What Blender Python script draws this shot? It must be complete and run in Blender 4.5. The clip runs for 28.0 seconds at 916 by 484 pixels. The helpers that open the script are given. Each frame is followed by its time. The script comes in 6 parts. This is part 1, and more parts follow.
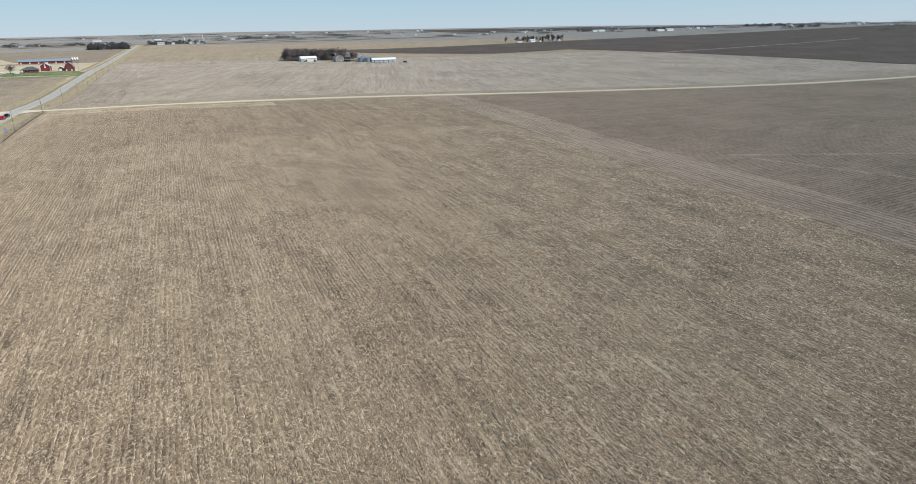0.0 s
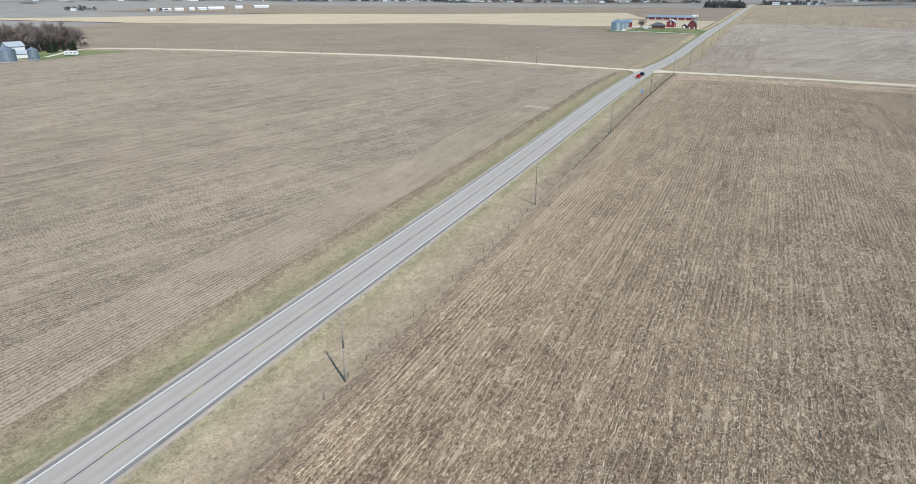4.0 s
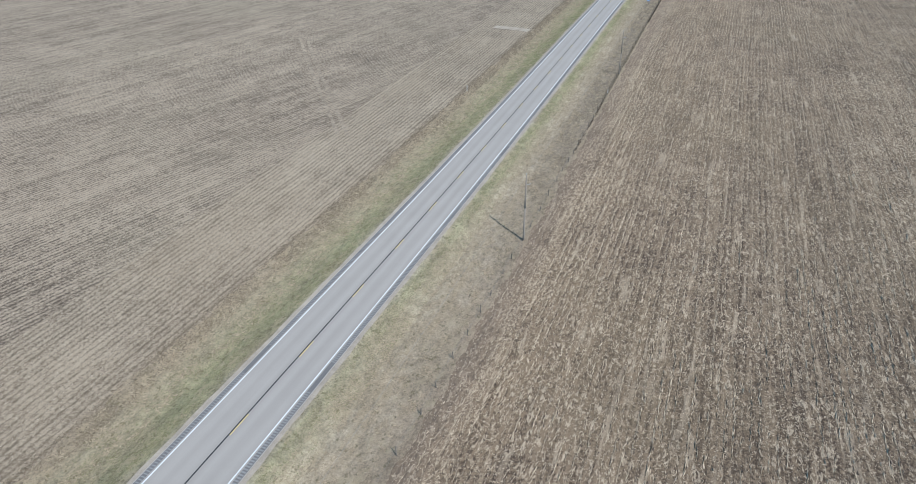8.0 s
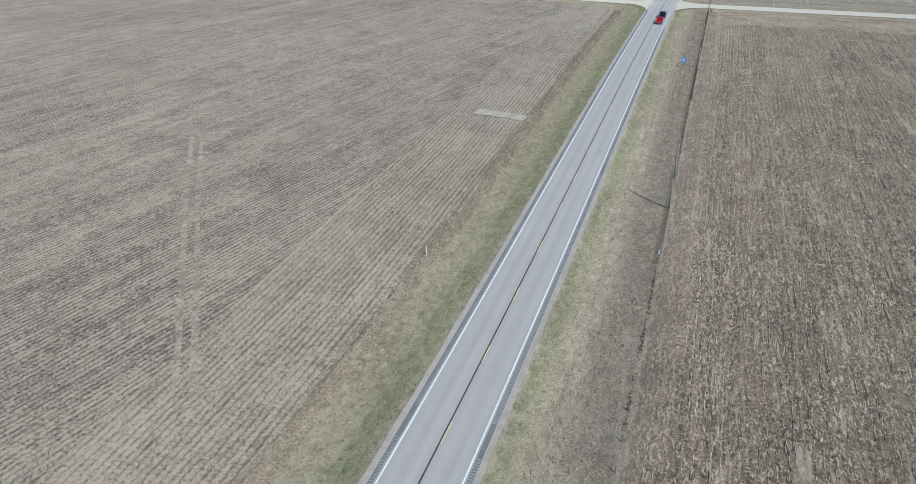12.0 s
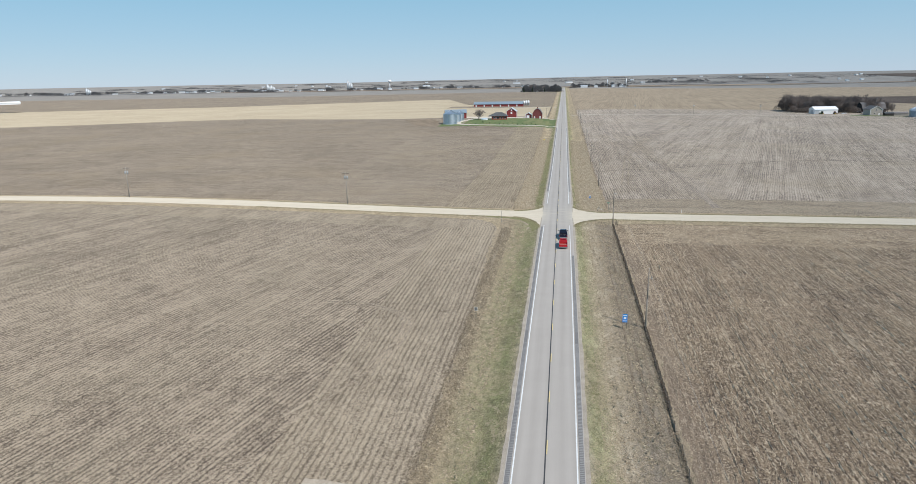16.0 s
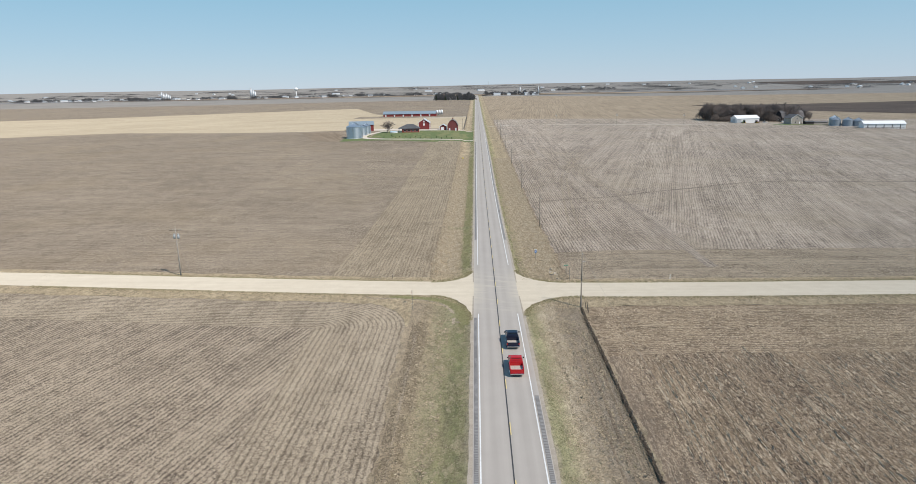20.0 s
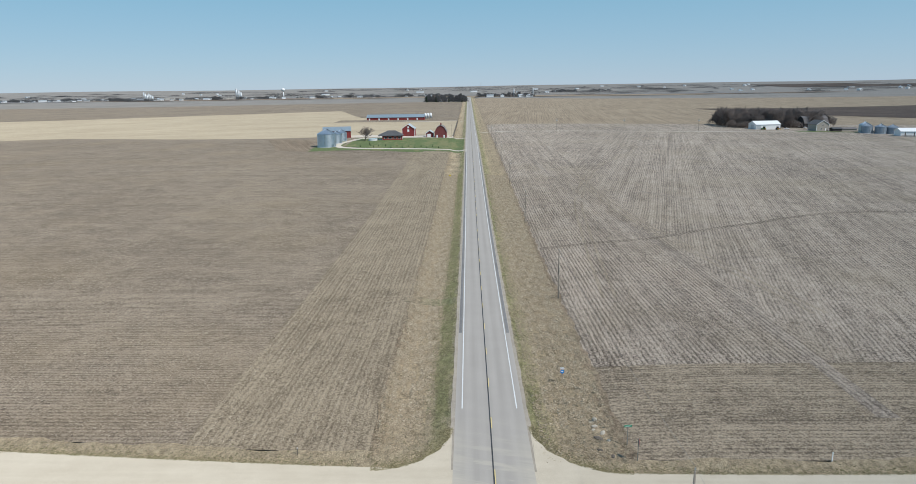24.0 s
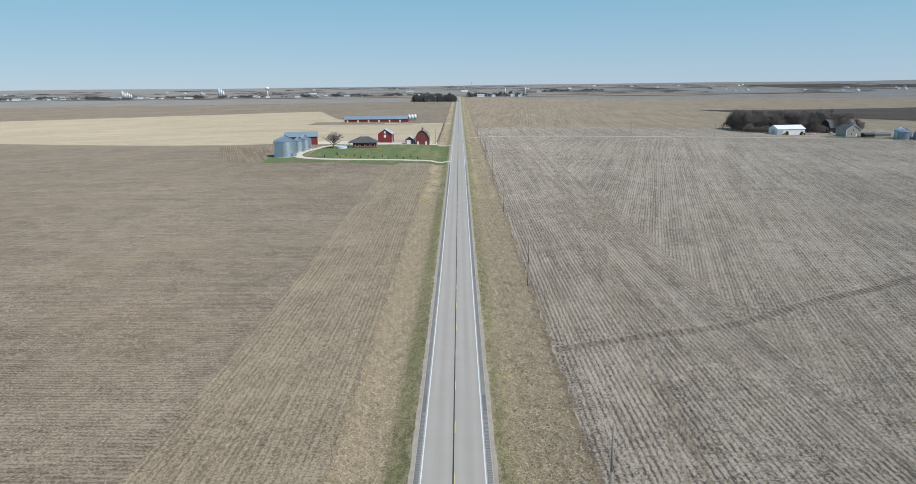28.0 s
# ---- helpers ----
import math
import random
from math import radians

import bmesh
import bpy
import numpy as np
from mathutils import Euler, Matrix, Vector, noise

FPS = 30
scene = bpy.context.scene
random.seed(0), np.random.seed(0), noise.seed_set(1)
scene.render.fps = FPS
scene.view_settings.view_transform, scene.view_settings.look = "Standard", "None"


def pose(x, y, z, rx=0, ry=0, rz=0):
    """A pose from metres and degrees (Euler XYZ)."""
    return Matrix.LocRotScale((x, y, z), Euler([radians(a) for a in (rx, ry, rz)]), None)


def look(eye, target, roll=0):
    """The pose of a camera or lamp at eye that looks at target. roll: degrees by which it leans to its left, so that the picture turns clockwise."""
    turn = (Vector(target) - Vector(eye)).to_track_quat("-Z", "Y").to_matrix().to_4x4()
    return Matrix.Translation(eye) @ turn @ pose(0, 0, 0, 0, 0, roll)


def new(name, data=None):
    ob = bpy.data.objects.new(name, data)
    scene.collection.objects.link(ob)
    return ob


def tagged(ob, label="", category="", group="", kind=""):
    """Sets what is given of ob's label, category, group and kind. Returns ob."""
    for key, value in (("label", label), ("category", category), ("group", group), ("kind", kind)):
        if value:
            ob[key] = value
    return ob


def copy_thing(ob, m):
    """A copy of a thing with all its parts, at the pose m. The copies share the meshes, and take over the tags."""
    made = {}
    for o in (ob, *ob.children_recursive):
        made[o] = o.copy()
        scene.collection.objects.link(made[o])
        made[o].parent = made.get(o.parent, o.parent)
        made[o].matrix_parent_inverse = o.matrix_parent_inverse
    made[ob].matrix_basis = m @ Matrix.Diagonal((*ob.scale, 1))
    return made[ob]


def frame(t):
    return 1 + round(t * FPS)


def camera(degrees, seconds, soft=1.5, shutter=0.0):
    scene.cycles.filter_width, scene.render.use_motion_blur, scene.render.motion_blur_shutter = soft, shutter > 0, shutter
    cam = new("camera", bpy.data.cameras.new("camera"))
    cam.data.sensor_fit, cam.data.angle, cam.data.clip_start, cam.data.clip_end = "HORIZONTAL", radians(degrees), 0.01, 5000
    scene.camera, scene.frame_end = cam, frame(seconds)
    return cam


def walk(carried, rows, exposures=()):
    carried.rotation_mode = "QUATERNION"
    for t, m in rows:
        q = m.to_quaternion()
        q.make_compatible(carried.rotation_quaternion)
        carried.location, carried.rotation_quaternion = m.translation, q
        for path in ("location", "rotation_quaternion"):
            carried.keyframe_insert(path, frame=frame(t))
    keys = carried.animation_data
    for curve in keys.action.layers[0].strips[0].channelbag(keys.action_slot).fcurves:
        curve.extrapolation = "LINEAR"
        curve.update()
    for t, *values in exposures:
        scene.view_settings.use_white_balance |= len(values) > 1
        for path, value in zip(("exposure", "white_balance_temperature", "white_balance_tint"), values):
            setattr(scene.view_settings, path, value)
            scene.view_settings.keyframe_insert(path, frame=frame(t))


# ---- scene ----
cam = camera(70.62, 28.0, 0.55)
PATH = [
    (0, 86.27, -443.96, 40.35, 71.60, 1.18, -23.07),
    (0.5, 82.58, -436.64, 40.35, 71.94, 0.92, -19.11),
    (0.6, 81.85, -435.17, 40.35, 72.21, 0.88, -16.50),
    (0.7, 81.12, -433.71, 40.35, 72.47, 0.84, -9.30),
    (0.8, 80.39, -432.24, 40.35, 72.74, 0.80, -2.40),
    (0.9, 79.66, -430.78, 40.35, 73.01, 0.76, 7.20),
    (1, 78.93, -429.31, 40.34, 73.27, 0.72, 12.38),
    (1.5, 75.38, -421.96, 40.34, 73.61, 0.68, 18.11),
    (2, 71.94, -414.61, 40.33, 73.53, 0.69, 19.47),
    (2.5, 68.63, -407.23, 40.32, 73.78, 0.58, 21.79),
    (3, 65.37, -399.83, 40.31, 73.11, 0.36, 23.13),
    (3.5, 62.11, -392.42, 40.29, 71.95, 0.08, 24.04),
    (5.5, 49.27, -361.64, 40.20, 59.51, 0.06, 25.98),
    (6, 46.34, -354.05, 40.16, 59.54, 0.03, 26.28),
    (6.5, 43.47, -346.24, 40.14, 59.44, 0.10, 26.22),
    (7, 40.61, -338.43, 40.12, 59.37, 0.20, 23.07),
    (7.5, 37.91, -330.84, 40.11, 59.41, 0.26, 21.88),
    (8, 35.35, -323.24, 40.10, 59.43, 0.24, 21.39),
    (8.5, 32.68, -315.46, 39.94, 59.44, 0.25, 20.95),
    (9, 30.15, -307.68, 39.80, 59.42, 0.25, 20.70),
    (9.5, 27.87, -299.88, 39.77, 59.52, 0.28, 20.72),
    (10, 25.66, -292.10, 39.79, 59.53, 0.35, 20.72),
    (10.5, 23.44, -284.35, 39.85, 59.47, 0.49, 20.66),
    (11, 21.24, -276.56, 39.93, 59.62, 0.58, 20.69),
    (11.5, 18.98, -268.95, 39.87, 59.91, 0.57, 20.63),
    (12, 16.69, -260.93, 39.82, 60.71, 0.71, 20.52),
    (12.5, 14.39, -252.89, 39.77, 62.83, 0.86, 20.46),
    (13, 12.34, -244.96, 39.97, 66.78, 0.77, 19.91),
    (13.5, 10.04, -236.52, 39.89, 70.80, 0.72, 17.98),
    (15.5, 2.60, -203.62, 39.40, 75.86, 0.97, 12.40),
    (16, 1.18, -195.31, 39.35, 75.83, 1.07, 9.05),
    (16.5, -0.18, -187.01, 39.35, 75.84, 1.20, 5.62),
    (17, -1.35, -178.72, 39.35, 75.93, 1.21, 3.79),
    (17.5, -2.25, -170.43, 39.34, 76.04, 1.09, 2.76),
    (18, -2.91, -162.13, 39.33, 76.13, 1.06, 2.18),
    (18.5, -3.34, -153.85, 39.36, 76.21, 1.09, 1.90),
    (19, -3.54, -145.59, 39.39, 76.26, 1.00, 1.71),
    (19.5, -3.59, -137.33, 39.43, 76.30, 0.99, 1.59),
    (20, -3.56, -129.06, 39.47, 76.33, 1.05, 1.48),
    (20.5, -3.51, -120.77, 39.49, 76.32, 1.10, 1.41),
    (21, -3.40, -112.47, 39.51, 76.33, 1.15, 1.29),
    (21.5, -3.25, -104.18, 39.51, 76.32, 1.26, 1.21),
    (22, -3.06, -95.89, 39.51, 76.41, 1.21, 1.17),
    (22.5, -2.83, -87.58, 39.46, 76.43, 1.10, 1.10),
    (24.5, -2.02, -53.46, 39.18, 76.43, 0.73, 0.78),
    (25, -1.63, -44.90, 39.13, 76.37, 0.67, 0.70),
    (25.5, -1.18, -36.35, 39.08, 76.38, 0.64, 0.64),
    (26, -0.73, -27.81, 39.03, 76.37, 0.65, 0.52),
    (26.5, -0.27, -19.28, 38.98, 76.35, 0.65, 0.36),
    (27, 0.16, -10.75, 38.94, 76.37, 0.61, 0.28),
    (27.5, 0.59, -2.23, 38.89, 76.39, 0.63, 0.21),
    (28, 1.03, 6.25, 38.85, 76.36, 0.62, 0.09),
]
LIGHT = [(0, 0.32, 6850, 10), (1.5, 0.40, 6800, 11), (3, 0.34, 6600, 11), (6, 0.25, 6150, 9), (8, 0.19, 6050, 10), (11, 0.14, 5900, 9), (13, 0.18, 6000, 9), (17, 0.30, 6800, 12), (20, 0.30, 6900, 13), (22, 0.26, 6750, 12), (25, 0.10, 6500, 9), (28, 0.16, 6500, 9)]
walk(cam, [(r[0], pose(*r[1:])) for r in PATH], LIGHT)
# ---- lie of the land ----
RIDGE_Y = [-900, -600, -400, -350, -300, -250, -200, -150, -100, -50, 0, 50, 100, 150, 214, 290, 350, 430, 520, 720, 1000, 1400, 1700, 2200, 3000, 3600, 4200, 4950]
RIDGE_Z = [-13, -10, -7.6, -6.7, -5.7, -5.0, -3.8, -2.1, -0.5, 0.2, -0.1, -1.5, -2.2, -2.3, -1.0, -0.3, 0.3, 1.0, 0.7, 1.5, 3.5, 6.5, 8.9, 3, -2, 6, 20, 33]
SIDE_X = [-5000, -900, -560, -424, -346, -244, -150, -85, -30, 0, 76, 193, 327, 496, 635, 757, 1200, 5000]
SIDE_Z = [-10, -9, -6.5, -2.5, -1, 0.3, 1.6, 1.2, 0, 0, -0.3, -3.4, -8.3, -13.4, -16.6, -17.7, -16, -14]


def smooth_table(xs, zs, lo, hi, width):
    """A smoothed fine table of a profile."""
    g = np.arange(lo, hi + 5, 5.0)
    k = np.exp(-0.5 * (np.arange(-20, 21) * 5 / width) ** 2)
    z = np.interp(g, xs, zs)
    zp = np.pad(z, 20, mode="edge")
    return g, np.convolve(zp, k / k.sum(), mode="valid")


RY, RZ = smooth_table(RIDGE_Y, RIDGE_Z, -1000, 5000, 18)
SX, SZ = smooth_table(SIDE_X, SIDE_Z, -5000, 5000, 30)


def lane_y(x):
    """The middle of the gravel cross road."""
    x = np.asarray(x, float)
    return -6.2 - 2.5 * np.tanh(x / 60.0) + 12.0 * (1 - np.exp(-(x / 150.0) ** 2))


def land(x, y):
    """Height of the land without ditches."""
    x, y = np.asarray(x, float), np.asarray(y, float)
    w = np.interp(y, [-900, -300, 0, 520, 1600, 2600], [0.85, 0.9, 1.0, 0.6, 0.15, 0.0])
    z = np.interp(y, RY, RZ) + np.interp(x, SX, SZ) * w
    z = z + (1.8 * np.exp(-((x + 75) / 95) ** 2 - ((y - 390) / 75) ** 2) - 1.5 * np.exp(-((x + 100) / 30) ** 2 - ((y - 370) / 38) ** 2)) * np.clip(-x / 30, 0, 1)
    far = np.clip((np.hypot(x, y) - 2200) / 2600, 0, 1)
    z = z + 9 * np.clip((x - 150) / 2300, 0, 1) ** 1.3 * np.clip((np.hypot(x, y) - 1700) / 2600, 0, 1)
    z = z + far * (np.maximum(0, np.abs(x) - 900) * 0.003 * np.clip((3300 - y) / 3300, 0, 1))
    a = np.arctan2(x, y + 400)
    z = z + far * (2.2 * np.sin(a * 9 + 1) + 1.3 * np.sin(a * 23) + 2.0 * np.sin(np.hypot(x, y) / 260 + 3 * a))
    return z


def ditch(x, y):
    """Depth of the road's ditches and the bank behind them."""
    x, y = np.asarray(x, float), np.asarray(y, float)
    right = np.interp(x, [4.7, 5.6, 8.5, 11.5, 14.9, 17.5, 30], [0, -0.12, -0.85, -0.95, -0.75, -0.5, 0])
    step = np.interp(x, [14.75, 15.05, 15.22, 16.6], [0, -0.22, 0.10, 0]) * np.clip((y + 190) / 70, 0.0, 1) * np.clip((10 - y) / 20, 0, 1)
    step = step * (0.62 + 0.30 * np.sin(y * 0.71 + 2 * np.sin(y * 0.23)) + 0.22 * np.sin(y * 1.9))
    right = right + step
    left = np.interp(-x, [4.7, 5.6, 8.0, 11.0, 13.6, 16.5, 30], [0, -0.12, -0.65, -0.6, 0.05, 0.12, 0])
    gap = np.clip((np.abs(y - lane_y(x)) - 6) / 9, 0, 1)
    return np.where(x > 0, right, left) * gap * np.clip((2500 - y) / 800, 0, 1)


def zg(x, y):
    return land(x, y) + ditch(x, y)



# ---- light ----
SUN_FROM = Vector((0.80, -0.60, 1.19)).normalized()
world = bpy.data.worlds.new("sky")
scene.world = world
world.use_nodes = True
wn = world.node_tree.nodes
sky = wn.new("ShaderNodeTexSky")
sky.sky_type, sky.sun_disc = "NISHITA", False
sky.sun_elevation, sky.sun_rotation = radians(50), radians(127)
sky.air_density, sky.dust_density, sky.ozone_density, sky.altitude = 1.0, 0.0, 3.0, 300
wl = world.node_tree.links
tcw = wn.new("ShaderNodeTexCoord")
sepw = wn.new("ShaderNodeSeparateXYZ")
wl.new(tcw.outputs["Generated"], sepw.inputs[0])
tone = wn.new("ShaderNodeValToRGB")
tone.color_ramp.elements[0].position, tone.color_ramp.elements[0].color = 0.0, (0.38, 0.56, 0.76, 1)
tone.color_ramp.elements[1].position, tone.color_ramp.elements[1].color = 1.0, (0.10, 0.24, 0.50, 1)
e = tone.color_ramp.elements.new(0.13)
e.color = (0.245, 0.505, 0.70, 1)
e = tone.color_ramp.elements.new(0.4)
e.color = (0.147, 0.392, 0.60, 1)
wl.new(sepw.outputs[2], tone.inputs[0])
up = wn.new("ShaderNodeMix")
up.data_type, up.blend_type = "RGBA", "MULTIPLY"
up.inputs[0].default_value = 1.0
up.inputs[7].default_value = (10, 10, 10, 1)
wl.new(tone.outputs[0], up.inputs[6])
both_sky = wn.new("ShaderNodeMix")
both_sky.data_type = "RGBA"
both_sky.inputs[0].default_value = 0.80
wl.new(sky.outputs[0], both_sky.inputs[6])
wl.new(up.outputs[2], both_sky.inputs[7])
wl.new(both_sky.outputs[2], wn["Background"].inputs[0])
wn["Background"].inputs[1].default_value = 0.085
sun = new("sun", bpy.data.lights.new("sun", "SUN"))
sun.data.energy, sun.data.angle, sun.data.color = 3.4, radians(0.53), (1.0, 0.955, 0.9)
sun.matrix_world = look(SUN_FROM * 300, (0, 0, 0))

# ---- materials ----


def mat_base(name, rough=0.9, metal=0.0):
    m = bpy.data.materials.new(name)
    m.use_nodes = True
    b = m.node_tree.nodes["Principled BSDF"]
    b.inputs["Roughness"].default_value = rough
    b.inputs["Metallic"].default_value = metal
    b.inputs["Specular IOR Level"].default_value = 0.25
    b.inputs["Diffuse Roughness"].default_value = 1.0 if rough > 0.85 else 0.2
    return m, m.node_tree.nodes, m.node_tree.links, b


def coords(nodes, links, scale=(1, 1, 1), turn=0.0):
    """Object coordinates, turned about z and then stretched along the turned axes."""
    out = nodes.new("ShaderNodeTexCoord").outputs["Object"]
    for rot, sc in ((turn, (1, 1, 1)), (0.0, scale)):
        if rot == 0.0 and sc == (1, 1, 1):
            continue
        mp = nodes.new("ShaderNodeMapping")
        mp.inputs["Scale"].default_value = sc
        mp.inputs["Rotation"].default_value = (0, 0, rot)
        links.new(out, mp.inputs[0])
        out = mp.outputs[0]
    return out


def noise_tex(nodes, links, vec, scale, detail=4, rough=0.6, distort=0.0):
    n = nodes.new("ShaderNodeTexNoise")
    n.inputs["Scale"].default_value = scale
    n.inputs["Detail"].default_value = detail
    n.inputs["Roughness"].default_value = rough
    n.inputs["Distortion"].default_value = distort
    links.new(vec, n.inputs["Vector"])
    return n.outputs[0]


def ramp(nodes, links, fac, lo, hi, a=0.0, b=1.0):
    """A linear step of a value from lo..hi to a..b, clamped."""
    r = nodes.new("ShaderNodeMapRange")
    r.inputs[1].default_value, r.inputs[2].default_value = lo, hi
    r.inputs[3].default_value, r.inputs[4].default_value = a, b
    links.new(fac, r.inputs[0])
    return r.outputs[0]


def mix(nodes, links, fac, c1, c2, kind="MIX"):
    m = nodes.new("ShaderNodeMix")
    m.data_type, m.blend_type = "RGBA", kind
    for value, socket in ((fac, m.inputs[0]), (c1, m.inputs[6]), (c2, m.inputs[7])):
        if hasattr(value, "links"):
            links.new(value, socket)
        elif isinstance(value, (int, float)):
            socket.default_value = value
        else:
            socket.default_value = (*value, 1)
    return m.outputs[2]


def bump(nodes, links, height, strength, dist, b):
    n = nodes.new("ShaderNodeBump")
    n.inputs["Strength"].default_value, n.inputs["Distance"].default_value = strength, dist
    links.new(height, n.inputs["Height"])
    links.new(n.outputs[0], b.inputs["Normal"])


def calc(nodes, links, op, a, b=None, c=None):
    m = nodes.new("ShaderNodeMath")
    m.operation = op
    for k, v in enumerate((a, b, c)):
        if v is None:
            continue
        if hasattr(v, "links"):
            links.new(v, m.inputs[k])
        else:
            m.inputs[k].default_value = v
    return m.outputs[0]


def field_mat(name, soil, straw, turn=0.0, row=0.76, rows=0.5, grain=1.0, passes=0.35, patch=0.3, tint=None, bend=None, clumps=0.10, flecks=0.0, strip=None):
    """Bare or stubble land: broken drill rows, machine passes of uneven tone, short litter and large damp or dry patches."""
    m, n, l, b = mat_base(name, 0.95)
    flat = coords(n, l)
    vec = coords(n, l, (1, 1, 1), turn)
    sep = n.new("ShaderNodeSeparateXYZ")
    l.new(vec, sep.inputs[0])
    drift = noise_tex(n, l, coords(n, l, (0.05, 0.02, 1), turn), 1.0, 2, 0.5)
    jag = noise_tex(n, l, flat, 1.1, 3, 0.6)
    across = sep.outputs[0]
    if bend:
        cx, cy, slope = bend
        px = calc(n, l, "MAXIMUM", calc(n, l, "SUBTRACT", sep.outputs[0], cx), 0.0)
        py = calc(n, l, "MULTIPLY_ADD", calc(n, l, "SUBTRACT", sep.outputs[0], cx), slope, sep.outputs[1])
        py = calc(n, l, "MAXIMUM", calc(n, l, "SUBTRACT", py, cy), 0.0)
        across = calc(n, l, "SQRT", calc(n, l, "ADD", calc(n, l, "MULTIPLY", px, px), calc(n, l, "MULTIPLY", py, py)))
    u = calc(n, l, "MULTIPLY_ADD", drift, row * 1.6, across)
    u = calc(n, l, "MULTIPLY_ADD", jag, row * 0.6, u)
    wave = calc(n, l, "SINE", calc(n, l, "MULTIPLY", u, 6.2832 / row))
    broken = noise_tex(n, l, coords(n, l, (1.0 / row, 0.25, 1), turn), 1.0, 3, 0.6)
    wave = calc(n, l, "SUBTRACT", 0.45, calc(n, l, "POWER", calc(n, l, "MULTIPLY_ADD", wave, 0.5, 0.5), 2.2))
    line = calc(n, l, "MULTIPLY", wave, ramp(n, l, broken, 0.34, 0.56, 0.7 if bend else 0.25, 1.0))
    fine = noise_tex(n, l, flat, 3.4, 6, 0.80)
    mid = noise_tex(n, l, flat, 0.75, 4, 0.7)
    clump = noise_tex(n, l, flat, 0.13, 4, 0.62)
    big = noise_tex(n, l, flat, 0.014, 4, 0.6)
    band = noise_tex(n, l, coords(n, l, (0.16, 0.006, 1), turn), 1.0, 3, 0.6)
    streak = noise_tex(n, l, coords(n, l, (0.95, 0.008, 1), turn), 1.0, 3, 0.6)
    dash = noise_tex(n, l, coords(n, l, (1.25, 0.11, 1), turn), 1.0, 3, 0.62)
    litter = noise_tex(n, l, coords(n, l, (1.5, 0.42, 1), turn), 1.0, 5, 0.72)
    v = calc(n, l, "MULTIPLY_ADD", line, 0.75 * rows, 0.5)
    for noise, lo, hi, weight in ((fine, 0.37, 0.63, 1.0 * grain), (mid, 0.38, 0.62, 0.24 * grain), (litter, 0.42, 0.60, clumps), (clump, 0.34, 0.66, 0.20), (band, 0.41, 0.59, passes * 0.5), (streak, 0.40, 0.60, passes), (dash, 0.36, 0.64, 0.14), (big, 0.36, 0.64, patch * 0.7)):
        v = calc(n, l, "ADD", v, ramp(n, l, noise, lo, hi, -weight / 2, weight / 2))
    col = mix(n, l, ramp(n, l, v, 0.08, 0.92), soil, straw)
    if tint:
        col = mix(n, l, ramp(n, l, noise_tex(n, l, flat, 0.022, 3, 0.6), 0.48, 0.66, 0, 0.4), col, mix(n, l, 0.5, col, tint))
    if flecks:
        short = noise_tex(n, l, coords(n, l, (3.4, 1.1, 1), turn), 1.0, 4, 0.7, 0.8)
        runs = noise_tex(n, l, coords(n, l, (1.1, 0.10, 1), turn), 1.0, 3, 0.6)
        some = ramp(n, l, clump, 0.35, 0.6, 0.45, 1.0)
        pale = calc(n, l, "MULTIPLY", calc(n, l, "MAXIMUM", ramp(n, l, short, 0.54, 0.60, 0, 0.9), ramp(n, l, runs, 0.60, 0.66, 0, 0.5)), some)
        col = mix(n, l, calc(n, l, "MULTIPLY", pale, flecks), col, (0.64, 0.525, 0.385))
        gaps = noise_tex(n, l, coords(n, l, (2.6, 0.16, 1), turn), 1.0, 3, 0.6)
        col = mix(n, l, ramp(n, l, gaps, 0.66, 0.70, 0, 0.7), col, soil)
    if strip:
        lo, hi, c = strip
        col = mix(n, l, ramp(n, l, calc(n, l, "MULTIPLY_ADD", mid, 3.0, sep.outputs[0]), lo, hi, 0.72, 0.0), col, mix(n, l, 0.35, c, col))
    l.new(col, b.inputs["Base Color"])
    bump(n, l, v, 0.9, 0.06, b)
    return m


def plain_mat(name, c1, c2, scale=3.0, rough=0.8, metal=0.0, bumps=0.2, stretch=(1, 1, 1), spec=None):
    """One surface colour that drifts to a second, at a fine and a wide scale."""
    m, n, l, b = mat_base(name, rough, metal)
    vec = coords(n, l, stretch)
    a = noise_tex(n, l, vec, scale, 5, 0.65)
    wide = noise_tex(n, l, vec, scale * 0.11, 3, 0.6)
    fac = mix(n, l, 0.45, a, wide)
    col = mix(n, l, ramp(n, l, fac, 0.34, 0.66), c1, c2)
    l.new(col, b.inputs["Base Color"])
    if spec is not None:
        b.inputs["Specular IOR Level"].default_value = spec
    if bumps:
        bump(n, l, a, bumps, 0.03, b)
    return m


def piece_mat(name, c1, c2, rough=0.9):
    """Loose pieces: each takes a shade of its own."""
    m, n, l, b = mat_base(name, rough)
    g = n.new("ShaderNodeNewGeometry")
    l.new(mix(n, l, g.outputs["Random Per Island"], c1, c2), b.inputs["Base Color"])
    return m


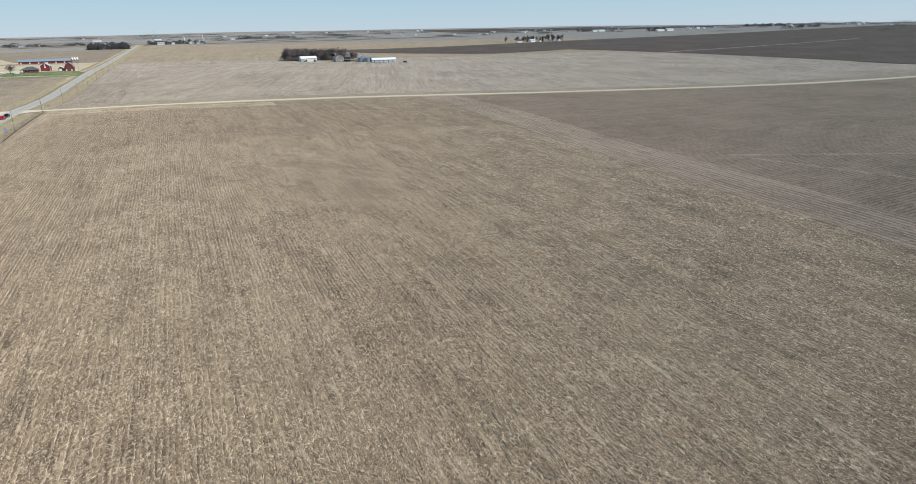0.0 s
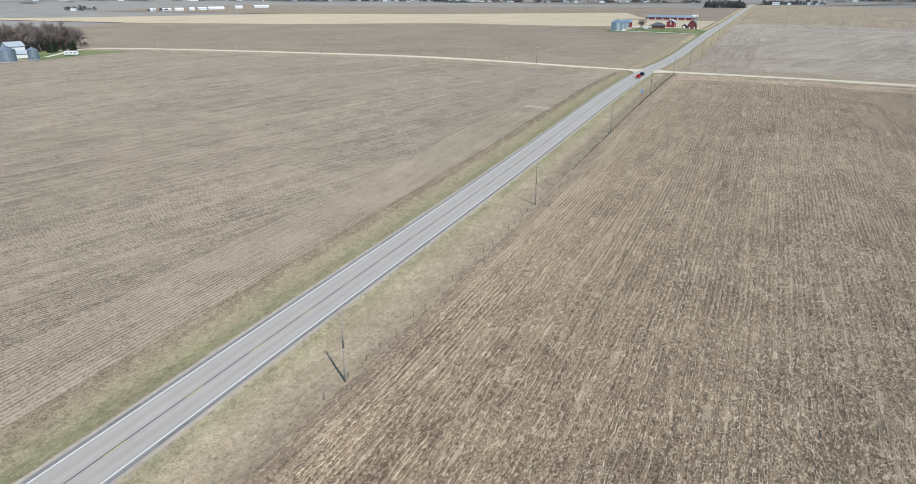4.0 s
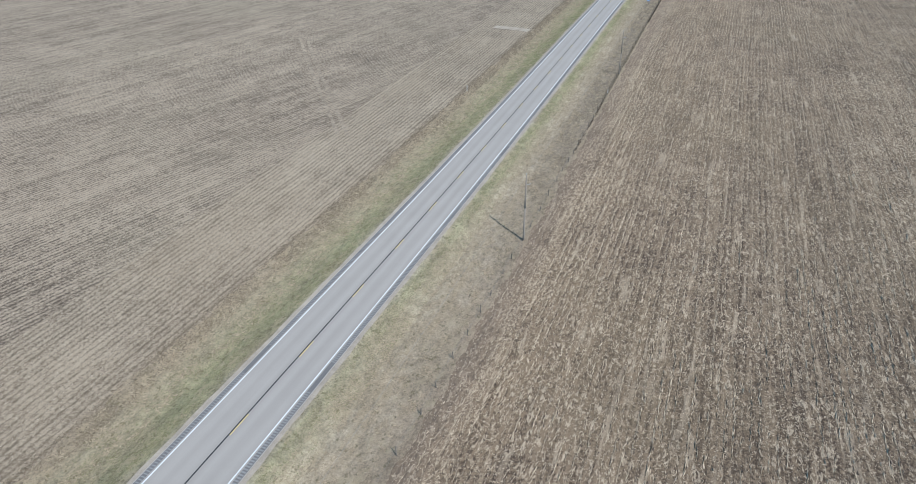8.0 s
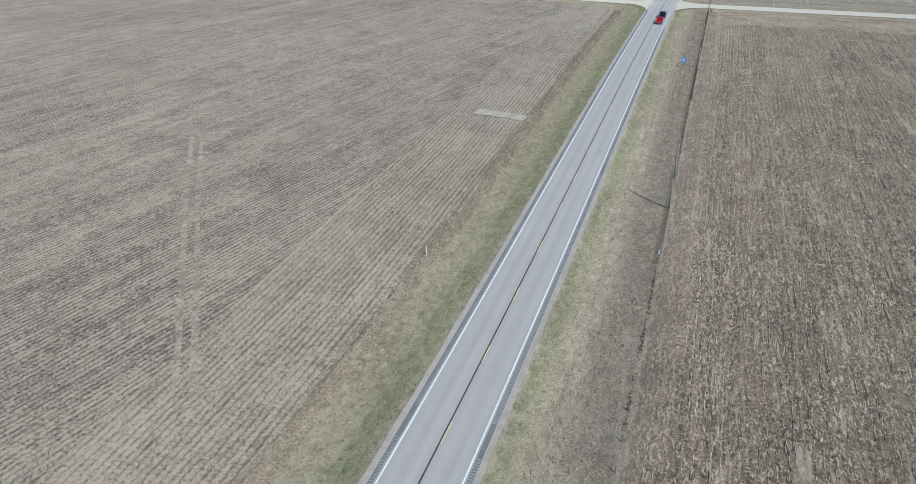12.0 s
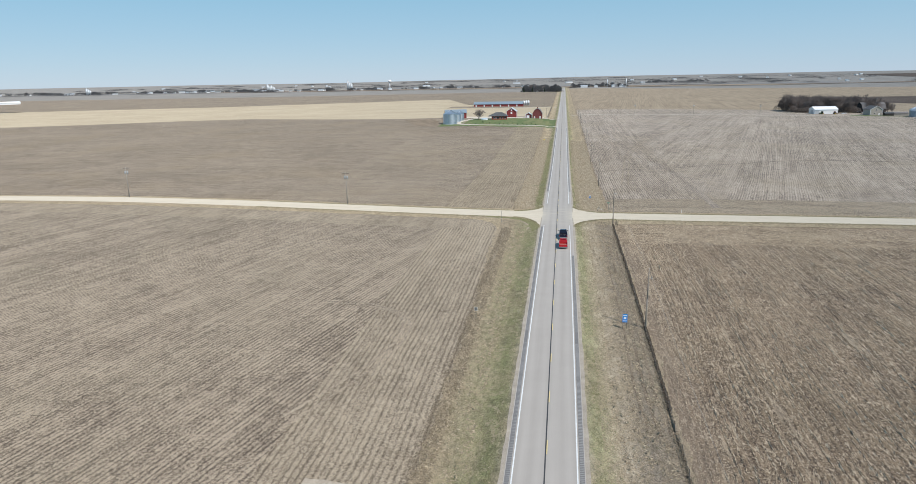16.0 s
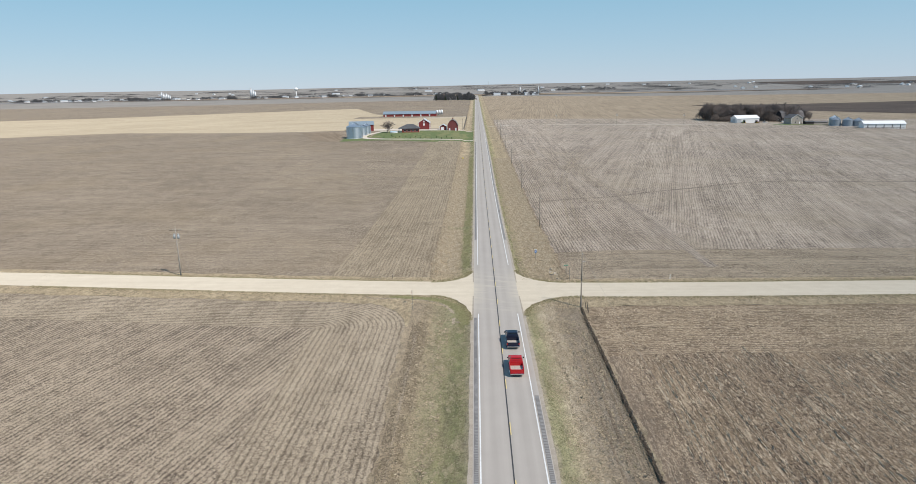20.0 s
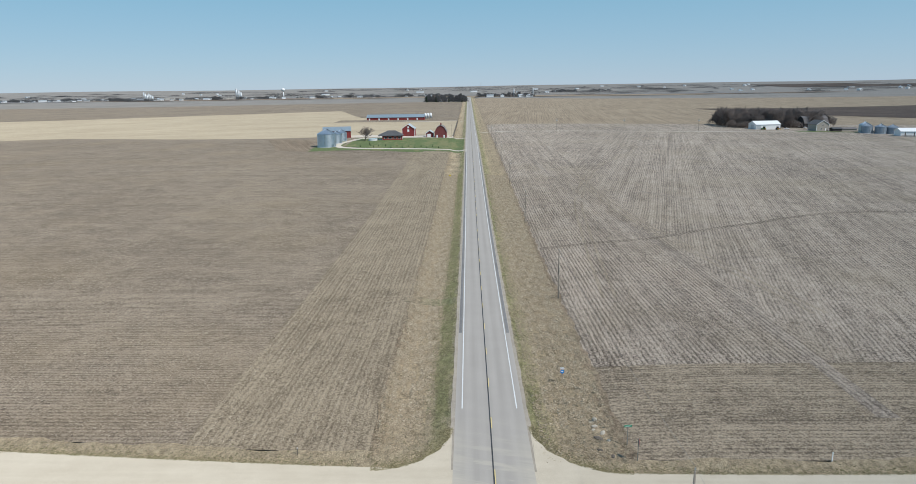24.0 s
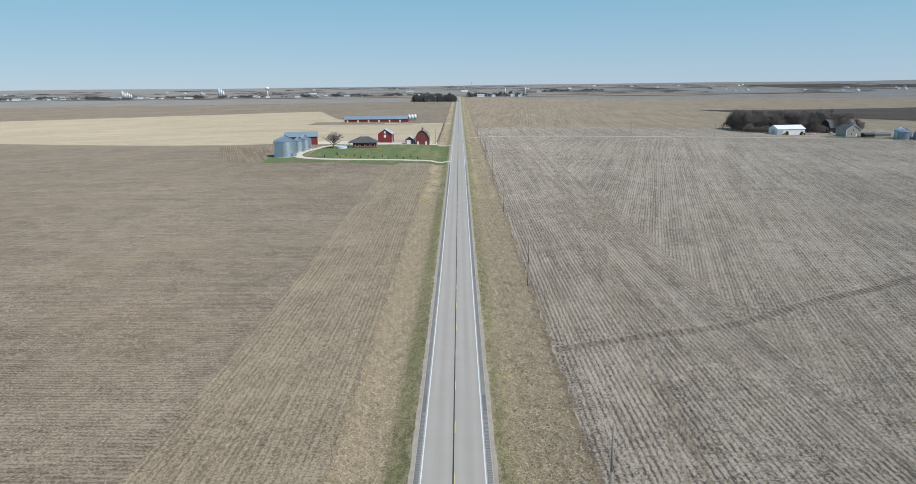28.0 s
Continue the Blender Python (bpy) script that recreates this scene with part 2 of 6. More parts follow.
def road_mat():
    """Old grey pavement: lighter wheel tracks, darker lane middles, fine stone, cross joints and patches."""
    m, n, l, b = mat_base("pavement", 0.85)
    flat = coords(n, l)
    sep = n.new("ShaderNodeSeparateXYZ")
    l.new(flat, sep.inputs[0])
    ab = n.new("ShaderNodeMath")
    ab.operation = "ABSOLUTE"
    l.new(sep.outputs[0], ab.inputs[0])
    wv = n.new("ShaderNodeMath")
    wv.operation = "MULTIPLY"
    l.new(ab.outputs[0], wv.inputs[0])
    wv.inputs[1].default_value = 3.6
    cs = n.new("ShaderNodeMath")
    cs.operation = "COSINE"
    l.new(wv.outputs[0], cs.inputs[0])
    along = noise_tex(n, l, coords(n, l, (1.2, 0.03, 1)), 1.0, 4, 0.6)
    grit = noise_tex(n, l, flat, 14.0, 5, 0.7)
    wide = noise_tex(n, l, flat, 0.25, 4, 0.6)
    t = mix(n, l, 0.45, ramp(n, l, cs.outputs[0], -1, 1), ramp(n, l, along, 0.32, 0.68))
    t = mix(n, l, 0.25, t, ramp(n, l, wide, 0.3, 0.7))
    col = mix(n, l, t, (0.448, 0.405, 0.362), (0.352, 0.318, 0.282))
    col = mix(n, l, ramp(n, l, grit, 0.35, 0.65, 0, 0.30), col, (0.31, 0.288, 0.262))
    near = ramp(n, l, calc(n, l, "ABSOLUTE", calc(n, l, "ADD", sep.outputs[1], 6.5)), 4.0, 17.0, 1.0, 0.0)
    side = ramp(n, l, calc(n, l, "MULTIPLY_ADD", wide, 1.6, ab.outputs[0]), 2.6, 4.5, 0.15, 1.0)
    swirl = noise_tex(n, l, coords(n, l, (0.10, 0.75, 1), 0.25), 1.0, 4, 0.65, 0.6)
    dust = calc(n, l, "MULTIPLY", calc(n, l, "MULTIPLY", near, side), ramp(n, l, swirl, 0.30, 0.62, 0.15, 1.0))
    thin = calc(n, l, "MULTIPLY", near, ramp(n, l, swirl, 0.50, 0.60, 0, 0.75))
    col = mix(n, l, calc(n, l, "MAXIMUM", dust, thin), col, (0.50, 0.45, 0.37))
    l.new(col, b.inputs["Base Color"])
    bump(n, l, grit, 0.25, 0.01, b)
    return m


def gravel_mat(name, c1, c2):
    m, n, l, b = mat_base(name, 0.95)
    flat = coords(n, l)
    a = noise_tex(n, l, flat, 9.0, 5, 0.7)
    w1 = noise_tex(n, l, flat, 0.35, 4, 0.65)
    w2 = noise_tex(n, l, coords(n, l, (0.04, 0.9, 1)), 1.0, 3, 0.6)
    t = mix(n, l, 0.5, a, mix(n, l, 0.5, w1, w2))
    l.new(mix(n, l, ramp(n, l, t, 0.38, 0.62), c1, c2), b.inputs["Base Color"])
    bump(n, l, a, 0.5, 0.03, b)
    return m


def grass_mat(name, dry, green, soil, share=0.5, scale=0.3):
    """Verge grass: dry thatch, green shoots in patches along the road, soil between."""
    m, n, l, b = mat_base(name, 0.95)
    flat = coords(n, l)
    fine = noise_tex(n, l, flat, 6.0, 6, 0.75)
    mid = noise_tex(n, l, coords(n, l, (1, 0.35, 1)), scale, 5, 0.65)
    wide = noise_tex(n, l, coords(n, l, (1, 0.2, 1)), 0.06, 3, 0.6)
    t = mix(n, l, 0.5, mid, wide)
    col = mix(n, l, ramp(n, l, t, 0.62 - share * 0.25, 0.72 - share * 0.25), dry, green)
    col = mix(n, l, ramp(n, l, fine, 0.40, 0.70, 0.0, 0.75), col, soil)
    l.new(col, b.inputs["Base Color"])
    bump(n, l, fine, 1.0, 0.15, b)
    return m


def verge_mat(name, zones, scale=0.5, dark=0.5, wander=1.6, south=None):
    """Roadside grass whose growth changes with the distance from the road: zones are (distance, colour); south: other zones below two northings."""
    m, n, l, b = mat_base(name, 0.95)
    flat = coords(n, l)
    sep = n.new("ShaderNodeSeparateXYZ")
    l.new(flat, sep.inputs[0])
    off = noise_tex(n, l, coords(n, l, (1, 0.4, 1)), scale * 0.6, 5, 0.68)
    d = calc(n, l, "ADD", calc(n, l, "ABSOLUTE", sep.outputs[0]), ramp(n, l, off, 0.2, 0.8, -wander, wander))
    dist20 = calc(n, l, "MULTIPLY", d, 0.05)

    def growth(zs):
        cr = n.new("ShaderNodeValToRGB")
        els = cr.color_ramp.elements
        els[0].position, els[0].color = zs[0][0] / 20, (*zs[0][1], 1)
        els[1].position, els[1].color = zs[-1][0] / 20, (*zs[-1][1], 1)
        for dist, c in zs[1:-1]:
            els.new(dist / 20).color = (*c, 1)
        l.new(dist20, cr.inputs[0])
        return cr.outputs[0]

    ground = growth(zones)
    if south:
        y = calc(n, l, "ADD", sep.outputs[1], ramp(n, l, off, 0.2, 0.8, -25, 25))
        ground = mix(n, l, ramp(n, l, y, south[1], south[2]), growth(south[0]), ground)
    fine = noise_tex(n, l, flat, 4.5, 6, 0.8)
    mid = noise_tex(n, l, coords(n, l, (1, 0.55, 1)), scale * 2.4, 5, 0.72)
    wide = noise_tex(n, l, coords(n, l, (1, 0.45, 1)), scale * 0.35, 4, 0.65)
    v = 0.0
    for noise, lo, hi, weight in ((fine, 0.36, 0.64, 0.80), (mid, 0.37, 0.63, 0.55), (wide, 0.36, 0.64, 0.28)):
        v = calc(n, l, "ADD", ramp(n, l, noise, lo, hi, -weight / 2, weight / 2), v)
    t = calc(n, l, "ADD", v, 0.5)
    shade = mix(n, l, ramp(n, l, t, 0.0, 1.0), (1 - dark, 1 - dark, 1 - dark * 1.05), (1 + dark * 0.75, 1 + dark * 0.70, 1 + dark * 0.62))
    col = mix(n, l, 1.0, ground, shade, "MULTIPLY")
    patchy = noise_tex(n, l, coords(n, l, (1, 0.5, 1)), 0.21, 5, 0.7)
    col = mix(n, l, ramp(n, l, patchy, 0.46, 0.60, 0, 0.65), col, mix(n, l, 0.75, col, mix(n, l, 1.0, (0.31, 0.255, 0.178), shade, "MULTIPLY")))
    pale = noise_tex(n, l, coords(n, l, (1, 0.6, 1)), 0.85, 5, 0.72)
    tuft = noise_tex(n, l, coords(n, l, (1.1, 0.8, 1)), 1.7, 4, 0.7)
    col = mix(n, l, ramp(n, l, pale, 0.545, 0.615, 0, 0.6), col, (0.43, 0.36, 0.245))
    col = mix(n, l, ramp(n, l, tuft, 0.575, 0.64, 0, 0.6), col, (0.125, 0.115, 0.058))
    l.new(col, b.inputs["Base Color"])
    bump(n, l, t, 1.0, 0.12, b)
    return m


PAVE = road_mat()
WHITE_LINE = plain_mat("white_line", (0.78, 0.78, 0.76), (0.62, 0.62, 0.60), 2.0, 0.7)
YELLOW_LINE = plain_mat("yellow_line", (0.72, 0.56, 0.22), (0.62, 0.51, 0.27), 3.0, 0.7)
TAR = plain_mat("tar_seam", (0.035, 0.035, 0.037), (0.085, 0.083, 0.082), 1.5, 0.55)
SHOULDER = gravel_mat("shoulder_stone", (0.26, 0.228, 0.19), (0.43, 0.38, 0.315))
RUMBLE_LOW = plain_mat("milled_groove", (0.15, 0.143, 0.137), (0.205, 0.195, 0.187), 5.0)
RUMBLE_TOP = plain_mat("shoulder_pavement", (0.25, 0.243, 0.236), (0.31, 0.30, 0.29), 5.0)
GRAVEL = gravel_mat("pale_gravel", (0.47, 0.41, 0.32), (0.58, 0.52, 0.42))
DRIVE = gravel_mat("drive_gravel", (0.46, 0.41, 0.34), (0.60, 0.55, 0.47))
CORN = field_mat("corn_stubble", (0.078, 0.055, 0.040), (0.285, 0.212, 0.142), 0.0, 0.76, 0.46, 1.1, 0.30, 0.16, (0.275, 0.212, 0.128), clumps=0.22, flecks=0.85, strip=(18.2, 22.5, (0.24, 0.188, 0.142)))
BEANS = field_mat("soy_stubble", (0.092, 0.071, 0.053), (0.395, 0.328, 0.248), 0.25, 0.72, 0.82, 1.1, 0.22, 0.2, (0.285, 0.25, 0.178))
BEANS_ARC = field_mat("soy_stubble_bent", (0.120, 0.094, 0.068), (0.405, 0.340, 0.254), 0.0, 0.80, 0.60, 0.9, 0.14, 0.2, (0.31, 0.245, 0.168), (-31.0, -28.2, 0.054), 0.05)
TILLED = field_mat("tilled_residue", (0.10, 0.080, 0.064), (0.51, 0.432, 0.352), 0.0, 0.80, 0.60, 1.25, 0.22, 0.22, (0.28, 0.23, 0.145))
TILLED_N = field_mat("tilled_residue_slant", (0.10, 0.080, 0.064), (0.51, 0.432, 0.352), 0.29, 0.80, 0.62, 1.25, 0.22, 0.22, (0.28, 0.23, 0.145))
TILLED_END = field_mat("tilled_residue_end", (0.104, 0.081, 0.058), (0.425, 0.350, 0.258), 1.5708, 0.80, 0.45, 1.15, 0.20, 0.22, (0.28, 0.225, 0.14))
CORN_END = field_mat("corn_stubble_end", (0.082, 0.058, 0.042), (0.292, 0.220, 0.149), 1.5708, 0.76, 0.36, 1.1, 0.26, 0.2, (0.30, 0.24, 0.14), clumps=0.22, flecks=0.75)
SWATH = field_mat("pale_swath", (0.13, 0.106, 0.086), (0.46, 0.392, 0.322), 0.0, 0.80, 0.5, 1.0, 0.3)
HEAD = field_mat("headland_residue", (0.122, 0.094, 0.064), (0.375, 0.310, 0.222), 0.0, 0.76, 0.40, 1.0, 0.12, 0.22)
TILLED_X = field_mat("tilled_residue_cross", (0.094, 0.072, 0.053), (0.345, 0.283, 0.213), 1.5708, 0.80, 0.50, 1.0, 0.11, 0.22, (0.28, 0.215, 0.13))
DARK = field_mat("dark_tilled", (0.050, 0.036, 0.028), (0.122, 0.091, 0.072), 1.35, 4.0, 0.6, 0.7, 0.25, 0.5)
GREYSOIL = field_mat("grey_tilled", (0.098, 0.072, 0.053), (0.30, 0.232, 0.172), 1.38, 1.6, 0.7, 1.15, 0.16, clumps=0.2)
GREYHEAD = field_mat("grey_headland", (0.122, 0.090, 0.067), (0.375, 0.294, 0.222), 0.02, 2.4, 0.7, 1.0, 0.25)
PLOW = field_mat("ploughed_patch", (0.115, 0.085, 0.06), (0.31, 0.245, 0.175), -0.35, 1.2, 0.5, 0.8, 0.3)
TAN = field_mat("tan_stubble", (0.33, 0.265, 0.18), (0.50, 0.42, 0.30), 1.4, 3.0, 0.6, 0.5, 0.4, 0.3)
BROWN = field_mat("brown_stubble", (0.20, 0.152, 0.105), (0.38, 0.305, 0.215), 0.1, 3.0, 0.4, 0.7, 0.4)
# Greyed ground tone; some distance haze is put into this colour.
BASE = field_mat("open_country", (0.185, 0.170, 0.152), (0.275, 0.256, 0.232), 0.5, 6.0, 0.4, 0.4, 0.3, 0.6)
VERGE_L = verge_mat("verge_grass", ((4.5, (0.33, 0.295, 0.22)), (5.4, (0.275, 0.262, 0.155)), (6.4, (0.215, 0.225, 0.115)), (7.6, (0.26, 0.252, 0.142)), (9.2, (0.30, 0.28, 0.175)), (11.0, (0.31, 0.275, 0.182)), (12.6, (0.255, 0.213, 0.15)), (14.0, (0.34, 0.28, 0.205))), 0.5, 0.45, 0.9, (((4.5, (0.35, 0.315, 0.24)), (5.5, (0.32, 0.30, 0.19)), (6.8, (0.29, 0.285, 0.17)), (10.0, (0.355, 0.32, 0.22)), (12.4, (0.30, 0.255, 0.185)), (14.0, (0.36, 0.30, 0.222))), -235, -150))
VERGE_R = verge_mat("ditch_grass", ((4.5, (0.39, 0.35, 0.27)), (5.4, (0.32, 0.31, 0.185)), (6.8, (0.36, 0.338, 0.215)), (7.8, (0.46, 0.40, 0.30)), (9.6, (0.45, 0.385, 0.298)), (10.8, (0.32, 0.272, 0.215)), (14.2, (0.29, 0.242, 0.19)), (15.6, (0.36, 0.29, 0.212))), 0.5, 0.42, 0.9, (((4.5, (0.41, 0.365, 0.285)), (5.6, (0.36, 0.335, 0.222)), (7.4, (0.43, 0.38, 0.278)), (10.0, (0.445, 0.38, 0.29)), (13.0, (0.41, 0.34, 0.255)), (15.6, (0.36, 0.29, 0.215))), -265, -200))
VERGE_N = verge_mat("dry_ditch_grass", ((4.5, (0.33, 0.29, 0.21)), (5.4, (0.23, 0.225, 0.112)), (6.6, (0.30, 0.278, 0.16)), (8.0, (0.37, 0.308, 0.208)), (11.0, (0.33, 0.268, 0.185)), (13.4, (0.41, 0.335, 0.235)), (15.4, (0.27, 0.21, 0.155))), 0.6, 0.62, 1.1)
VERGE_NW = verge_mat("dry_ditch_grass_west", ((4.5, (0.31, 0.275, 0.20)), (5.3, (0.245, 0.238, 0.128)), (6.7, (0.225, 0.22, 0.115)), (7.5, (0.35, 0.295, 0.20)), (10.5, (0.43, 0.35, 0.245)), (12.6, (0.36, 0.29, 0.20)), (14.0, (0.29, 0.228, 0.165))), 0.6, 0.62, 1.0)
LANE_GRASS = verge_mat("lane_grass", ((0.0, (0.42, 0.345, 0.24)), (20.0, (0.42, 0.345, 0.24))), 0.6, 0.55)
LAWN = grass_mat("lawn", (0.205, 0.20, 0.095), (0.105, 0.148, 0.056), (0.145, 0.155, 0.072), 0.85)
STRAW = piece_mat("straw_pieces", (0.32, 0.247, 0.17), (0.77, 0.65, 0.49))
STALK = piece_mat("bean_straw", (0.25, 0.207, 0.155), (0.54, 0.468, 0.37))
WEED = piece_mat("brown_weeds", (0.14, 0.115, 0.082), (0.30, 0.252, 0.185))
# Clod soil; its pieces also paint shade beside stalk runs and the bank.
CLOD_SHADE = piece_mat("soil_clods_shade", (0.05, 0.038, 0.03), (0.12, 0.095, 0.072))
BLADE_DRY = piece_mat("dry_blades", (0.26, 0.215, 0.15), (0.48, 0.405, 0.295))
BLADE_GREEN = piece_mat("green_blades", (0.175, 0.18, 0.086), (0.295, 0.282, 0.158))

# ---- helpers for building ----


def mesh_from(name, verts, faces, mat, smooth=False):
    me = bpy.data.meshes.new(name)
    me.from_pydata(verts, [], faces)
    me.materials.append(mat)
    if smooth:
        me.polygons.foreach_set("use_smooth", [True] * len(me.polygons))
    me.update()
    return me


def steps(lo, hi, near, grow=1.0, mid=None):
    """Values from lo to hi, near apart round mid and wider away from it."""
    if mid is None:
        return np.linspace(lo, hi, max(2, int(math.ceil((hi - lo) / near)) + 1))
    out, v, s = [mid], mid, near
    while v < hi:
        v += s
        s *= grow
        out.append(min(v, hi))
    v, s = mid, near
    while v > lo:
        v -= s
        s *= grow
        out.insert(0, max(v, lo))
    return np.array(out)


def sheet(name, xs, ys, mat, off=0.0, fn=None, kind="structure", label="", parent=None, rag=None, west_edge=None):
    """A grid laid on the land. ys may be a function of x that gives the near and the far edge."""
    xs = np.asarray(xs, float)
    if callable(ys):
        grid = np.array([ys(x) for x in xs])
    else:
        grid = np.tile(np.asarray(ys, float), (len(xs), 1))
    X = np.repeat(xs[:, None], grid.shape[1], 1)
    if rag is not None:
        col, amount = rag
        g = grid[col]
        if west_edge:
            X[col] = west_edge(g)
        X[col] += amount * (0.5 * np.sin(g * 0.83) + 0.35 * np.sin(g * 2.1 + 1.3) + 0.4 * np.sin(g * 0.29 + 0.6))
    Z = (fn or zg)(X, grid) + off
    nx, ny = grid.shape
    verts = np.stack([X, grid, Z], -1).reshape(-1, 3)
    i = (np.arange(nx - 1)[:, None] * ny + np.arange(ny - 1)[None]).ravel()
    faces = np.stack([i, i + ny, i + ny + 1, i + 1], 1)
    ob = new(name, mesh_from(name, verts.tolist(), faces.tolist(), mat))
    if kind:
        ob["kind"] = kind
    if label:
        ob["label"] = label
    if parent:
        ob.parent = parent
    return ob


def ribbon(name, pts, width, mat, off, kind="structure", label="", segs=6):
    """A track of that width along a bent line, laid on the land."""
    p = [Vector((a, b, 0)) for a, b in pts]
    line = []
    for i in range(len(p) - 1):
        a, b, c, d = p[max(i - 1, 0)], p[i], p[i + 1], p[min(i + 2, len(p) - 1)]
        for k in range(segs):
            t = k / segs
            line.append(0.5 * (2 * b + (c - a) * t + (2 * a - 5 * b + 4 * c - d) * t * t + (3 * b - a - 3 * c + d) * t ** 3))
    line.append(p[-1])
    verts, faces = [], []
    for i, v in enumerate(line):
        d = (line[min(i + 1, len(line) - 1)] - line[max(i - 1, 0)]).normalized()
        s = Vector((-d.y, d.x, 0)) * width / 2
        for k in (-1, -0.5, 0, 0.5, 1):
            q = v + s * k * (1 + 0.06 * math.sin(i * 1.7 + k * 3))
            verts.append((q.x, q.y, float(zg(q.x, q.y)) + off))
        if i:
            for k in range(4):
                j = i * 5 + k
                faces.append((j - 5, j - 4, j + 1, j))
    ob = new(name, mesh_from(name, verts, faces, mat))
    ob["kind"] = kind
    if label:
        ob["label"] = label
    return ob


def scatter(name, xs, ys, mat, length, width, lift, along=None, spread=3.2, rise=0.2, seed=1, label="", fn=None, parent=None):
    """Many loose pieces on the land: each a small folded sliver."""
    rng = np.random.default_rng(seed)
    n = len(xs)
    L = length * rng.uniform(0.4, 1.5, n) / 2
    W = width * rng.uniform(0.6, 1.4, n) / 2
    a = rng.uniform(-spread, spread, n) / 2 + (along if along is not None else 0)
    dx, dy = np.sin(a), np.cos(a)
    z0 = (fn or zg)(xs, ys) + 0.015
    up = rng.normal(0, rise, n) * L
    V = np.empty((n, 4, 3))
    for k, (s, side, h) in enumerate(((-1, 0, 1), (-0.2, -1, 0), (1, 0, 1), (0.2, 1, 0))):
        V[:, k, 0] = xs + dx * L * s + dy * W * side
        V[:, k, 1] = ys + dy * L * s - dx * W * side
        V[:, k, 2] = z0 + h * lift + np.abs(up) * (s > 0.5)
    me = bpy.data.meshes.new(name)
    base = np.arange(n)[:, None] * 4
    F = np.concatenate([base + np.array([[0, 1, 2]]), base + np.array([[0, 2, 3]])], 1).reshape(-1, 3)
    me.vertices.add(n * 4)
    me.vertices.foreach_set("co", V.ravel())
    me.loops.add(F.size)
    me.loops.foreach_set("vertex_index", F.ravel().astype(np.int32))
    me.polygons.add(len(F))
    me.polygons.foreach_set("loop_start", (np.arange(len(F)) * 3).astype(np.int32))
    me.update(calc_edges=True)
    me.materials.append(mat)
    ob = new(name, me)
    tagged(ob, label, "", "", "stuff")
    if parent:
        ob.parent = parent
    return ob


def tufted(rng, n, x0, x1, y0, y1, row=None, turn=0.0, clump=0.06, jitter=0.10, keep=0.5, power=1.0, even=1.1):
    """Places for pieces: in rows or free, thick and thin in patches, denser towards x0 when power > 1."""
    xs = x0 + (x1 - x0) * rng.random(n * 3) ** power
    ys = rng.uniform(y0, y1, n * 3)
    v = np.sin(xs * clump * 7.1 + 2 * np.sin(ys * clump * 1.3)) + np.sin(ys * clump * 3.7 + 1.7 * np.sin(xs * clump * 2.9)) + np.sin((xs + ys) * clump * 11) * 0.6 + np.sin(xs * 5.3 + ys * 0.31) * 0.7
    ok = v + rng.normal(0, even, n * 3) > np.quantile(v, keep)
    xs, ys = xs[ok][:n], ys[ok][:n]
    if row:
        off = xs - turn * ys
        off = np.round(off / row) * row + rng.normal(0, jitter, len(xs))
        xs = off + turn * ys
    return xs, ys


def part(name, bm, material, parent, label="", smooth=False):
    me = bpy.data.meshes.new(name)
    bm.normal_update()
    bm.to_mesh(me)
    bm.free()
    me.materials.append(material)
    if smooth:
        me.polygons.foreach_set("use_smooth", [True] * len(me.polygons))
    ob = new(name, me)
    ob.parent = parent
    if label:
        ob["label"] = label
    return ob


def thing(name, x, y, turn=0.0, label="", category="", group="", z=None, kind=""):
    ob = new(name)
    ob.empty_display_size = 0.5
    ob.matrix_world = pose(x, y, float(zg(x, y)) if z is None else z, 0, 0, turn)
    return tagged(ob, label, category, group, kind)


def box(bm, x0, x1, y0, y1, z0, z1, bevel=0.0):
    r = bmesh.ops.create_cube(bm, size=1.0, matrix=Matrix.Translation(((x0 + x1) / 2, (y0 + y1) / 2, (z0 + z1) / 2)) @ Matrix.Diagonal((x1 - x0, y1 - y0, z1 - z0, 1)))
    if bevel:
        es = list({e for v in r["verts"] for e in v.link_edges})
        bmesh.ops.bevel(bm, geom=es, offset=bevel, segments=2, affect="EDGES", profile=0.6)
    return bm


def boxed(*a, bevel=0.0):
    return box(bmesh.new(), *a, bevel=bevel)


def tube(bm, a, b, r0, r1, n=8, cap=True):
    a, b = Vector(a), Vector(b)
    d = b - a
    m = Matrix.Translation((a + b) / 2) @ d.to_track_quat("Z", "Y").to_matrix().to_4x4()
    bmesh.ops.create_cone(bm, cap_ends=cap, segments=n, radius1=r0, radius2=r1, depth=d.length, matrix=m)
    return bm


def loft(bm, profile, axis_from, axis_to, axis="y"):
    """A closed outline drawn out along an axis, with end caps. profile: (across, up)."""
    def at(p, s):
        return (p[0], s, p[1]) if axis == "y" else (s, p[0], p[1])
    a = [bm.verts.new(at(p, axis_from)) for p in profile]
    b = [bm.verts.new(at(p, axis_to)) for p in profile]
    n = len(profile)
    for i in range(n):
        bm.faces.new((a[i], a[(i + 1) % n], b[(i + 1) % n], b[i]))
    bm.faces.new(a[::-1])
    bm.faces.new(b)
    bmesh.ops.recalc_face_normals(bm, faces=bm.faces)
    return bm

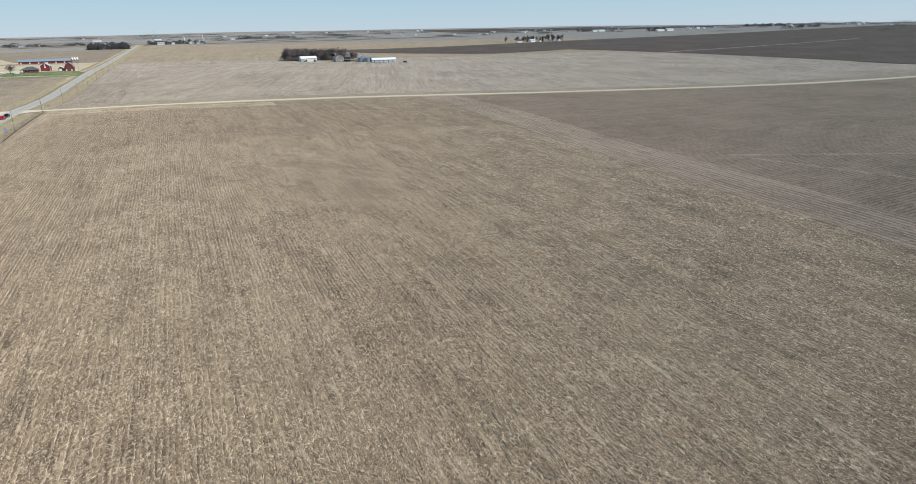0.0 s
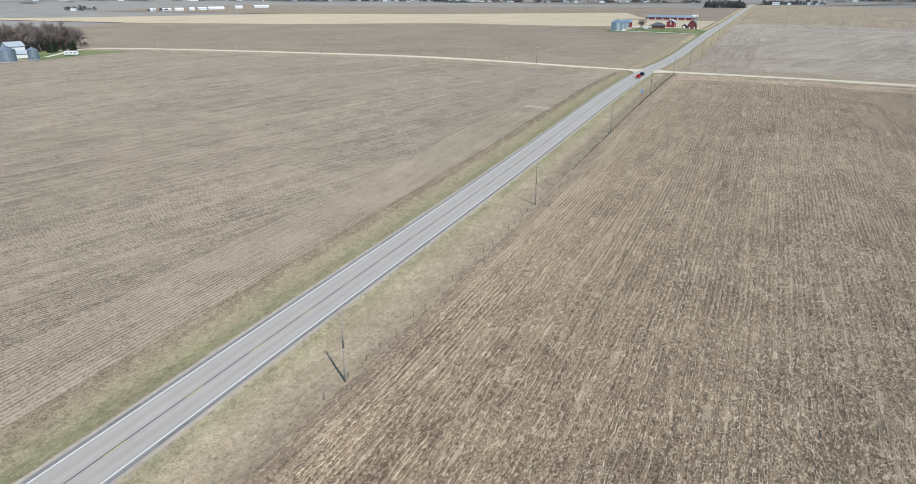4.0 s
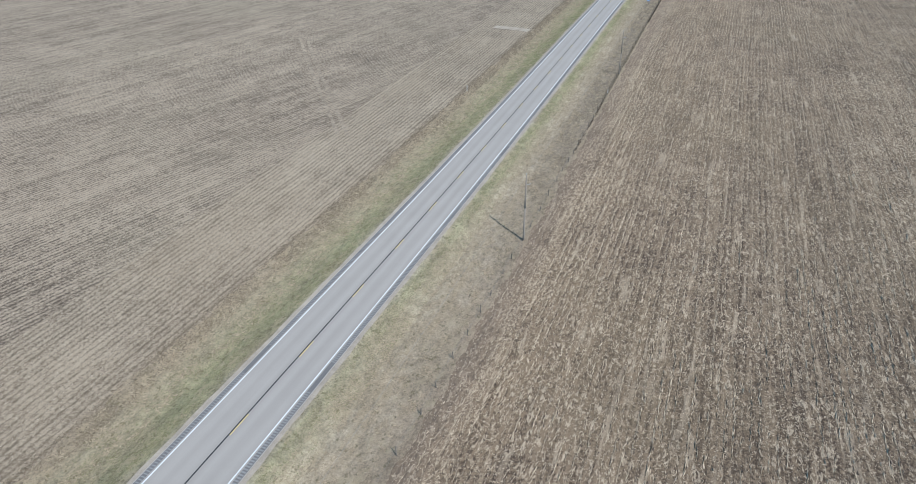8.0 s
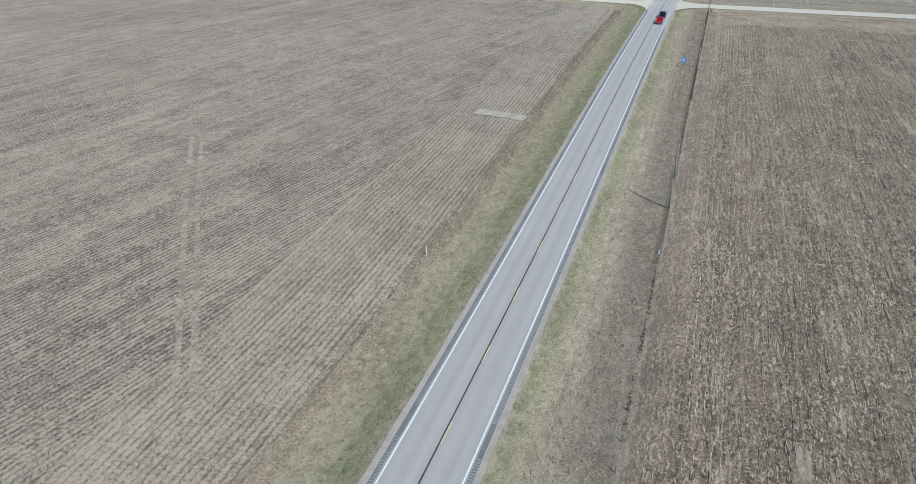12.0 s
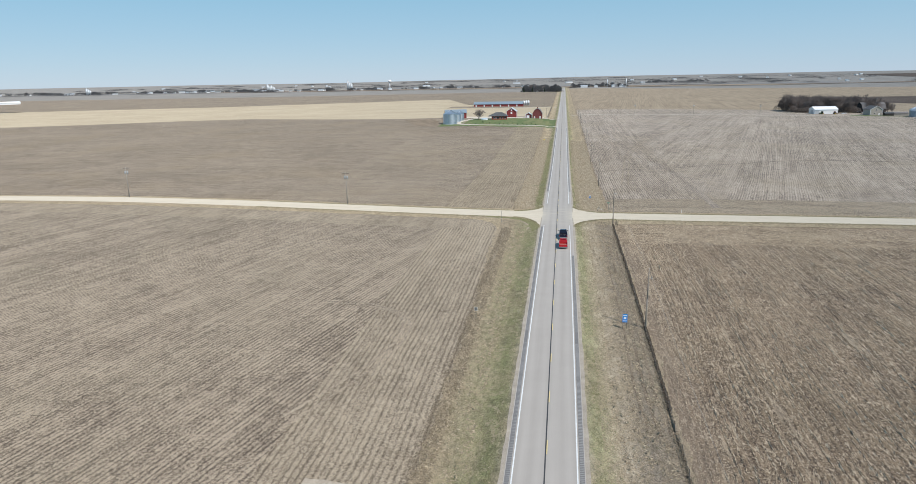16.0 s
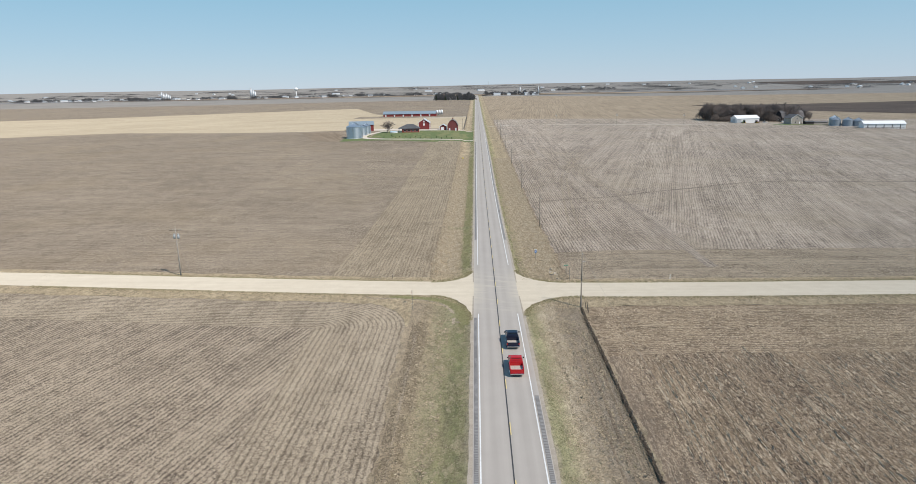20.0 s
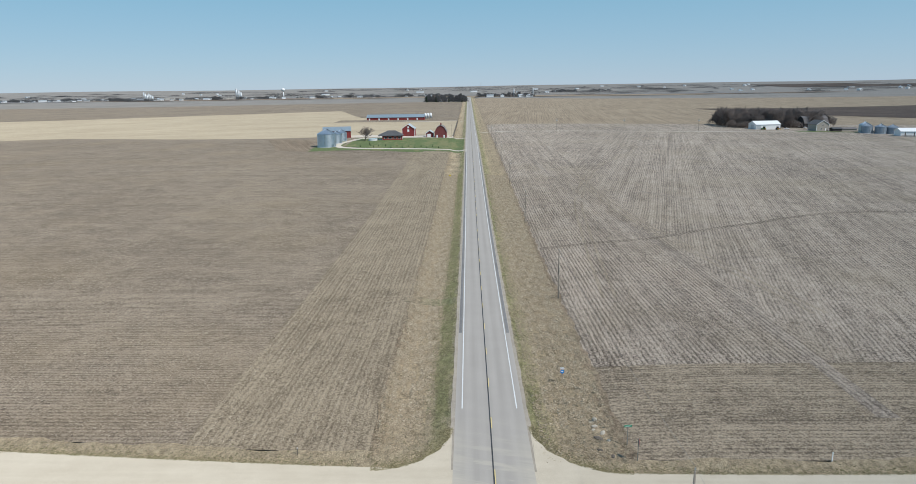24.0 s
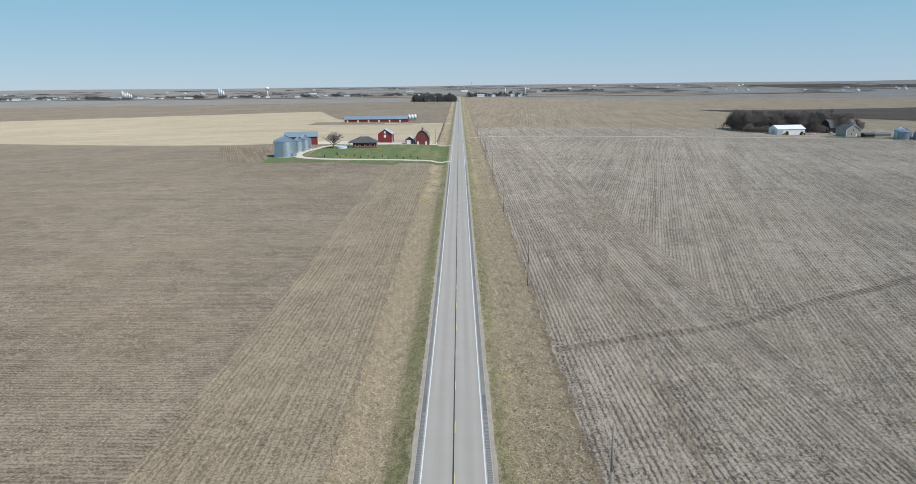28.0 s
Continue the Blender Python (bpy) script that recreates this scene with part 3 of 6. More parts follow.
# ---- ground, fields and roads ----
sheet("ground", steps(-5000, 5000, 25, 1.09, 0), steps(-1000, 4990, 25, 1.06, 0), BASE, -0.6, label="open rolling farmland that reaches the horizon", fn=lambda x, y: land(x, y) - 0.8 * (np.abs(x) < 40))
LANE_W = 4.7
south = lambda x: lane_y(x) - 9.6
north = lambda x: lane_y(x) + 7.4


def band(lo, hi, rows):
    """Edges of a field between two lines across the land."""
    u = np.linspace(0, 1, rows) ** 0.9
    return lambda x: lo(x) + (hi(x) - lo(x)) * u


def flat_line(v):
    return lambda x: v


XR = np.concatenate([[15.35, 15.8, 17.5], steps(22, 240, 7)])
sheet("field_corn_end", XR, band(lambda x: float(south(x)) - 22.0, lambda x: float(south(x)), 6), CORN_END, 0.004, label="corn stubble in rows along the gravel road")
sheet("field_corn", XR, band(lambda x: -900.0, lambda x: float(south(x)) - 21.8, 146), CORN, 0.0, label="brown corn stubble field with pale straw residue")
sheet("field_grey", steps(240, 1000, 18), band(lambda x: -900.0, lambda x: float(south(x)), 110), GREYSOIL, 0.0, label="grey-brown tilled field with faint machine lines")
sheet("field_grey_headland", steps(240, 268, 4), band(lambda x: -900.0, lambda x: float(south(x)), 110), GREYHEAD, 0.03, label="paler headland of the tilled field with lines along its edge")
sheet("field_soy", np.concatenate([steps(-700, -70, 15), steps(-63, -31, 6)]), band(lambda x: -900.0, lambda x: float(south(x)) - 14, 150), BEANS, 0.0, label="pale brown stubble field in slanting rows")
sheet("field_soy_edge", np.array([-31, -27, -23, -19, -17, -15.5, -13.4]), band(lambda x: -900.0, lambda x: float(south(x)) - 14, 160), BEANS_ARC, 0.0, label="stubble rows beside the road")
sheet("field_soy_end", np.concatenate([steps(-700, -70, 15), steps(-63, -22, 6), [-17.5, -15.0]]), band(lambda x: float(south(x)) - 14, lambda x: float(south(x)), 5), BEANS_ARC, 0.0, label="stubble rows beside the gravel road")
sheet("field_headland", np.array([-35, -30, -25, -20, -17, -15.2, -13.2]), band(lambda x: float(north(x)), lambda x: 333.0, 80), HEAD, 0.014, label="field edge with rows beside the road")
sheet("field_west", np.concatenate([steps(-900, -120, 16), steps(-112, -35, 8)]), band(lambda x: float(north(x)), lambda x: float(np.interp(x, [-900, -600, -342, -211, -146, -110, -35], [400, 440, 488, 443, 427, 432, 434])), 90), TILLED_X, 0.0, label="greyish brown tilled field")
TAN_NEAR = lambda x: float(np.interp(x, [-900, -600, -342, -211, -146, -110, -15], [400, 440, 488, 443, 427, 432, 434]))
TAN_FAR = lambda x: float(np.interp(x, [-900, -596, -421, -198, -140, -60, -15], [800, 854, 886, 960, 760, 668, 668]))
sheet("field_tan", np.concatenate([steps(-900, -120, 16), steps(-112, -15, 8)]), band(TAN_NEAR, TAN_FAR, 40), TAN, 0.02, label="pale tan stubble field")
sheet("field_tan_west", steps(-1900, -900, 30), band(lambda x: float(np.interp(x, [-1900, -1250, -900], [420, 392, 400])), lambda x: float(np.interp(x, [-1900, -1250, -900], [450, 440, 800])), 16), TAN, 0.1, label="strip of pale stubble")
sheet("field_beyond_west", np.concatenate([steps(-1500, -120, 25), steps(-110, -14, 12)]), band(lambda x: TAN_FAR(max(x, -900)), lambda x: 1350.0, 40), TILLED_X, 0.0, label="grey-brown field behind the farm")
sheet("field_north_east_end", np.concatenate([[15.35, 15.8, 17.5, 22, 28, 34, 40, 46], steps(52, 140, 7), steps(155, 1000, 18)]), band(lambda x: float(north(x)), lambda x: float(north(x)) + 26.3, 8), TILLED_END, 0.018, label="browner end of the grey field rowed along the gravel road")
sheet("field_north_east_edge", np.array([15.35, 15.8, 17.5, 22, 28, 34, 40, 46, 52]), band(lambda x: float(north(x)) + 26, lambda x: 498.0, 90), TILLED, 0.012, label="light grey field edge rowed along the road")
sheet("field_north_east", np.concatenate([steps(49, 140, 7), steps(155, 1000, 18)]), band(lambda x: float(north(x)) + 26, lambda x: 498.0, 90), TILLED_N, 0.0, label="light grey field of rowed residue")
sheet("field_strip", np.concatenate([[15.5], steps(22, 900, 18)]), band(flat_line(498.0), flat_line(606.0), 20), TILLED, 0.0, label="narrow grey field beside the farm lane")
sheet("field_brown", np.concatenate([[15.5], steps(22, 1200, 22)]), band(flat_line(606.0), lambda x: float(np.interp(x, [0, 300, 1200], [1640, 1500, 1400])), 40), BROWN, 0.0, label="brown stubble field with straight rows")
sheet("field_dark", steps(350, 3000, 28), band(lambda x: float(np.interp(x, [350, 430, 620, 836, 964, 1800, 3000], [962, 800, 660, 725, 118, -300, -400])), lambda x: float(np.interp(x, [350, 500, 1142, 3000], [966, 985, 1146, 1500])), 36), DARK, 0.25, label="dark freshly tilled field")

YR = np.concatenate([steps(-900, -450, 15), steps(-445, 500, 5), steps(512, 2400, 20)])
road = sheet("road", [-4.3, -3.6, 0.0, 3.6, 4.3], YR, PAVE, 0.06, land, label="two-lane grey country road")
YS_FINE = np.concatenate([YR[YR < -430], steps(-430, 330, 1.3), YR[YR > 331]])
for side in (-1, 1):
    sheet("road_shoulder", sorted([side * 4.3, side * 4.55, side * 4.8]), YS_FINE, SHOULDER, 0.045, label="crushed stone road shoulder", rag=(0 if side < 0 else -1, 0.10))
CROSS_S, CROSS_N = -21.0, 12.5
YS = np.concatenate([steps(-900, -430, 12), steps(-425, -26, 0.9), [-22.0, -18.0, -14.5, -12.5]])
YN = np.concatenate([[-1.5, 2.0, 6.0, 10.0, 14.0, 18.0], steps(20, 330, 1.6), YR[YR > 331]])
EDGE_W = lambda y: -13.9 - 1.9 * np.clip((y + 95) / 55, 0, 1) * np.clip((-5 - y) / 10, 0, 1)
for y_part, mat_l, mat_r in ((YS, VERGE_L, VERGE_R), (YN, VERGE_NW, VERGE_N)):
    sheet("verge_west", [-13.9, -13.2, -12.4, -11.4, -10.5, -9.5, -8, -6.8, -4.7], y_part, mat_l, 0.03, label="grassy ditch, green beside the road", rag=(0, 0.45), west_edge=EDGE_W)
    sheet("verge_east", [4.7, 6.8, 8.5, 10, 11.5, 13, 14.2, 14.75, 15.05, 15.22, 15.9], y_part, mat_r, 0.03, label="dry grassy ditch with a low bank", rag=(-1, 0.4))

# cross road of pale gravel with its own verges
XL = np.concatenate([steps(-1000, -100, 12), steps(-92, 100, 1.6), steps(112, 1000, 12)])


def lane_band(lo, hi):
    def edges(x):
        v = np.linspace(lo, hi, 5)
        k = 4 if hi > LANE_W + 0.5 else 0
        if abs(v[k]) > LANE_W + 0.5:
            v[k] += 0.3 * math.sin(x * 0.31) + 0.2 * math.sin(x * 0.83 + 1) + 0.15 * math.sin(x * 1.9)
        return lane_y(x) + v
    return edges


sheet("gravel_road", XL[XL <= -4], lane_band(-LANE_W, LANE_W), GRAVEL, 0.05, label="wide pale gravel road")
sheet("gravel_road_east", XL[XL >= 4], lane_band(-LANE_W, LANE_W), GRAVEL, 0.05, label="wide pale gravel road")
for nm, sel in (("verge_lane_west", XL[XL <= -4]), ("verge_lane_east", XL[XL >= 4])):
    sheet(nm, sel, lane_band(LANE_W - 0.1, 7.6), LANE_GRASS, 0.03, label="dry grass along the gravel road")
    sheet(nm + "_south", sel, lane_band(-9.9, -LANE_W + 0.1), LANE_GRASS, 0.03, label="dry grass along the gravel road")


def apron(sx, sy, rx, ry):
    """The rounded gravel corner between road and cross road."""
    ye = float(lane_y(sx * 8)) + sy * (LANE_W - 0.3)
    verts, faces = [], []
    cx, cy = sx * (4.6 + rx), ye + sy * ry
    n, k = 14, 4
    for i in range(n + 1):
        a = math.pi / 2 * i / n
        ox, oy = cx - sx * rx * math.cos(a), cy - sy * ry * math.sin(a)
        bx, by = sx * 4.5, ye - sy * 0.2
        for j in range(k + 1):
            t = j / k
            w = 1 + 0.03 * math.sin(i * 2.1)
            x, y = bx + (ox * w - bx) * t, by + (oy - by) * t
            verts.append((x, y, float(land(x, y)) + 0.062))
    for i in range(n):
        for j in range(k):
            q = i * (k + 1) + j
            faces.append((q, q + 1, q + k + 2, q + k + 1))
    ob = new("gravel_corner", mesh_from("gravel_corner", verts, faces, GRAVEL))
    tagged(ob, "rounded corner of pale gravel", "", "", "structure")


apron(-1, 1, 8.5, 9.0)
apron(1, 1, 10.0, 10.0)
apron(-1, -1, 8.0, 14.0)
apron(1, -1, 12.0, 11.0)
# painted lines, seam and dashes
for ys in (YR[(YR > -900) & (YR < CROSS_S)], YR[YR > CROSS_N]):
    ys = np.concatenate([ys, [CROSS_S]]) if ys[0] < -100 else np.concatenate([[CROSS_N], ys])
    for x in (-3.45, 3.45):
        sheet("edge_line", [x - 0.075, x + 0.075], ys, WHITE_LINE, 0.072, land, label="white painted edge line", parent=None)
sheet("tar_seam", [-0.10, 0.05], YR, TAR, 0.07, land, label="dark tar seam along the road's middle")
for k in range(-40, 70):
    y = -232.7 + 11.5 * k
    if y > 560:
        break
    sheet("dash", [0.06, 0.17], [y - 1.4, y, y + 1.4], YELLOW_LINE, 0.074, land, kind="", parent=road)

# milled rumble strips beside the edge lines
for side in (-1, 1):
    for y0, y1 in ((-460, -23 if side < 0 else -52), (40, 330)):
        sheet("rumble_bed", sorted([side * 3.68, side * 4.2]), steps(y0, y1, 5), RUMBLE_LOW, 0.066, land, label="milled shoulder strip", parent=None)
        ys = np.arange(y0, y1, 0.32)
        ys = ys[(np.floor(ys / 14.0) % 5 > 0) | (np.random.default_rng(4).random(len(ys)) < 1)]
        ys = ys[np.abs(((ys + 7) % 61) - 30) > 2.2]
        n = len(ys)
        x0, x1 = sorted((side * 3.70, side * 4.18))
        z = land(np.zeros(n), ys)
        verts, faces = [], []
        for q, (yy, zz) in enumerate(zip(ys, z)):
            b = q * 8
            for zt, ins in ((0.066, 0.0), (0.088, 0.03)):
                verts += [(x0, yy - 0.09 + ins, zz + zt), (x1, yy - 0.09 + ins, zz + zt), (x1, yy + 0.09 - ins, zz + zt), (x0, yy + 0.09 - ins, zz + zt)]
            faces += [(b + 4, b + 5, b + 6, b + 7), (b, b + 1, b + 5, b + 4), (b + 2, b + 3, b + 7, b + 6)]
        ob = new("rumble_ridges", mesh_from("rumble_ridges", verts, faces, RUMBLE_TOP))
        tagged(ob, "rows of milled rumble ridges", "", "", "stuff")

# farm drives, lanes and lawns
ribbon("farm_drive", [(-3.6, 342), (-30, 342.5), (-60, 344), (-76, 350), (-87, 362), (-90, 380), (-84, 400), (-78, 413), (-50, 421), (-20, 426), (-3.6, 428)], 4.6, DRIVE, 0.14, label="pale gravel farm drive in a loop", segs=24)
ribbon("shed_lane", [(-3.6, 674), (-30, 668), (-52, 664), (-75, 672)], 6, DRIVE, 0.08, label="pale gravel lane to the long shed")
ribbon("field_lane", [(6, 502), (60, 501), (140, 499), (220, 499), (290, 503)], 3.6, DRIVE, 0.10, label="narrow pale farm lane")
ribbon("field_lane", [(6, 610), (120, 604), (260, 600)], 1.6, BROWN, 0.10, label="narrow field track")
sheet("lawn", steps(-84, -5.6, 1.4), lambda x: np.linspace(344.0 if x > -70 else 350 + (-70 - x) * 1.0, 424.0 if x > -40 else 418, 40), LAWN, 0.09, label="green lawn in front of the farmhouse")
sheet("lawn_edge", steps(-101, -5.6, 1.4), lambda x: np.linspace(332.0 + 6 * math.sin(x / 17) * (x < -30), 341.5 if x > -60 else 352, 8), LAWN, 0.085, label="green grass along the drive")
sheet("lawn_bins", steps(-103, -86, 4), np.linspace(346, 398, 9), LAWN, 0.045, label="green grass round the grain bins")
sheet("farmyard", steps(-104, -12, 6), np.linspace(424, 452, 6), DRIVE, 0.04, label="gravel farmyard")
sheet("yard_soil", steps(-150, -46, 8), np.linspace(655, 700, 6), TILLED_X, 0.06, label="bare soil round the long shed")
sheet("ploughed_patch", steps(-150, -102, 4), lambda x: np.linspace(float(np.interp(x, [-150, -122, -102], [417, 342, 334])), float(np.interp(x, [-150, -117, -105, -102], [420, 409, 372, 350])), 8), PLOW, 0.035, label="dark ploughed patch beside the grain bins")
sheet("lawn_east", steps(282, 350, 6), lambda x: np.linspace(503.5, 516 + 4 * math.sin(x / 9), 5), LAWN, 0.05, label="thin green grass in front of the farmhouse")
sheet("corner_grass", np.concatenate([steps(-30.8, -17, 0.6), [-16.6, -16.2, -15.8, -15.4]]), lambda x: np.linspace(-28.2 + math.sqrt(max(0.3, 15.2 ** 2 - (x + 31) ** 2)) + 0.25 * math.sin(x * 2.3), float(south(x)) + 0.4, 10), LANE_GRASS, 0.035, label="pale trodden grass outside the bent rows")

# ---- utility poles, signs, fence ----
WOOD = plain_mat("weathered_pole_wood", (0.255, 0.222, 0.185), (0.42, 0.37, 0.315), 6.0, 0.9, 0, 0.5, (1, 1, 0.12))
POST_WOOD = plain_mat("grey_post_wood", (0.10, 0.085, 0.07), (0.22, 0.19, 0.16), 6.0, 0.95)
PORCELAIN = plain_mat("porcelain", (0.40, 0.40, 0.38), (0.55, 0.55, 0.53), 3.0, 0.3)
GALV = plain_mat("galvanised_steel", (0.47, 0.53, 0.57), (0.60, 0.65, 0.68), 0.8, 0.41, 0.85, 0.0)
DULL_STEEL = plain_mat("dull_blue_steel", (0.22, 0.27, 0.32), (0.32, 0.37, 0.42), 0.8, 0.5, 0.5, 0.0)
STEEL = plain_mat("post_steel", (0.28, 0.28, 0.27), (0.38, 0.38, 0.36), 4.0, 0.5, 0.6)
WHITE = plain_mat("white_paint", (0.76, 0.77, 0.77), (0.84, 0.84, 0.83), 1.2, 0.55)
BLUE_SIGN = plain_mat("blue_sign_face", (0.03, 0.22, 0.62), (0.04, 0.28, 0.70), 2.0, 0.4)
GREEN_SIGN = plain_mat("green_sign_face", (0.02, 0.25, 0.14), (0.03, 0.30, 0.17), 2.0, 0.4)
YELLOW_SIGN = plain_mat("yellow_sign_face", (0.75, 0.55, 0.03), (0.80, 0.60, 0.05), 2.0, 0.4)
RED_SIGN = plain_mat("red_sign_face", (0.45, 0.03, 0.03), (0.52, 0.04, 0.04), 2.0, 0.4)
SIGN_BACK = plain_mat("sign_back", (0.30, 0.31, 0.31), (0.38, 0.39, 0.39), 2.0, 0.45, 0.6)
BLACK = plain_mat("black_rubber", (0.012, 0.012, 0.013), (0.03, 0.03, 0.03), 8.0, 0.75)


PALE_WOOD = plain_mat("pale_pole_wood", (0.30, 0.27, 0.235), (0.46, 0.42, 0.37), 6.0, 0.9, 0, 0.4, (1, 1, 0.12))
CAN_GREY = plain_mat("transformer_grey", (0.34, 0.36, 0.37), (0.42, 0.44, 0.45), 1.0, 0.5)


def pole_line():
    first = None
    for k, y in enumerate((-402, -325.5, -247.4, -169, -91.5, -16.6, 61.5, 138.2, 214.5, 291, 367, 444, 520)):
        x = 15.3 + 0.05 * math.sin(k * 2.3)
        lean = 0.4 * math.sin(k * 1.9)
        if first is None:
            p = thing("utility_pole", x, y, 0, "weathered wooden utility pole with one bracket", "utility pole", "roadside poles")
            bm = bmesh.new()
            tube(bm, (0, 0, -0.4), (0, 0, 5.0), 0.15, 0.125, 10)
            tube(bm, (0, 0, 5.0), (0, 0, 9.9), 0.125, 0.09, 10)
            part("pole", bm, WOOD, p, smooth=True)
            bm = bmesh.new()
            tube(bm, (0, 0, 9.9), (0, 0, 10.1), 0.025, 0.02, 6)
            tube(bm, (0, 0, 10.05), (0, 0, 10.22), 0.07, 0.05, 8)
            part("top_insulator", bm, PORCELAIN, p, "pale porcelain insulator")
            bm = bmesh.new()
            box(bm, -0.03, 0.55, -0.03, 0.03, 8.55, 8.62)
            tube(bm, (0.52, 0, 8.6), (0.52, 0, 8.8), 0.06, 0.04, 8)
            part("bracket", bm, PORCELAIN, p, "pale side insulator on a bracket")
            first = p
        else:
            p = copy_thing(first, pose(x, y, float(zg(x, y)), 0, lean, 20 * math.sin(k)))
    return first


pole_line()


def cross_poles():
    first = None
    for k, x in enumerate((-67.7, -150.0, -233.0, -316.0, -400.0, -483.0)):
        y = float(lane_y(x)) + 5.6
        if first is None:
            p = thing("utility_pole", x, y, 0, "grey utility pole with crossarm and two transformer cans", "utility pole", "poles along the gravel road")
            bm = bmesh.new()
            tube(bm, (0, 0, -0.4), (0, 0, 10.6), 0.15, 0.10, 10)
            part("pole", bm, PALE_WOOD, p, smooth=True)
            part("crossarm", boxed(-1.25, 1.25, -0.06, 0.06, 10.0, 10.13), POST_WOOD, p)
            for sx in (-1.15, -0.55, 0.6, 1.15):
                bm = bmesh.new()
                tube(bm, (sx, 0, 10.13), (sx, 0, 10.34), 0.07, 0.045, 8)
                part("insulator", bm, PORCELAIN, p)
            for sx in (-0.42, 0.42):
                bm = bmesh.new()
                tube(bm, (sx, 0.1, 8.2), (sx, 0.1, 9.1), 0.25, 0.25, 12)
                tube(bm, (sx, 0.1, 9.1), (sx, 0.1, 9.25), 0.25, 0.12, 12)
                tube(bm, (sx, 0.1, 9.2), (sx, 0.1, 9.45), 0.04, 0.03, 6)
                part("transformer", bm, CAN_GREY, p, "pale grey transformer can", True)
            bm = bmesh.new()
            tube(bm, (0, 0, 9.4), (1.9, 0.6, 0.0), 0.012, 0.012, 4)
            part("guy_wire", bm, STEEL, p)
            first = p
        else:
            copy_thing(first, pose(x, y, float(zg(x, y)), 0, 0.5 * math.sin(k), 6 * math.sin(k * 2)))
    for x in (74.0, 132.0, 196.0):
        copy_thing(first, pose(x, 506.0, float(zg(x, 506.0)), 0, 0, 0))


cross_poles()


def sign(name, x, y, turn, label, w, h, bottom, face, shape="box", posts=1, category="road sign", back=None, bars=()):
    s = thing(name, x, y, turn, label, category)
    top = bottom + h
    for k in range(posts):
        px = 0 if posts == 1 else (-w * 0.36 + k * w * 0.72)
        part("post", boxed(px - 0.035, px + 0.035, -0.03, 0.03, -0.3, top - 0.05), STEEL if posts == 1 else POST_WOOD, s)
    bm = bmesh.new()
    if shape == "box":
        box(bm, -w / 2, w / 2, -0.05, -0.032, bottom, top, 0.004)
    else:
        n = {"octagon": 8, "diamond": 4, "pentagon": 5}[shape]
        off = {"octagon": math.pi / 8, "diamond": 0, "pentagon": -math.pi / 2}[shape]
        pr = [(w / 2 * math.cos(off + 2 * math.pi * i / n), bottom + h / 2 + h / 2 * math.sin(off + 2 * math.pi * i / n)) for i in range(n)]
        loft(bm, pr, -0.05, -0.032)
    part("panel", bm, face, s)
    bm = bmesh.new()
    box(bm, -w * 0.42, w * 0.42, -0.031, -0.026, bottom + h * 0.08, top - h * 0.08)
    if shape == "box":
        part("backing", bm, back or SIGN_BACK, s, "dull metal back")
    else:
        bm.free()
        part("backing", loft(bmesh.new(), [(px * 0.985, bottom + h / 2 + (pz - bottom - h / 2) * 0.985) for px, pz in pr], -0.0315, -0.026), back or SIGN_BACK, s, "dull metal back")
    for (bx0, bx1, bz0, bz1, bmat) in bars:
        part("bar", boxed(bx0, bx1, -0.056, -0.0505, bottom + bz0, bottom + bz1), bmat, s)
    return s


sign("information_sign", 11.9, -91.8, 3, "tall blue roadside sign with white bars on two posts", 0.8, 1.45, 1.2, BLUE_SIGN, posts=2, bars=((-0.3, 0.3, 1.15, 1.27, WHITE), (-0.2, 0.2, 0.58, 0.92, WHITE), (-0.3, 0.3, 0.2, 0.3, WHITE)))
sign("road_sign", -12.9, -92.0, 180, "back of a small grey metal sign in the ditch", 0.5, 0.62, 1.4, WHITE)
sign("stop_sign", -15.7, -15.2, -88, "dark octagonal stop sign seen edge-on beside the gravel road", 0.76, 0.76, 1.9, RED_SIGN, "octagon")
sign("stop_sign", 15.6, 0.6, 88, "octagonal stop sign seen edge-on at the corner", 0.76, 0.76, 1.9, RED_SIGN, "octagon")
sign("street_sign", 15.4, 4.4, 10, "green street name sign with a pale bar", 0.9, 0.24, 2.3, GREEN_SIGN, bars=((-0.32, 0.32, 0.09, 0.15, WHITE),))
rs = sign("route_marker", 10.5, 22.0, 0, "blue pentagon route marker below a small plate", 0.62, 0.66, 1.5, BLUE_SIGN, "pentagon", bars=((-0.14, 0.14, 0.28, 0.42, WHITE),))
part("plate", boxed(-0.28, 0.28, -0.05, -0.034, 2.2, 2.45, bevel=0.004), WHITE, rs, "small white plate")
sign("warning_sign", -10.7, 225.0, 0, "yellow diamond warning sign in the dry ditch", 0.95, 0.95, 1.5, YELLOW_SIGN, "diamond")


def marker(x, y, h, label, mat, name="marker_post"):
    m = thing(name, x, y, 15, label, "marker post")
    part("post", boxed(-0.05, 0.05, -0.03, 0.03, -0.2, h, bevel=0.008), mat, m)
    part("cap", boxed(-0.06, 0.06, -0.045, 0.045, h - 0.02, h + 0.05, bevel=0.01), WHITE, m)


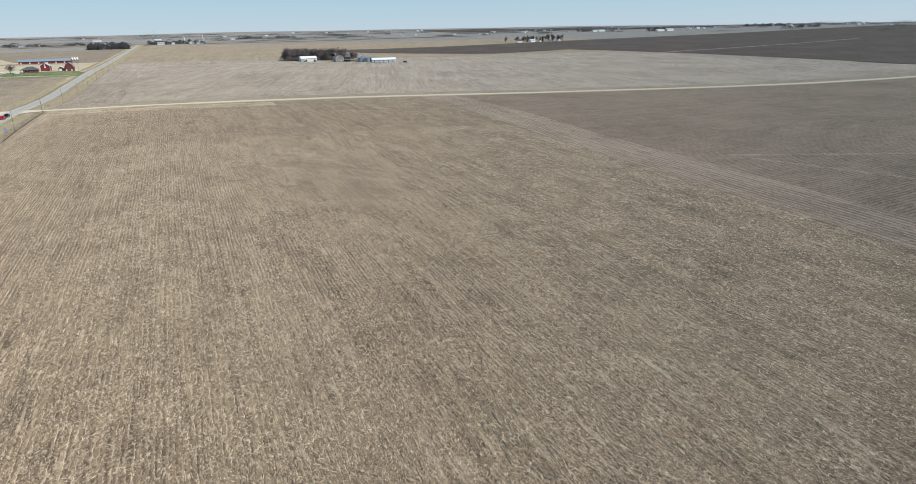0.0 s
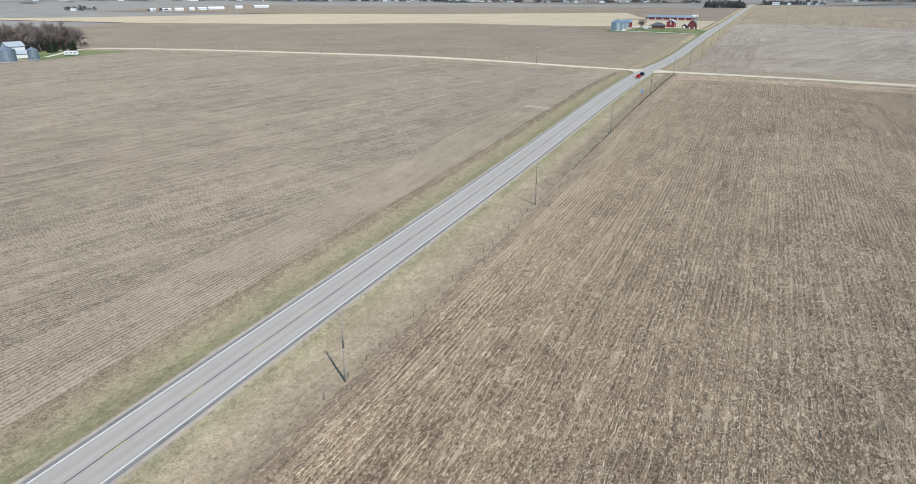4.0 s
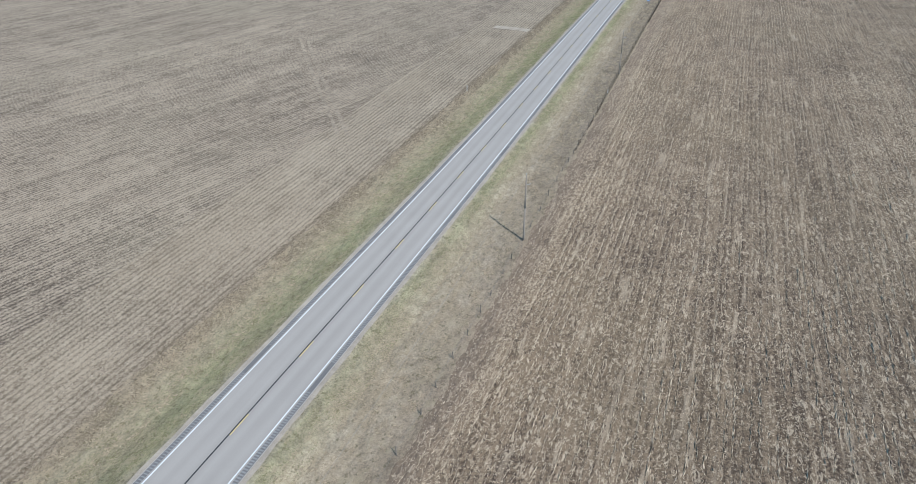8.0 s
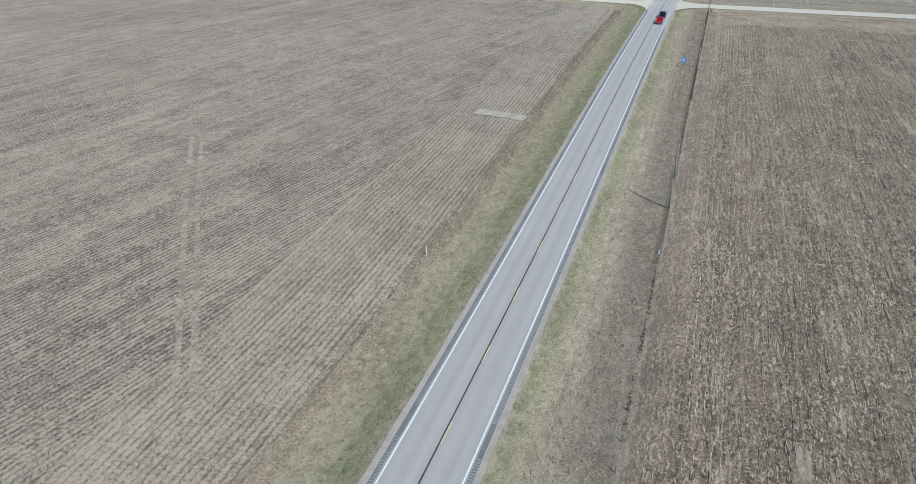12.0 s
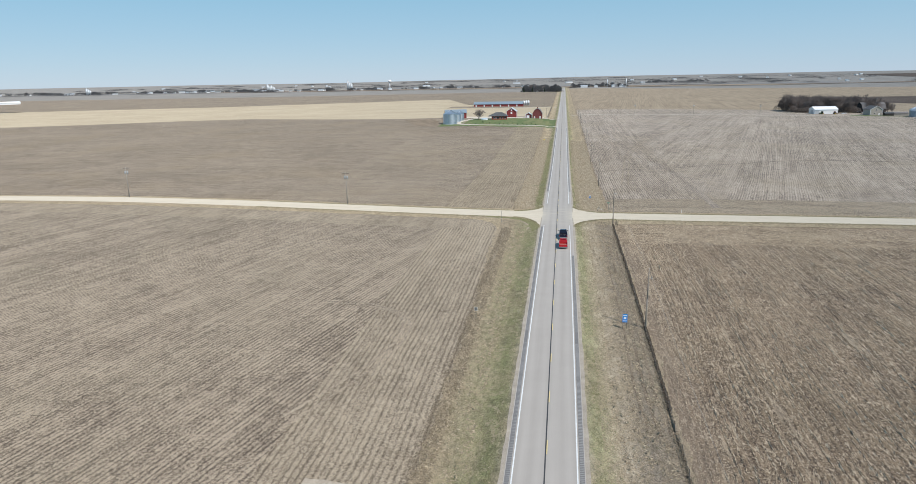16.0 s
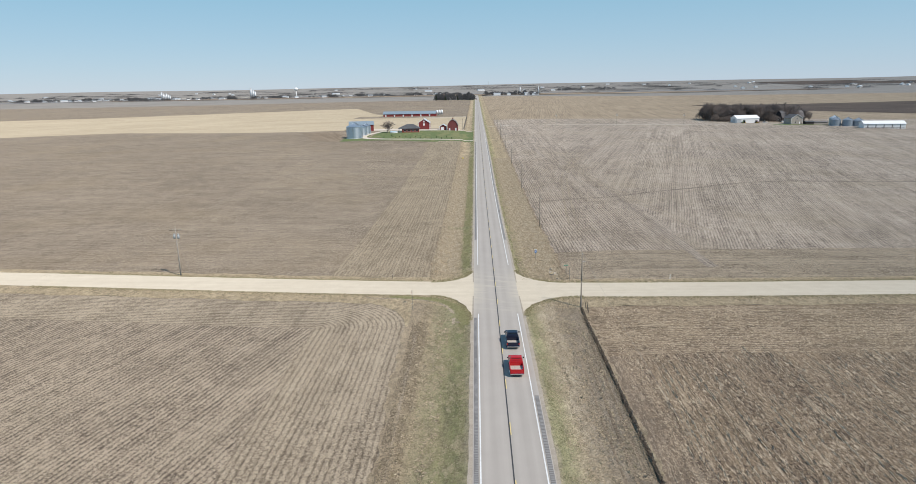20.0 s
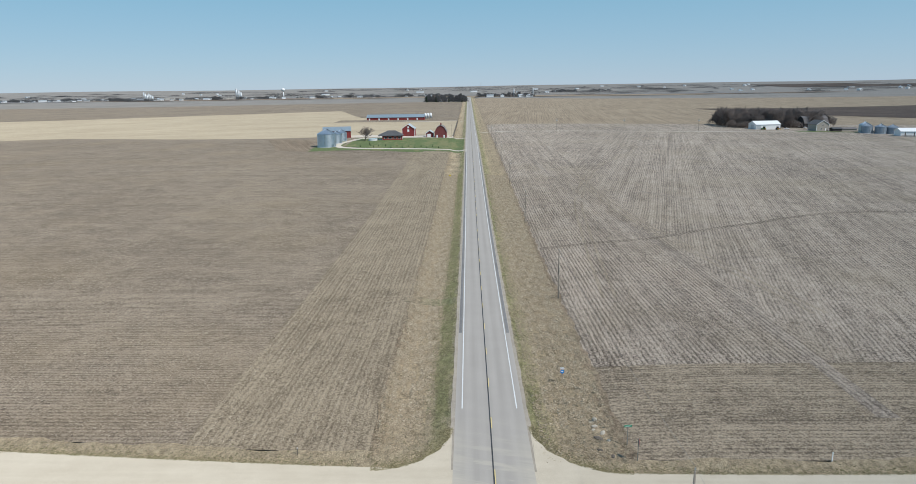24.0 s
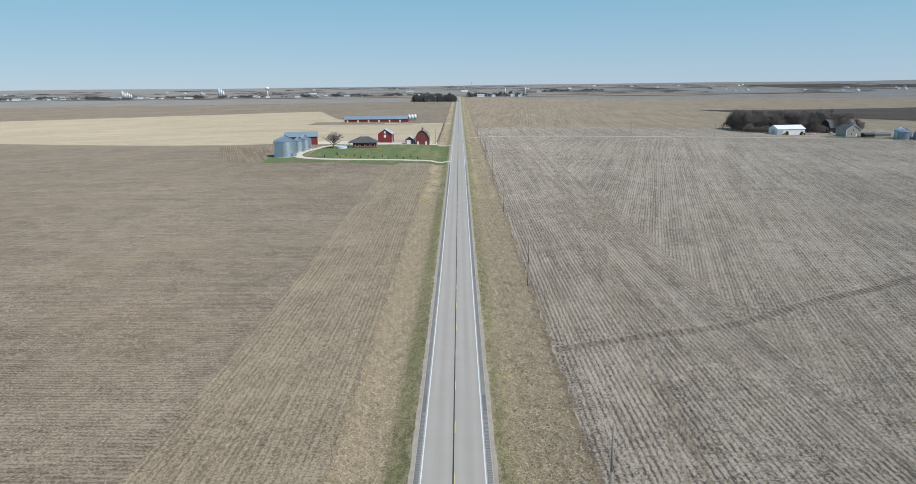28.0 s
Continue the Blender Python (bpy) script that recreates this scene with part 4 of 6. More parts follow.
marker(-13.5, -193.6, 1.3, "white marker post at the field's edge", WHITE)
marker(15.2, -182.6, 0.8, "short white marker post on the bank", WHITE)
marker(-15.4, -18.8, 1.1, "short pale post with a dark cap in the corner grass", STEEL)
marker(36.3, 0.4, 1.0, "white marker post beside the gravel road", WHITE)
marker(-21.5, 1.6, 0.8, "small dark post beside the gravel road", POST_WOOD)


def rubble(x, y, size, tall, seed, label, mat):
    """A broken lump lying in the grass."""
    r = random.Random(seed)
    o = thing("rubble_lump", x, y, r.uniform(0, 180), label, "rubble", "broken lumps at the corner")
    bm = bmesh.new()
    bmesh.ops.create_icosphere(bm, subdivisions=1, radius=size * 0.75, matrix=Matrix.Diagonal((1.0, 0.6, tall, 1)))
    for v in bm.verts:
        v.co *= 1 + r.uniform(-0.16, 0.16)
        v.co.z = max(v.co.z + size * tall * 0.3, -0.12)
    part("lump", bm, mat, o)


CONCRETE = plain_mat("broken_concrete", (0.40, 0.36, 0.30), (0.58, 0.53, 0.45), 3.0, 0.9)
for k, (x, y, sz, tall, mt) in enumerate(((12.9, 10.8, 0.45, 1.5, CONCRETE), (13.3, 7.6, 0.75, 0.5, CONCRETE), (12.7, 9.4, 0.6, 0.5, CONCRETE), (12.4, 8.6, 0.5, 0.45, CONCRETE), (12.1, 3.2, 0.5, 0.5, POST_WOOD), (13.2, 1.6, 0.55, 0.4, POST_WOOD), (13.6, 5.6, 0.45, 0.5, CONCRETE), (12.6, 6.3, 0.9, 0.25, POST_WOOD))):
    rubble(x, y, sz, tall, 70 + k, "pale broken concrete lump in the brown grass" if mt is CONCRETE else "dark rotten log in the brown grass", mt)


def fence():
    """The old fence along the bank: short grey posts and two sagging wires."""
    f = thing("fence", 15.2, -120, 0, "old wire fence with short grey wooden posts on the bank", "fence", z=0)
    rng = random.Random(5)
    y, posts, first = -330.0, [], None
    while y < -20:
        z = float(zg(15.15, y))
        lx, ly = rng.uniform(-0.14, 0.10), rng.uniform(-0.1, 0.1)
        h = rng.uniform(0.75, 1.2)
        bm = bmesh.new()
        tube(bm, (0, y + 120, z - 0.3), (lx, y + 120 + ly, z + h), 0.06, 0.05, 6)
        posts.append((lx, y + 120 + ly, z + h))
        part("post", bm, POST_WOOD, f)
        y += rng.uniform(3.6, 5.4)
    for drop in (0.12, 0.42):
        bm = bmesh.new()
        for a, b in zip(posts, posts[1:]):
            tube(bm, (a[0], a[1], a[2] - drop), (b[0], b[1], b[2] - drop), 0.006, 0.006, 3, False)
        part("wire", bm, STEEL, f)


fence()

# ---- loose straw, stalks and grass ----
rng = np.random.default_rng(11)


def strewn(name, label, mat, seed, pts, **kw):
    scatter(name, pts[0], pts[1], mat, seed=seed, label=label, **kw)


cx, cy = tufted(rng, 450000, 19.0, 155, -420, -18, 0.76, 0, 0.05, 0.22, 0.45, 1.4, 3.0)
ok = rng.random(len(cx)) < np.interp(cy, [-420, -250, -120, -18], [1.0, 1.0, 0.5, 0.35])
strewn("corn_residue", "pale corn straw strewn over the stubble", STRAW, 1, (cx[ok], cy[ok]), length=0.27, width=0.045, lift=0.025, spread=6.3)
strewn("far_corn_residue", "pale corn straw over the far stubble", STRAW, 13, tufted(rng, 110000, 60, 238, -420, -150, 0.76, 0, 0.05, 0.18, 0.5, 1.0, 3.0), length=0.6, width=0.09, lift=0.03, spread=2.4)
strewn("corn_edge_residue", "thin straw on the bare strip beside the bank", STRAW, 14, tufted(rng, 16000, 15.7, 19.5, -420, -20, None, 0, 0.2, 0.1, 0.45, 0.8, 2.0), length=0.24, width=0.04, lift=0.02, spread=6.3)
strewn("corn_stalk_rows", "cut corn stalks standing in rows", STRAW, 2, tufted(rng, 52000, 16.6, 140, -420, -38, 0.76, 0, 0.11, 0.05, 0.6, 1.2, 1.6), length=0.50, width=0.045, lift=0.04, spread=0.7)
# Clods, with some dark pieces that paint the shaded gaps between rows.
strewn("corn_clods_shade", "dark clods, and dark pieces painted for shaded gaps between the rows", CLOD_SHADE, 3, tufted(rng, 26000, 16.6, 150, -420, -20, 0.76, 0, 0.09, 0.12, 0.6, 1.3, 3.0), length=0.2, width=0.05, lift=0.02, spread=3.0)


def long_rows(n, x0, x1, y0, y1, seed):
    """Broken lines of bent stalks: runs of pieces one after another along a row."""
    r = np.random.default_rng(seed)
    X, Yv = [], []
    for _ in range(n):
        x = round((x0 + (x1 - x0) * r.random() ** 1.2) / 0.76) * 0.76
        y = r.uniform(y0, y1)
        k = r.integers(2, 13)
        yy = y + np.arange(k) * r.uniform(0.55, 0.9)
        X.append(x + 0.02 * (yy - y) + r.normal(0, 0.05, k))
        Yv.append(yy)
    return np.concatenate(X), np.concatenate(Yv)


LX, LY = long_rows(7500, 20, 170, -400, -40, 8)
for x_line, y_a, y_b in ((26.6, -78, -38), (28.8, -82, -39), (31.9, -84, -44), (22.0, -70, -46)):
    run = np.arange(y_a, y_b, 0.55) + rng.normal(0, 0.06, len(np.arange(y_a, y_b, 0.55)))
    run = run[rng.random(len(run)) < 0.85]
    LX, LY = np.concatenate([LX, x_line + 0.03 * np.sin(run * 0.3) + rng.normal(0, 0.04, len(run))]), np.concatenate([LY, run])
strewn("bent_stalks", "bright broken lines of bent corn stalks", STRAW, 9, (LX, LY), length=0.7, width=0.075, lift=0.06, spread=0.5)
# Dark pieces beside the stalk runs carry the clumps' shadow as colour.
strewn("stalk_run_shade", "dark pieces painted for the shade beside the bent stalks", CLOD_SHADE, 10, (LX[::2] + 0.16, LY[::2] + 0.3), length=0.40, width=0.10, lift=0.01, spread=0.3)
strewn("soy_residue", "pale bean straw lying in rows", STALK, 4, tufted(rng, 120000, -100, -16, -340, -32, 0.742, 0.255, 0.05, 0.13, 0.5, 1.0, 2.0), length=0.27, width=0.045, lift=0.02, spread=4.5)
strewn("soy_edge_residue", "pale bean straw in rows beside the road", STALK, 5, tufted(rng, 40000, -31, -16, -350, -30, 0.95, 0.0, 0.05, 0.13, 0.45, 1.0, 2.0), length=0.27, width=0.045, lift=0.02, spread=3.5)
strewn("field_residue", "light straw in rows on the grey field", STALK, 6, tufted(rng, 45000, 16.6, 51, 27, 230, 0.80, 0.0, 0.05, 0.16, 0.5, 1.1, 2.0), length=0.32, width=0.05, lift=0.025, spread=2.5)
strewn("slant_residue", "light straw in slanting rows on the grey field", STALK, 11, tufted(rng, 70000, 51, 140, 27, 230, 0.835, 0.30, 0.05, 0.16, 0.5, 1.1, 2.0), length=0.32, width=0.05, lift=0.025, spread=2.5)
strewn("field_clods", "dark clods in the furrows of the grey field", CLOD_SHADE, 12, tufted(rng, 30000, 16.6, 51, 27, 230, 0.80, 0.0, 0.05, 0.10, 0.5, 1.1, 2.0), length=0.42, width=0.10, lift=0.03, spread=1.0)
xs, ys = tufted(rng, 50000, 2, 230, -100, -36, None, 0.0, 0.05, 0.14, 0.5, 1.0, 2.0)
strewn("cross_residue", "light straw on the tilled field", STALK, 7, (ys, np.round(xs / 0.8) * 0.8 + rng.normal(0, 0.16, len(xs))), length=0.34, width=0.05, lift=0.025, along=1.57, spread=2.2)
ys, xs = tufted(rng, 26000, 2.0, 26.5, 17, 140, 0.80, 0.0, 0.05, 0.16, 0.5, 1.0, 2.0)
strewn("end_residue", "light straw in rows along the gravel road", STALK, 15, (xs, ys), length=0.32, width=0.045, lift=0.02, along=1.57, spread=2.5)
ys, xs = tufted(rng, 30000, -38, -17.5, 18, 140, 0.76, 0.0, 0.05, 0.16, 0.5, 1.0, 2.0)
strewn("corn_end_residue", "pale corn straw in rows along the gravel road", STRAW, 16, (xs, ys), length=0.30, width=0.045, lift=0.025, along=1.57, spread=2.5)
strewn("headland_residue", "light straw in rows at the field's edge", STALK, 8, tufted(rng, 20000, -35, -16, 4, 230, 1.15, 0.0, 0.05, 0.13, 0.45, 1.0, 2.0), length=0.34, width=0.05, lift=0.025, spread=1.8)


PALE_TUFT = piece_mat("pale_tufts", (0.33, 0.272, 0.192), (0.56, 0.478, 0.36))


def verge_blades(name, label, mat, seed, n, x0, x1, y0, y1, keep, length, lift, width=0.04):
    xs, ys = tufted(rng, n, x0, x1, y0, y1, None, 0, 0.16, 0.1, keep, 1.0, 1.7)
    strewn(name, label, mat, seed, (xs, ys), length=length, width=width, lift=lift, spread=6.3, rise=0.35)


verge_blades("dry_grass", "dry flattened grass in the ditch", BLADE_DRY, 21, 60000, 6.5, 11.2, -420, -14, 0.45, 0.30, 0.03)
verge_blades("green_grass", "green shoots beside the road", BLADE_GREEN, 22, 30000, 5.3, 8.4, -420, -16, 0.40, 0.20, 0.03)
verge_blades("dry_grass_west", "dry grass in the ditch", BLADE_DRY, 23, 26000, -13.9, -5.6, -420, -14, 0.55, 0.24, 0.025)
verge_blades("green_grass_west", "green grass in the ditch", BLADE_GREEN, 24, 60000, -11.5, -5.3, -420, -14, 0.45, 0.20, 0.025)
verge_blades("dry_grass_north", "tall dry grass in the ditch", BLADE_DRY, 25, 50000, 5.6, 15.2, 0, 240, 0.40, 0.32, 0.06, 0.04)
verge_blades("dry_grass_north_west", "tall dry grass in the ditch", BLADE_DRY, 26, 46000, -13.8, -7.4, 3, 240, 0.40, 0.32, 0.06, 0.04)
verge_blades("green_grass_north", "green grass strip beside the road", BLADE_GREEN, 27, 16000, -8.2, -5.3, 12, 240, 0.40, 0.24, 0.04)
for nm, x0, x1, sd in (("pale_tufts", 7.2, 15.0, 41), ("pale_tufts_west", -13.7, -7.8, 42)):
    px, py = tufted(rng, 30000, x0, x1, 8, 240, None, 0, 0.35, 0.1, 0.55, 1.0, 0.5)
    strewn(nm, "pale matted tufts of dry grass in the ditch", PALE_TUFT, sd, (px, py), length=0.32, width=0.045, lift=0.08, spread=6.3, rise=0.6)
for nm, x0, x1, sd in (("matted_grass", 8.0, 14.4, 43), ("matted_grass_west", -13.4, -8.5, 44)):
    px, py = tufted(rng, 14000, x0, x1, -420, -22, None, 0, 0.35, 0.1, 0.55, 1.0, 0.35)
    strewn(nm, "matted dry grass in the ditch", BLADE_DRY, sd, (px, py), length=0.40, width=0.055, lift=0.08, spread=6.3, rise=0.5)
verge_blades("weed_ditch", "brown mown weeds in the ditch", WEED, 30, 26000, 10.4, 15.0, -235, -14, 0.45, 0.24, 0.03, 0.035)
verge_blades("weed_edge", "brown weeds along the field's edge", WEED, 28, 22000, -14.6, -12.0, -420, -25, 0.4, 0.26, 0.10, 0.05)
# Near-black blades paint the bank step's shadow line, thinner to the south.
verge_blades("bank_shade", "dark weed blades coloured for the shade along the bank", CLOD_SHADE, 31, 5200, 15.15, 15.45, -118, -17, 0.5, 0.28, 0.14, 0.06)
verge_blades("bank_shade_south", "thin dark weed blades coloured for shade along the bank", CLOD_SHADE, 32, 1100, 15.05, 15.4, -215, -112, 0.75, 0.26, 0.10, 0.05)
verge_blades("weed_bank", "brown weeds along the fence", WEED, 29, 8000, 14.7, 15.4, -185, -20, 0.5, 0.24, 0.12, 0.05)

# wheel tracks and bare marks in the fields
TRACK = field_mat("wheel_track", (0.175, 0.143, 0.108), (0.43, 0.36, 0.274), 0.3, 0.5, 0.1, 1.0)
DAMP = field_mat("damp_soil", (0.086, 0.068, 0.053), (0.32, 0.267, 0.213), 0.0, 1.15, 1.3)
for off in (0.0, 2.3):
    ribbon("wheel_track", [(-71.5 + off, -170), (-55.7 + off, -190.2), (-42.6 + off, -206.3), (-27.4 + off * 0.9, -225)], 0.75, TRACK, 0.07, label="pale wheel track in the stubble")
    ribbon("wheel_track", [(-42, -88.5 + off * 0.5), (-33, -89 + off * 0.5), (-26 + off * 0.4, -93), (-24 + off * 0.5, -101), (-26 + off * 0.5, -112), (-34 + off, -130)], 0.5, TRACK, 0.07, label="curved wheel track in the stubble")
BARE = field_mat("bare_pale_soil", (0.31, 0.267, 0.212), (0.45, 0.392, 0.318), 0.3, 0.5, 0.1, 0.8)
RUT = field_mat("rut_soil", (0.12, 0.093, 0.068), (0.33, 0.265, 0.19), 0.0, 0.5, 0.2)
for x0, w in ((11.7, 0.35), (12.9, 0.45), (14.1, 0.4)):
    ribbon("wheel_rut", [(x0 + 0.5, -124), (x0 - 0.15, -112), (x0 + 0.1, -86), (x0 - 0.1, -58), (x0 + 0.3, -30)], w, RUT, 0.05, label="dark wheel rut in the ditch grass")
ribbon("bare_mark", [(-25.2, -139.8), (-20, -140.2), (-14.6, -141)], 3.0, BARE, 0.10, label="pale bare patch at the field entrance")
ribbon("pale_swath", [(288.8, -247.6), (330, -260), (368, -271), (420, -287)], 3.5, GREYHEAD, 0.05, label="pale strip across the grey tilled field")
ribbon("pale_swath", [(292, -256), (303, -276), (318, -303), (338, -340)], 3.0, GREYHEAD, 0.05, label="pale strip across the grey tilled field")
ribbon("pale_swath", [(827, 494), (968, 521), (1133, 552), (1355, 610), (1638, 698)], 7.0, SWATH, 0.5, label="pale lane across the dark tilled field")
ribbon("pale_swath", [(31, 330), (35, 230), (41, 156), (48, 110), (49, 80), (49.2, 58), (48.5, 10)], 2.6, SWATH, 0.03, label="pale swath of straw along the rows")
ribbon("pale_swath", [(64, 190), (76, 176), (86, 173), (96, 176)], 3.0, SWATH, 0.03, label="pale bare patch in the grey field")
ribbon("damp_track", [(16, 103.5), (22.7, 105), (35, 108.5), (50, 113.5), (69, 125), (87, 134), (102, 143), (125, 152), (163, 153.5), (197, 156), (240, 160)], 2.2, DAMP, 0.035, label="darker damp streak across the rows")
for off in (0.0, 2.4):
    ribbon("wheel_track", [(24 + off, 60), (30 + off, 120), (38 + off, 180), (60 + off, 260), (95 + off, 330)], 0.7, TRACK, 0.03, label="pale wheel track")
    ribbon("wheel_track", [(60 + off, 50), (52 + off, 110), (46 + off, 170), (45 + off, 260)], 0.7, TRACK, 0.03, label="pale wheel track")
ribbon("field_entrance", [(-15, 59), (-9, 58.5), (-5, 58)], 4.0, VERGE_L, 0.12, label="grassy field entrance over the ditch")

# ---- pickups ----
RED = plain_mat("red_car_paint", (0.42, 0.008, 0.012), (0.47, 0.012, 0.018), 0.5, 0.22, 0, 0, spec=0.5)
NAVY = plain_mat("dark_blue_car_paint", (0.008, 0.010, 0.026), (0.010, 0.013, 0.032), 0.5, 0.18, 0, 0, spec=0.5)
CHROME = plain_mat("chrome", (0.6, 0.6, 0.6), (0.7, 0.7, 0.7), 2.0, 0.18, 1.0, 0)
LAMP_RED = plain_mat("tail_lamp", (0.35, 0.01, 0.01), (0.4, 0.02, 0.02), 2.0, 0.2, 0, 0)
LAMP_CLEAR = plain_mat("head_lamp", (0.7, 0.7, 0.68), (0.75, 0.75, 0.73), 2.0, 0.15, 0, 0)
GLASS = plain_mat("dark_window_glass", (0.012, 0.014, 0.016), (0.02, 0.022, 0.025), 1.0, 0.06, 0, 0, spec=0.6)
LINER = plain_mat("bed_liner", (0.35, 0.30, 0.26), (0.50, 0.45, 0.40), 3.0, 0.8)


def pickup(x, y, paint, label, crew, bed_mat):
    L, W = (5.9, 1.98) if crew else (5.5, 1.96)
    p = thing("pickup_truck", x, y, 0, label, "pickup truck", z=float(land(x, y)) + 0.065)
    w = W / 2
    cab_back = -0.75 if crew else -0.25
    cab_front = 1.15
    hood = 2.62 if crew else 2.55
    tail = -L / 2 + 0.12
    arch = lambda yc: [(yc - 0.50, 0.42), (yc - 0.42, 0.68), (yc - 0.2, 0.86), (yc + 0.2, 0.86), (yc + 0.42, 0.68), (yc + 0.50, 0.42)]
    fa, ra = 1.72, -1.72 if not crew else -1.85
    prof = [(cab_back, 0.42)] + arch(fa) + [(hood + 0.05, 0.45), (hood + 0.12, 0.75), (hood + 0.05, 1.02), (hood - 0.2, 1.10), (cab_front, 1.17), (cab_back, 1.17)]
    bm = loft(bmesh.new(), prof, -w, w, "x")
    bmesh.ops.bevel(bm, geom=[e for e in bm.edges if abs(abs(e.verts[0].co.x) - w) < 1e-4 and abs(abs(e.verts[1].co.x) - w) < 1e-4 and min(e.verts[0].co.z, e.verts[1].co.z) > 0.9], offset=0.07, segments=3, affect="EDGES")
    part("body", bm, paint, p, smooth=False)
    bm = bmesh.new()
    rows = [(1.15, w - 0.04, cab_back + 0.02, cab_front + 0.10), (1.52, w - 0.14, cab_back + 0.10, cab_front - 0.30), (1.80, w - 0.24, cab_back + 0.20, cab_front - 0.62), (1.84, w - 0.32, cab_back + 0.30, cab_front - 0.72)]
    rings = [[bm.verts.new(v) for v in ((-ww, a, z), (ww, a, z), (ww, b, z), (-ww, b, z))] for z, ww, a, b in rows]
    for r0, r1 in zip(rings, rings[1:]):
        for i in range(4):
            bm.faces.new((r0[i], r0[(i + 1) % 4], r1[(i + 1) % 4], r1[i]))
    bm.faces.new(rings[-1])
    part("cab", bm, paint, p)

    def pane(name, pts):
        bm = bmesh.new()
        c = [bm.verts.new(v) for v in pts]
        bm.faces.new(c)
        bmesh.ops.solidify(bm, geom=bm.faces[:], thickness=0.012)
        part(name, bm, GLASS, p, "dark glass")
    f0, f1 = cab_front - 0.02, cab_front - 0.62
    pane("windshield", [(-w + 0.16, f0 + 0.02, 1.24), (w - 0.16, f0 + 0.02, 1.24), (w - 0.28, f1 + 0.06, 1.78), (-w + 0.28, f1 + 0.06, 1.78)])
    pane("rear_window", [(-w + 0.24, cab_back + 0.05, 1.30), (w - 0.24, cab_back + 0.05, 1.30), (w - 0.34, cab_back + 0.17, 1.74), (-w + 0.34, cab_back + 0.17, 1.74)])
    cuts = [(cab_back + 0.22, (cab_back + cab_front) / 2 - 0.1), ((cab_back + cab_front) / 2, cab_front - 0.28)] if crew else [(cab_back + 0.22, cab_front - 0.28)]
    for s in (-1, 1):
        for a, b in cuts:
            pane("side_window", [(s * (w - 0.062), a, 1.24), (s * (w - 0.062), b, 1.24), (s * (w - 0.21), b - 0.22, 1.72), (s * (w - 0.21), a + 0.05, 1.72)])
        bm = loft(bmesh.new(), [(tail, 0.45)] + arch(ra) + [(cab_back - 0.04, 0.45), (cab_back - 0.04, 1.16), (tail, 1.14)], s * (w - 0.10), s * w, "x")
        part("bed_side", bm, paint, p)
        bm = bmesh.new()
        box(bm, s * (w + 0.02), s * (w + 0.24), cab_front - 0.12, cab_front - 0.03, 1.20, 1.40, 0.02) if s > 0 else box(bm, -w - 0.24, -w - 0.02, cab_front - 0.12, cab_front - 0.03, 1.20, 1.40, 0.02)
        part("mirror", bm, BLACK, p)
        for k in range(2 if crew else 1):
            yy = cuts[k][0] + 0.1
            part("door_handle", boxed(min(s * w, s * (w + 0.03)), max(s * w, s * (w + 0.03)), yy, yy + 0.16, 1.02, 1.06), CHROME, p)
        part("tail_lamp", boxed(min(s * (w - 0.16), s * (w - 0.02)), max(s * (w - 0.16), s * (w - 0.02)), tail - 0.03, tail + 0.02, 0.72, 1.05, bevel=0.01), LAMP_RED, p)
        part("head_lamp", boxed(min(s * (w - 0.42), s * (w - 0.08)), max(s * (w - 0.42), s * (w - 0.08)), hood + 0.04, hood + 0.13, 0.78, 0.96, bevel=0.02), LAMP_CLEAR, p)
        for yy in (fa, ra):
            bm = bmesh.new()
            tube(bm, (s * (w - 0.24), yy, 0.38), (s * (w + 0.01), yy, 0.38), 0.38, 0.38, 20)
            wh = part("wheel", bm, BLACK, p, "black tyre on a bright rim")
            bm = bmesh.new()
            tube(bm, (s * (w + 0.0), yy, 0.38), (s * (w + 0.03), yy, 0.38), 0.24, 0.20, 16)
            for a in range(5):
                an = a * 2 * math.pi / 5
                tube(bm, (s * (w + 0.035), yy, 0.38), (s * (w + 0.035), yy + 0.19 * math.cos(an), 0.38 + 0.19 * math.sin(an)), 0.035, 0.025, 5)
            part("rim", bm, CHROME, wh, "bright metal rim")
    part("bed_floor", boxed(-w + 0.10, w - 0.10, tail + 0.06, cab_back - 0.04, 0.62, 0.68), bed_mat, p, "worn bed floor")
    part("bed_front", boxed(-w + 0.10, w - 0.10, cab_back - 0.10, cab_back - 0.03, 0.68, 1.15), paint, p)
    part("tailgate", boxed(-w + 0.10, w - 0.10, tail - 0.02, tail + 0.06, 0.55, 1.13, bevel=0.02), paint, p)
    part("rear_bumper", boxed(-w + 0.04, w - 0.04, tail - 0.22, tail - 0.04, 0.42, 0.60, bevel=0.04), CHROME, p, "bright rear bumper")
    part("front_bumper", boxed(-w + 0.02, w - 0.02, hood + 0.05, hood + 0.25, 0.42, 0.64, bevel=0.05), CHROME if crew else BLACK, p)
    part("grille", boxed(-0.5, 0.5, hood + 0.08, hood + 0.145, 0.72, 0.98, bevel=0.02), BLACK, p)
    part("underbody", boxed(-w + 0.28, w - 0.28, tail, hood - 0.1, 0.30, 0.60), BLACK, p)
    if crew:
        for s in (-1, 1):
            bm = bmesh.new()
            tube(bm, (s * (w + 0.06), cab_back, 0.42), (s * (w + 0.06), cab_front, 0.42), 0.045, 0.045, 8)
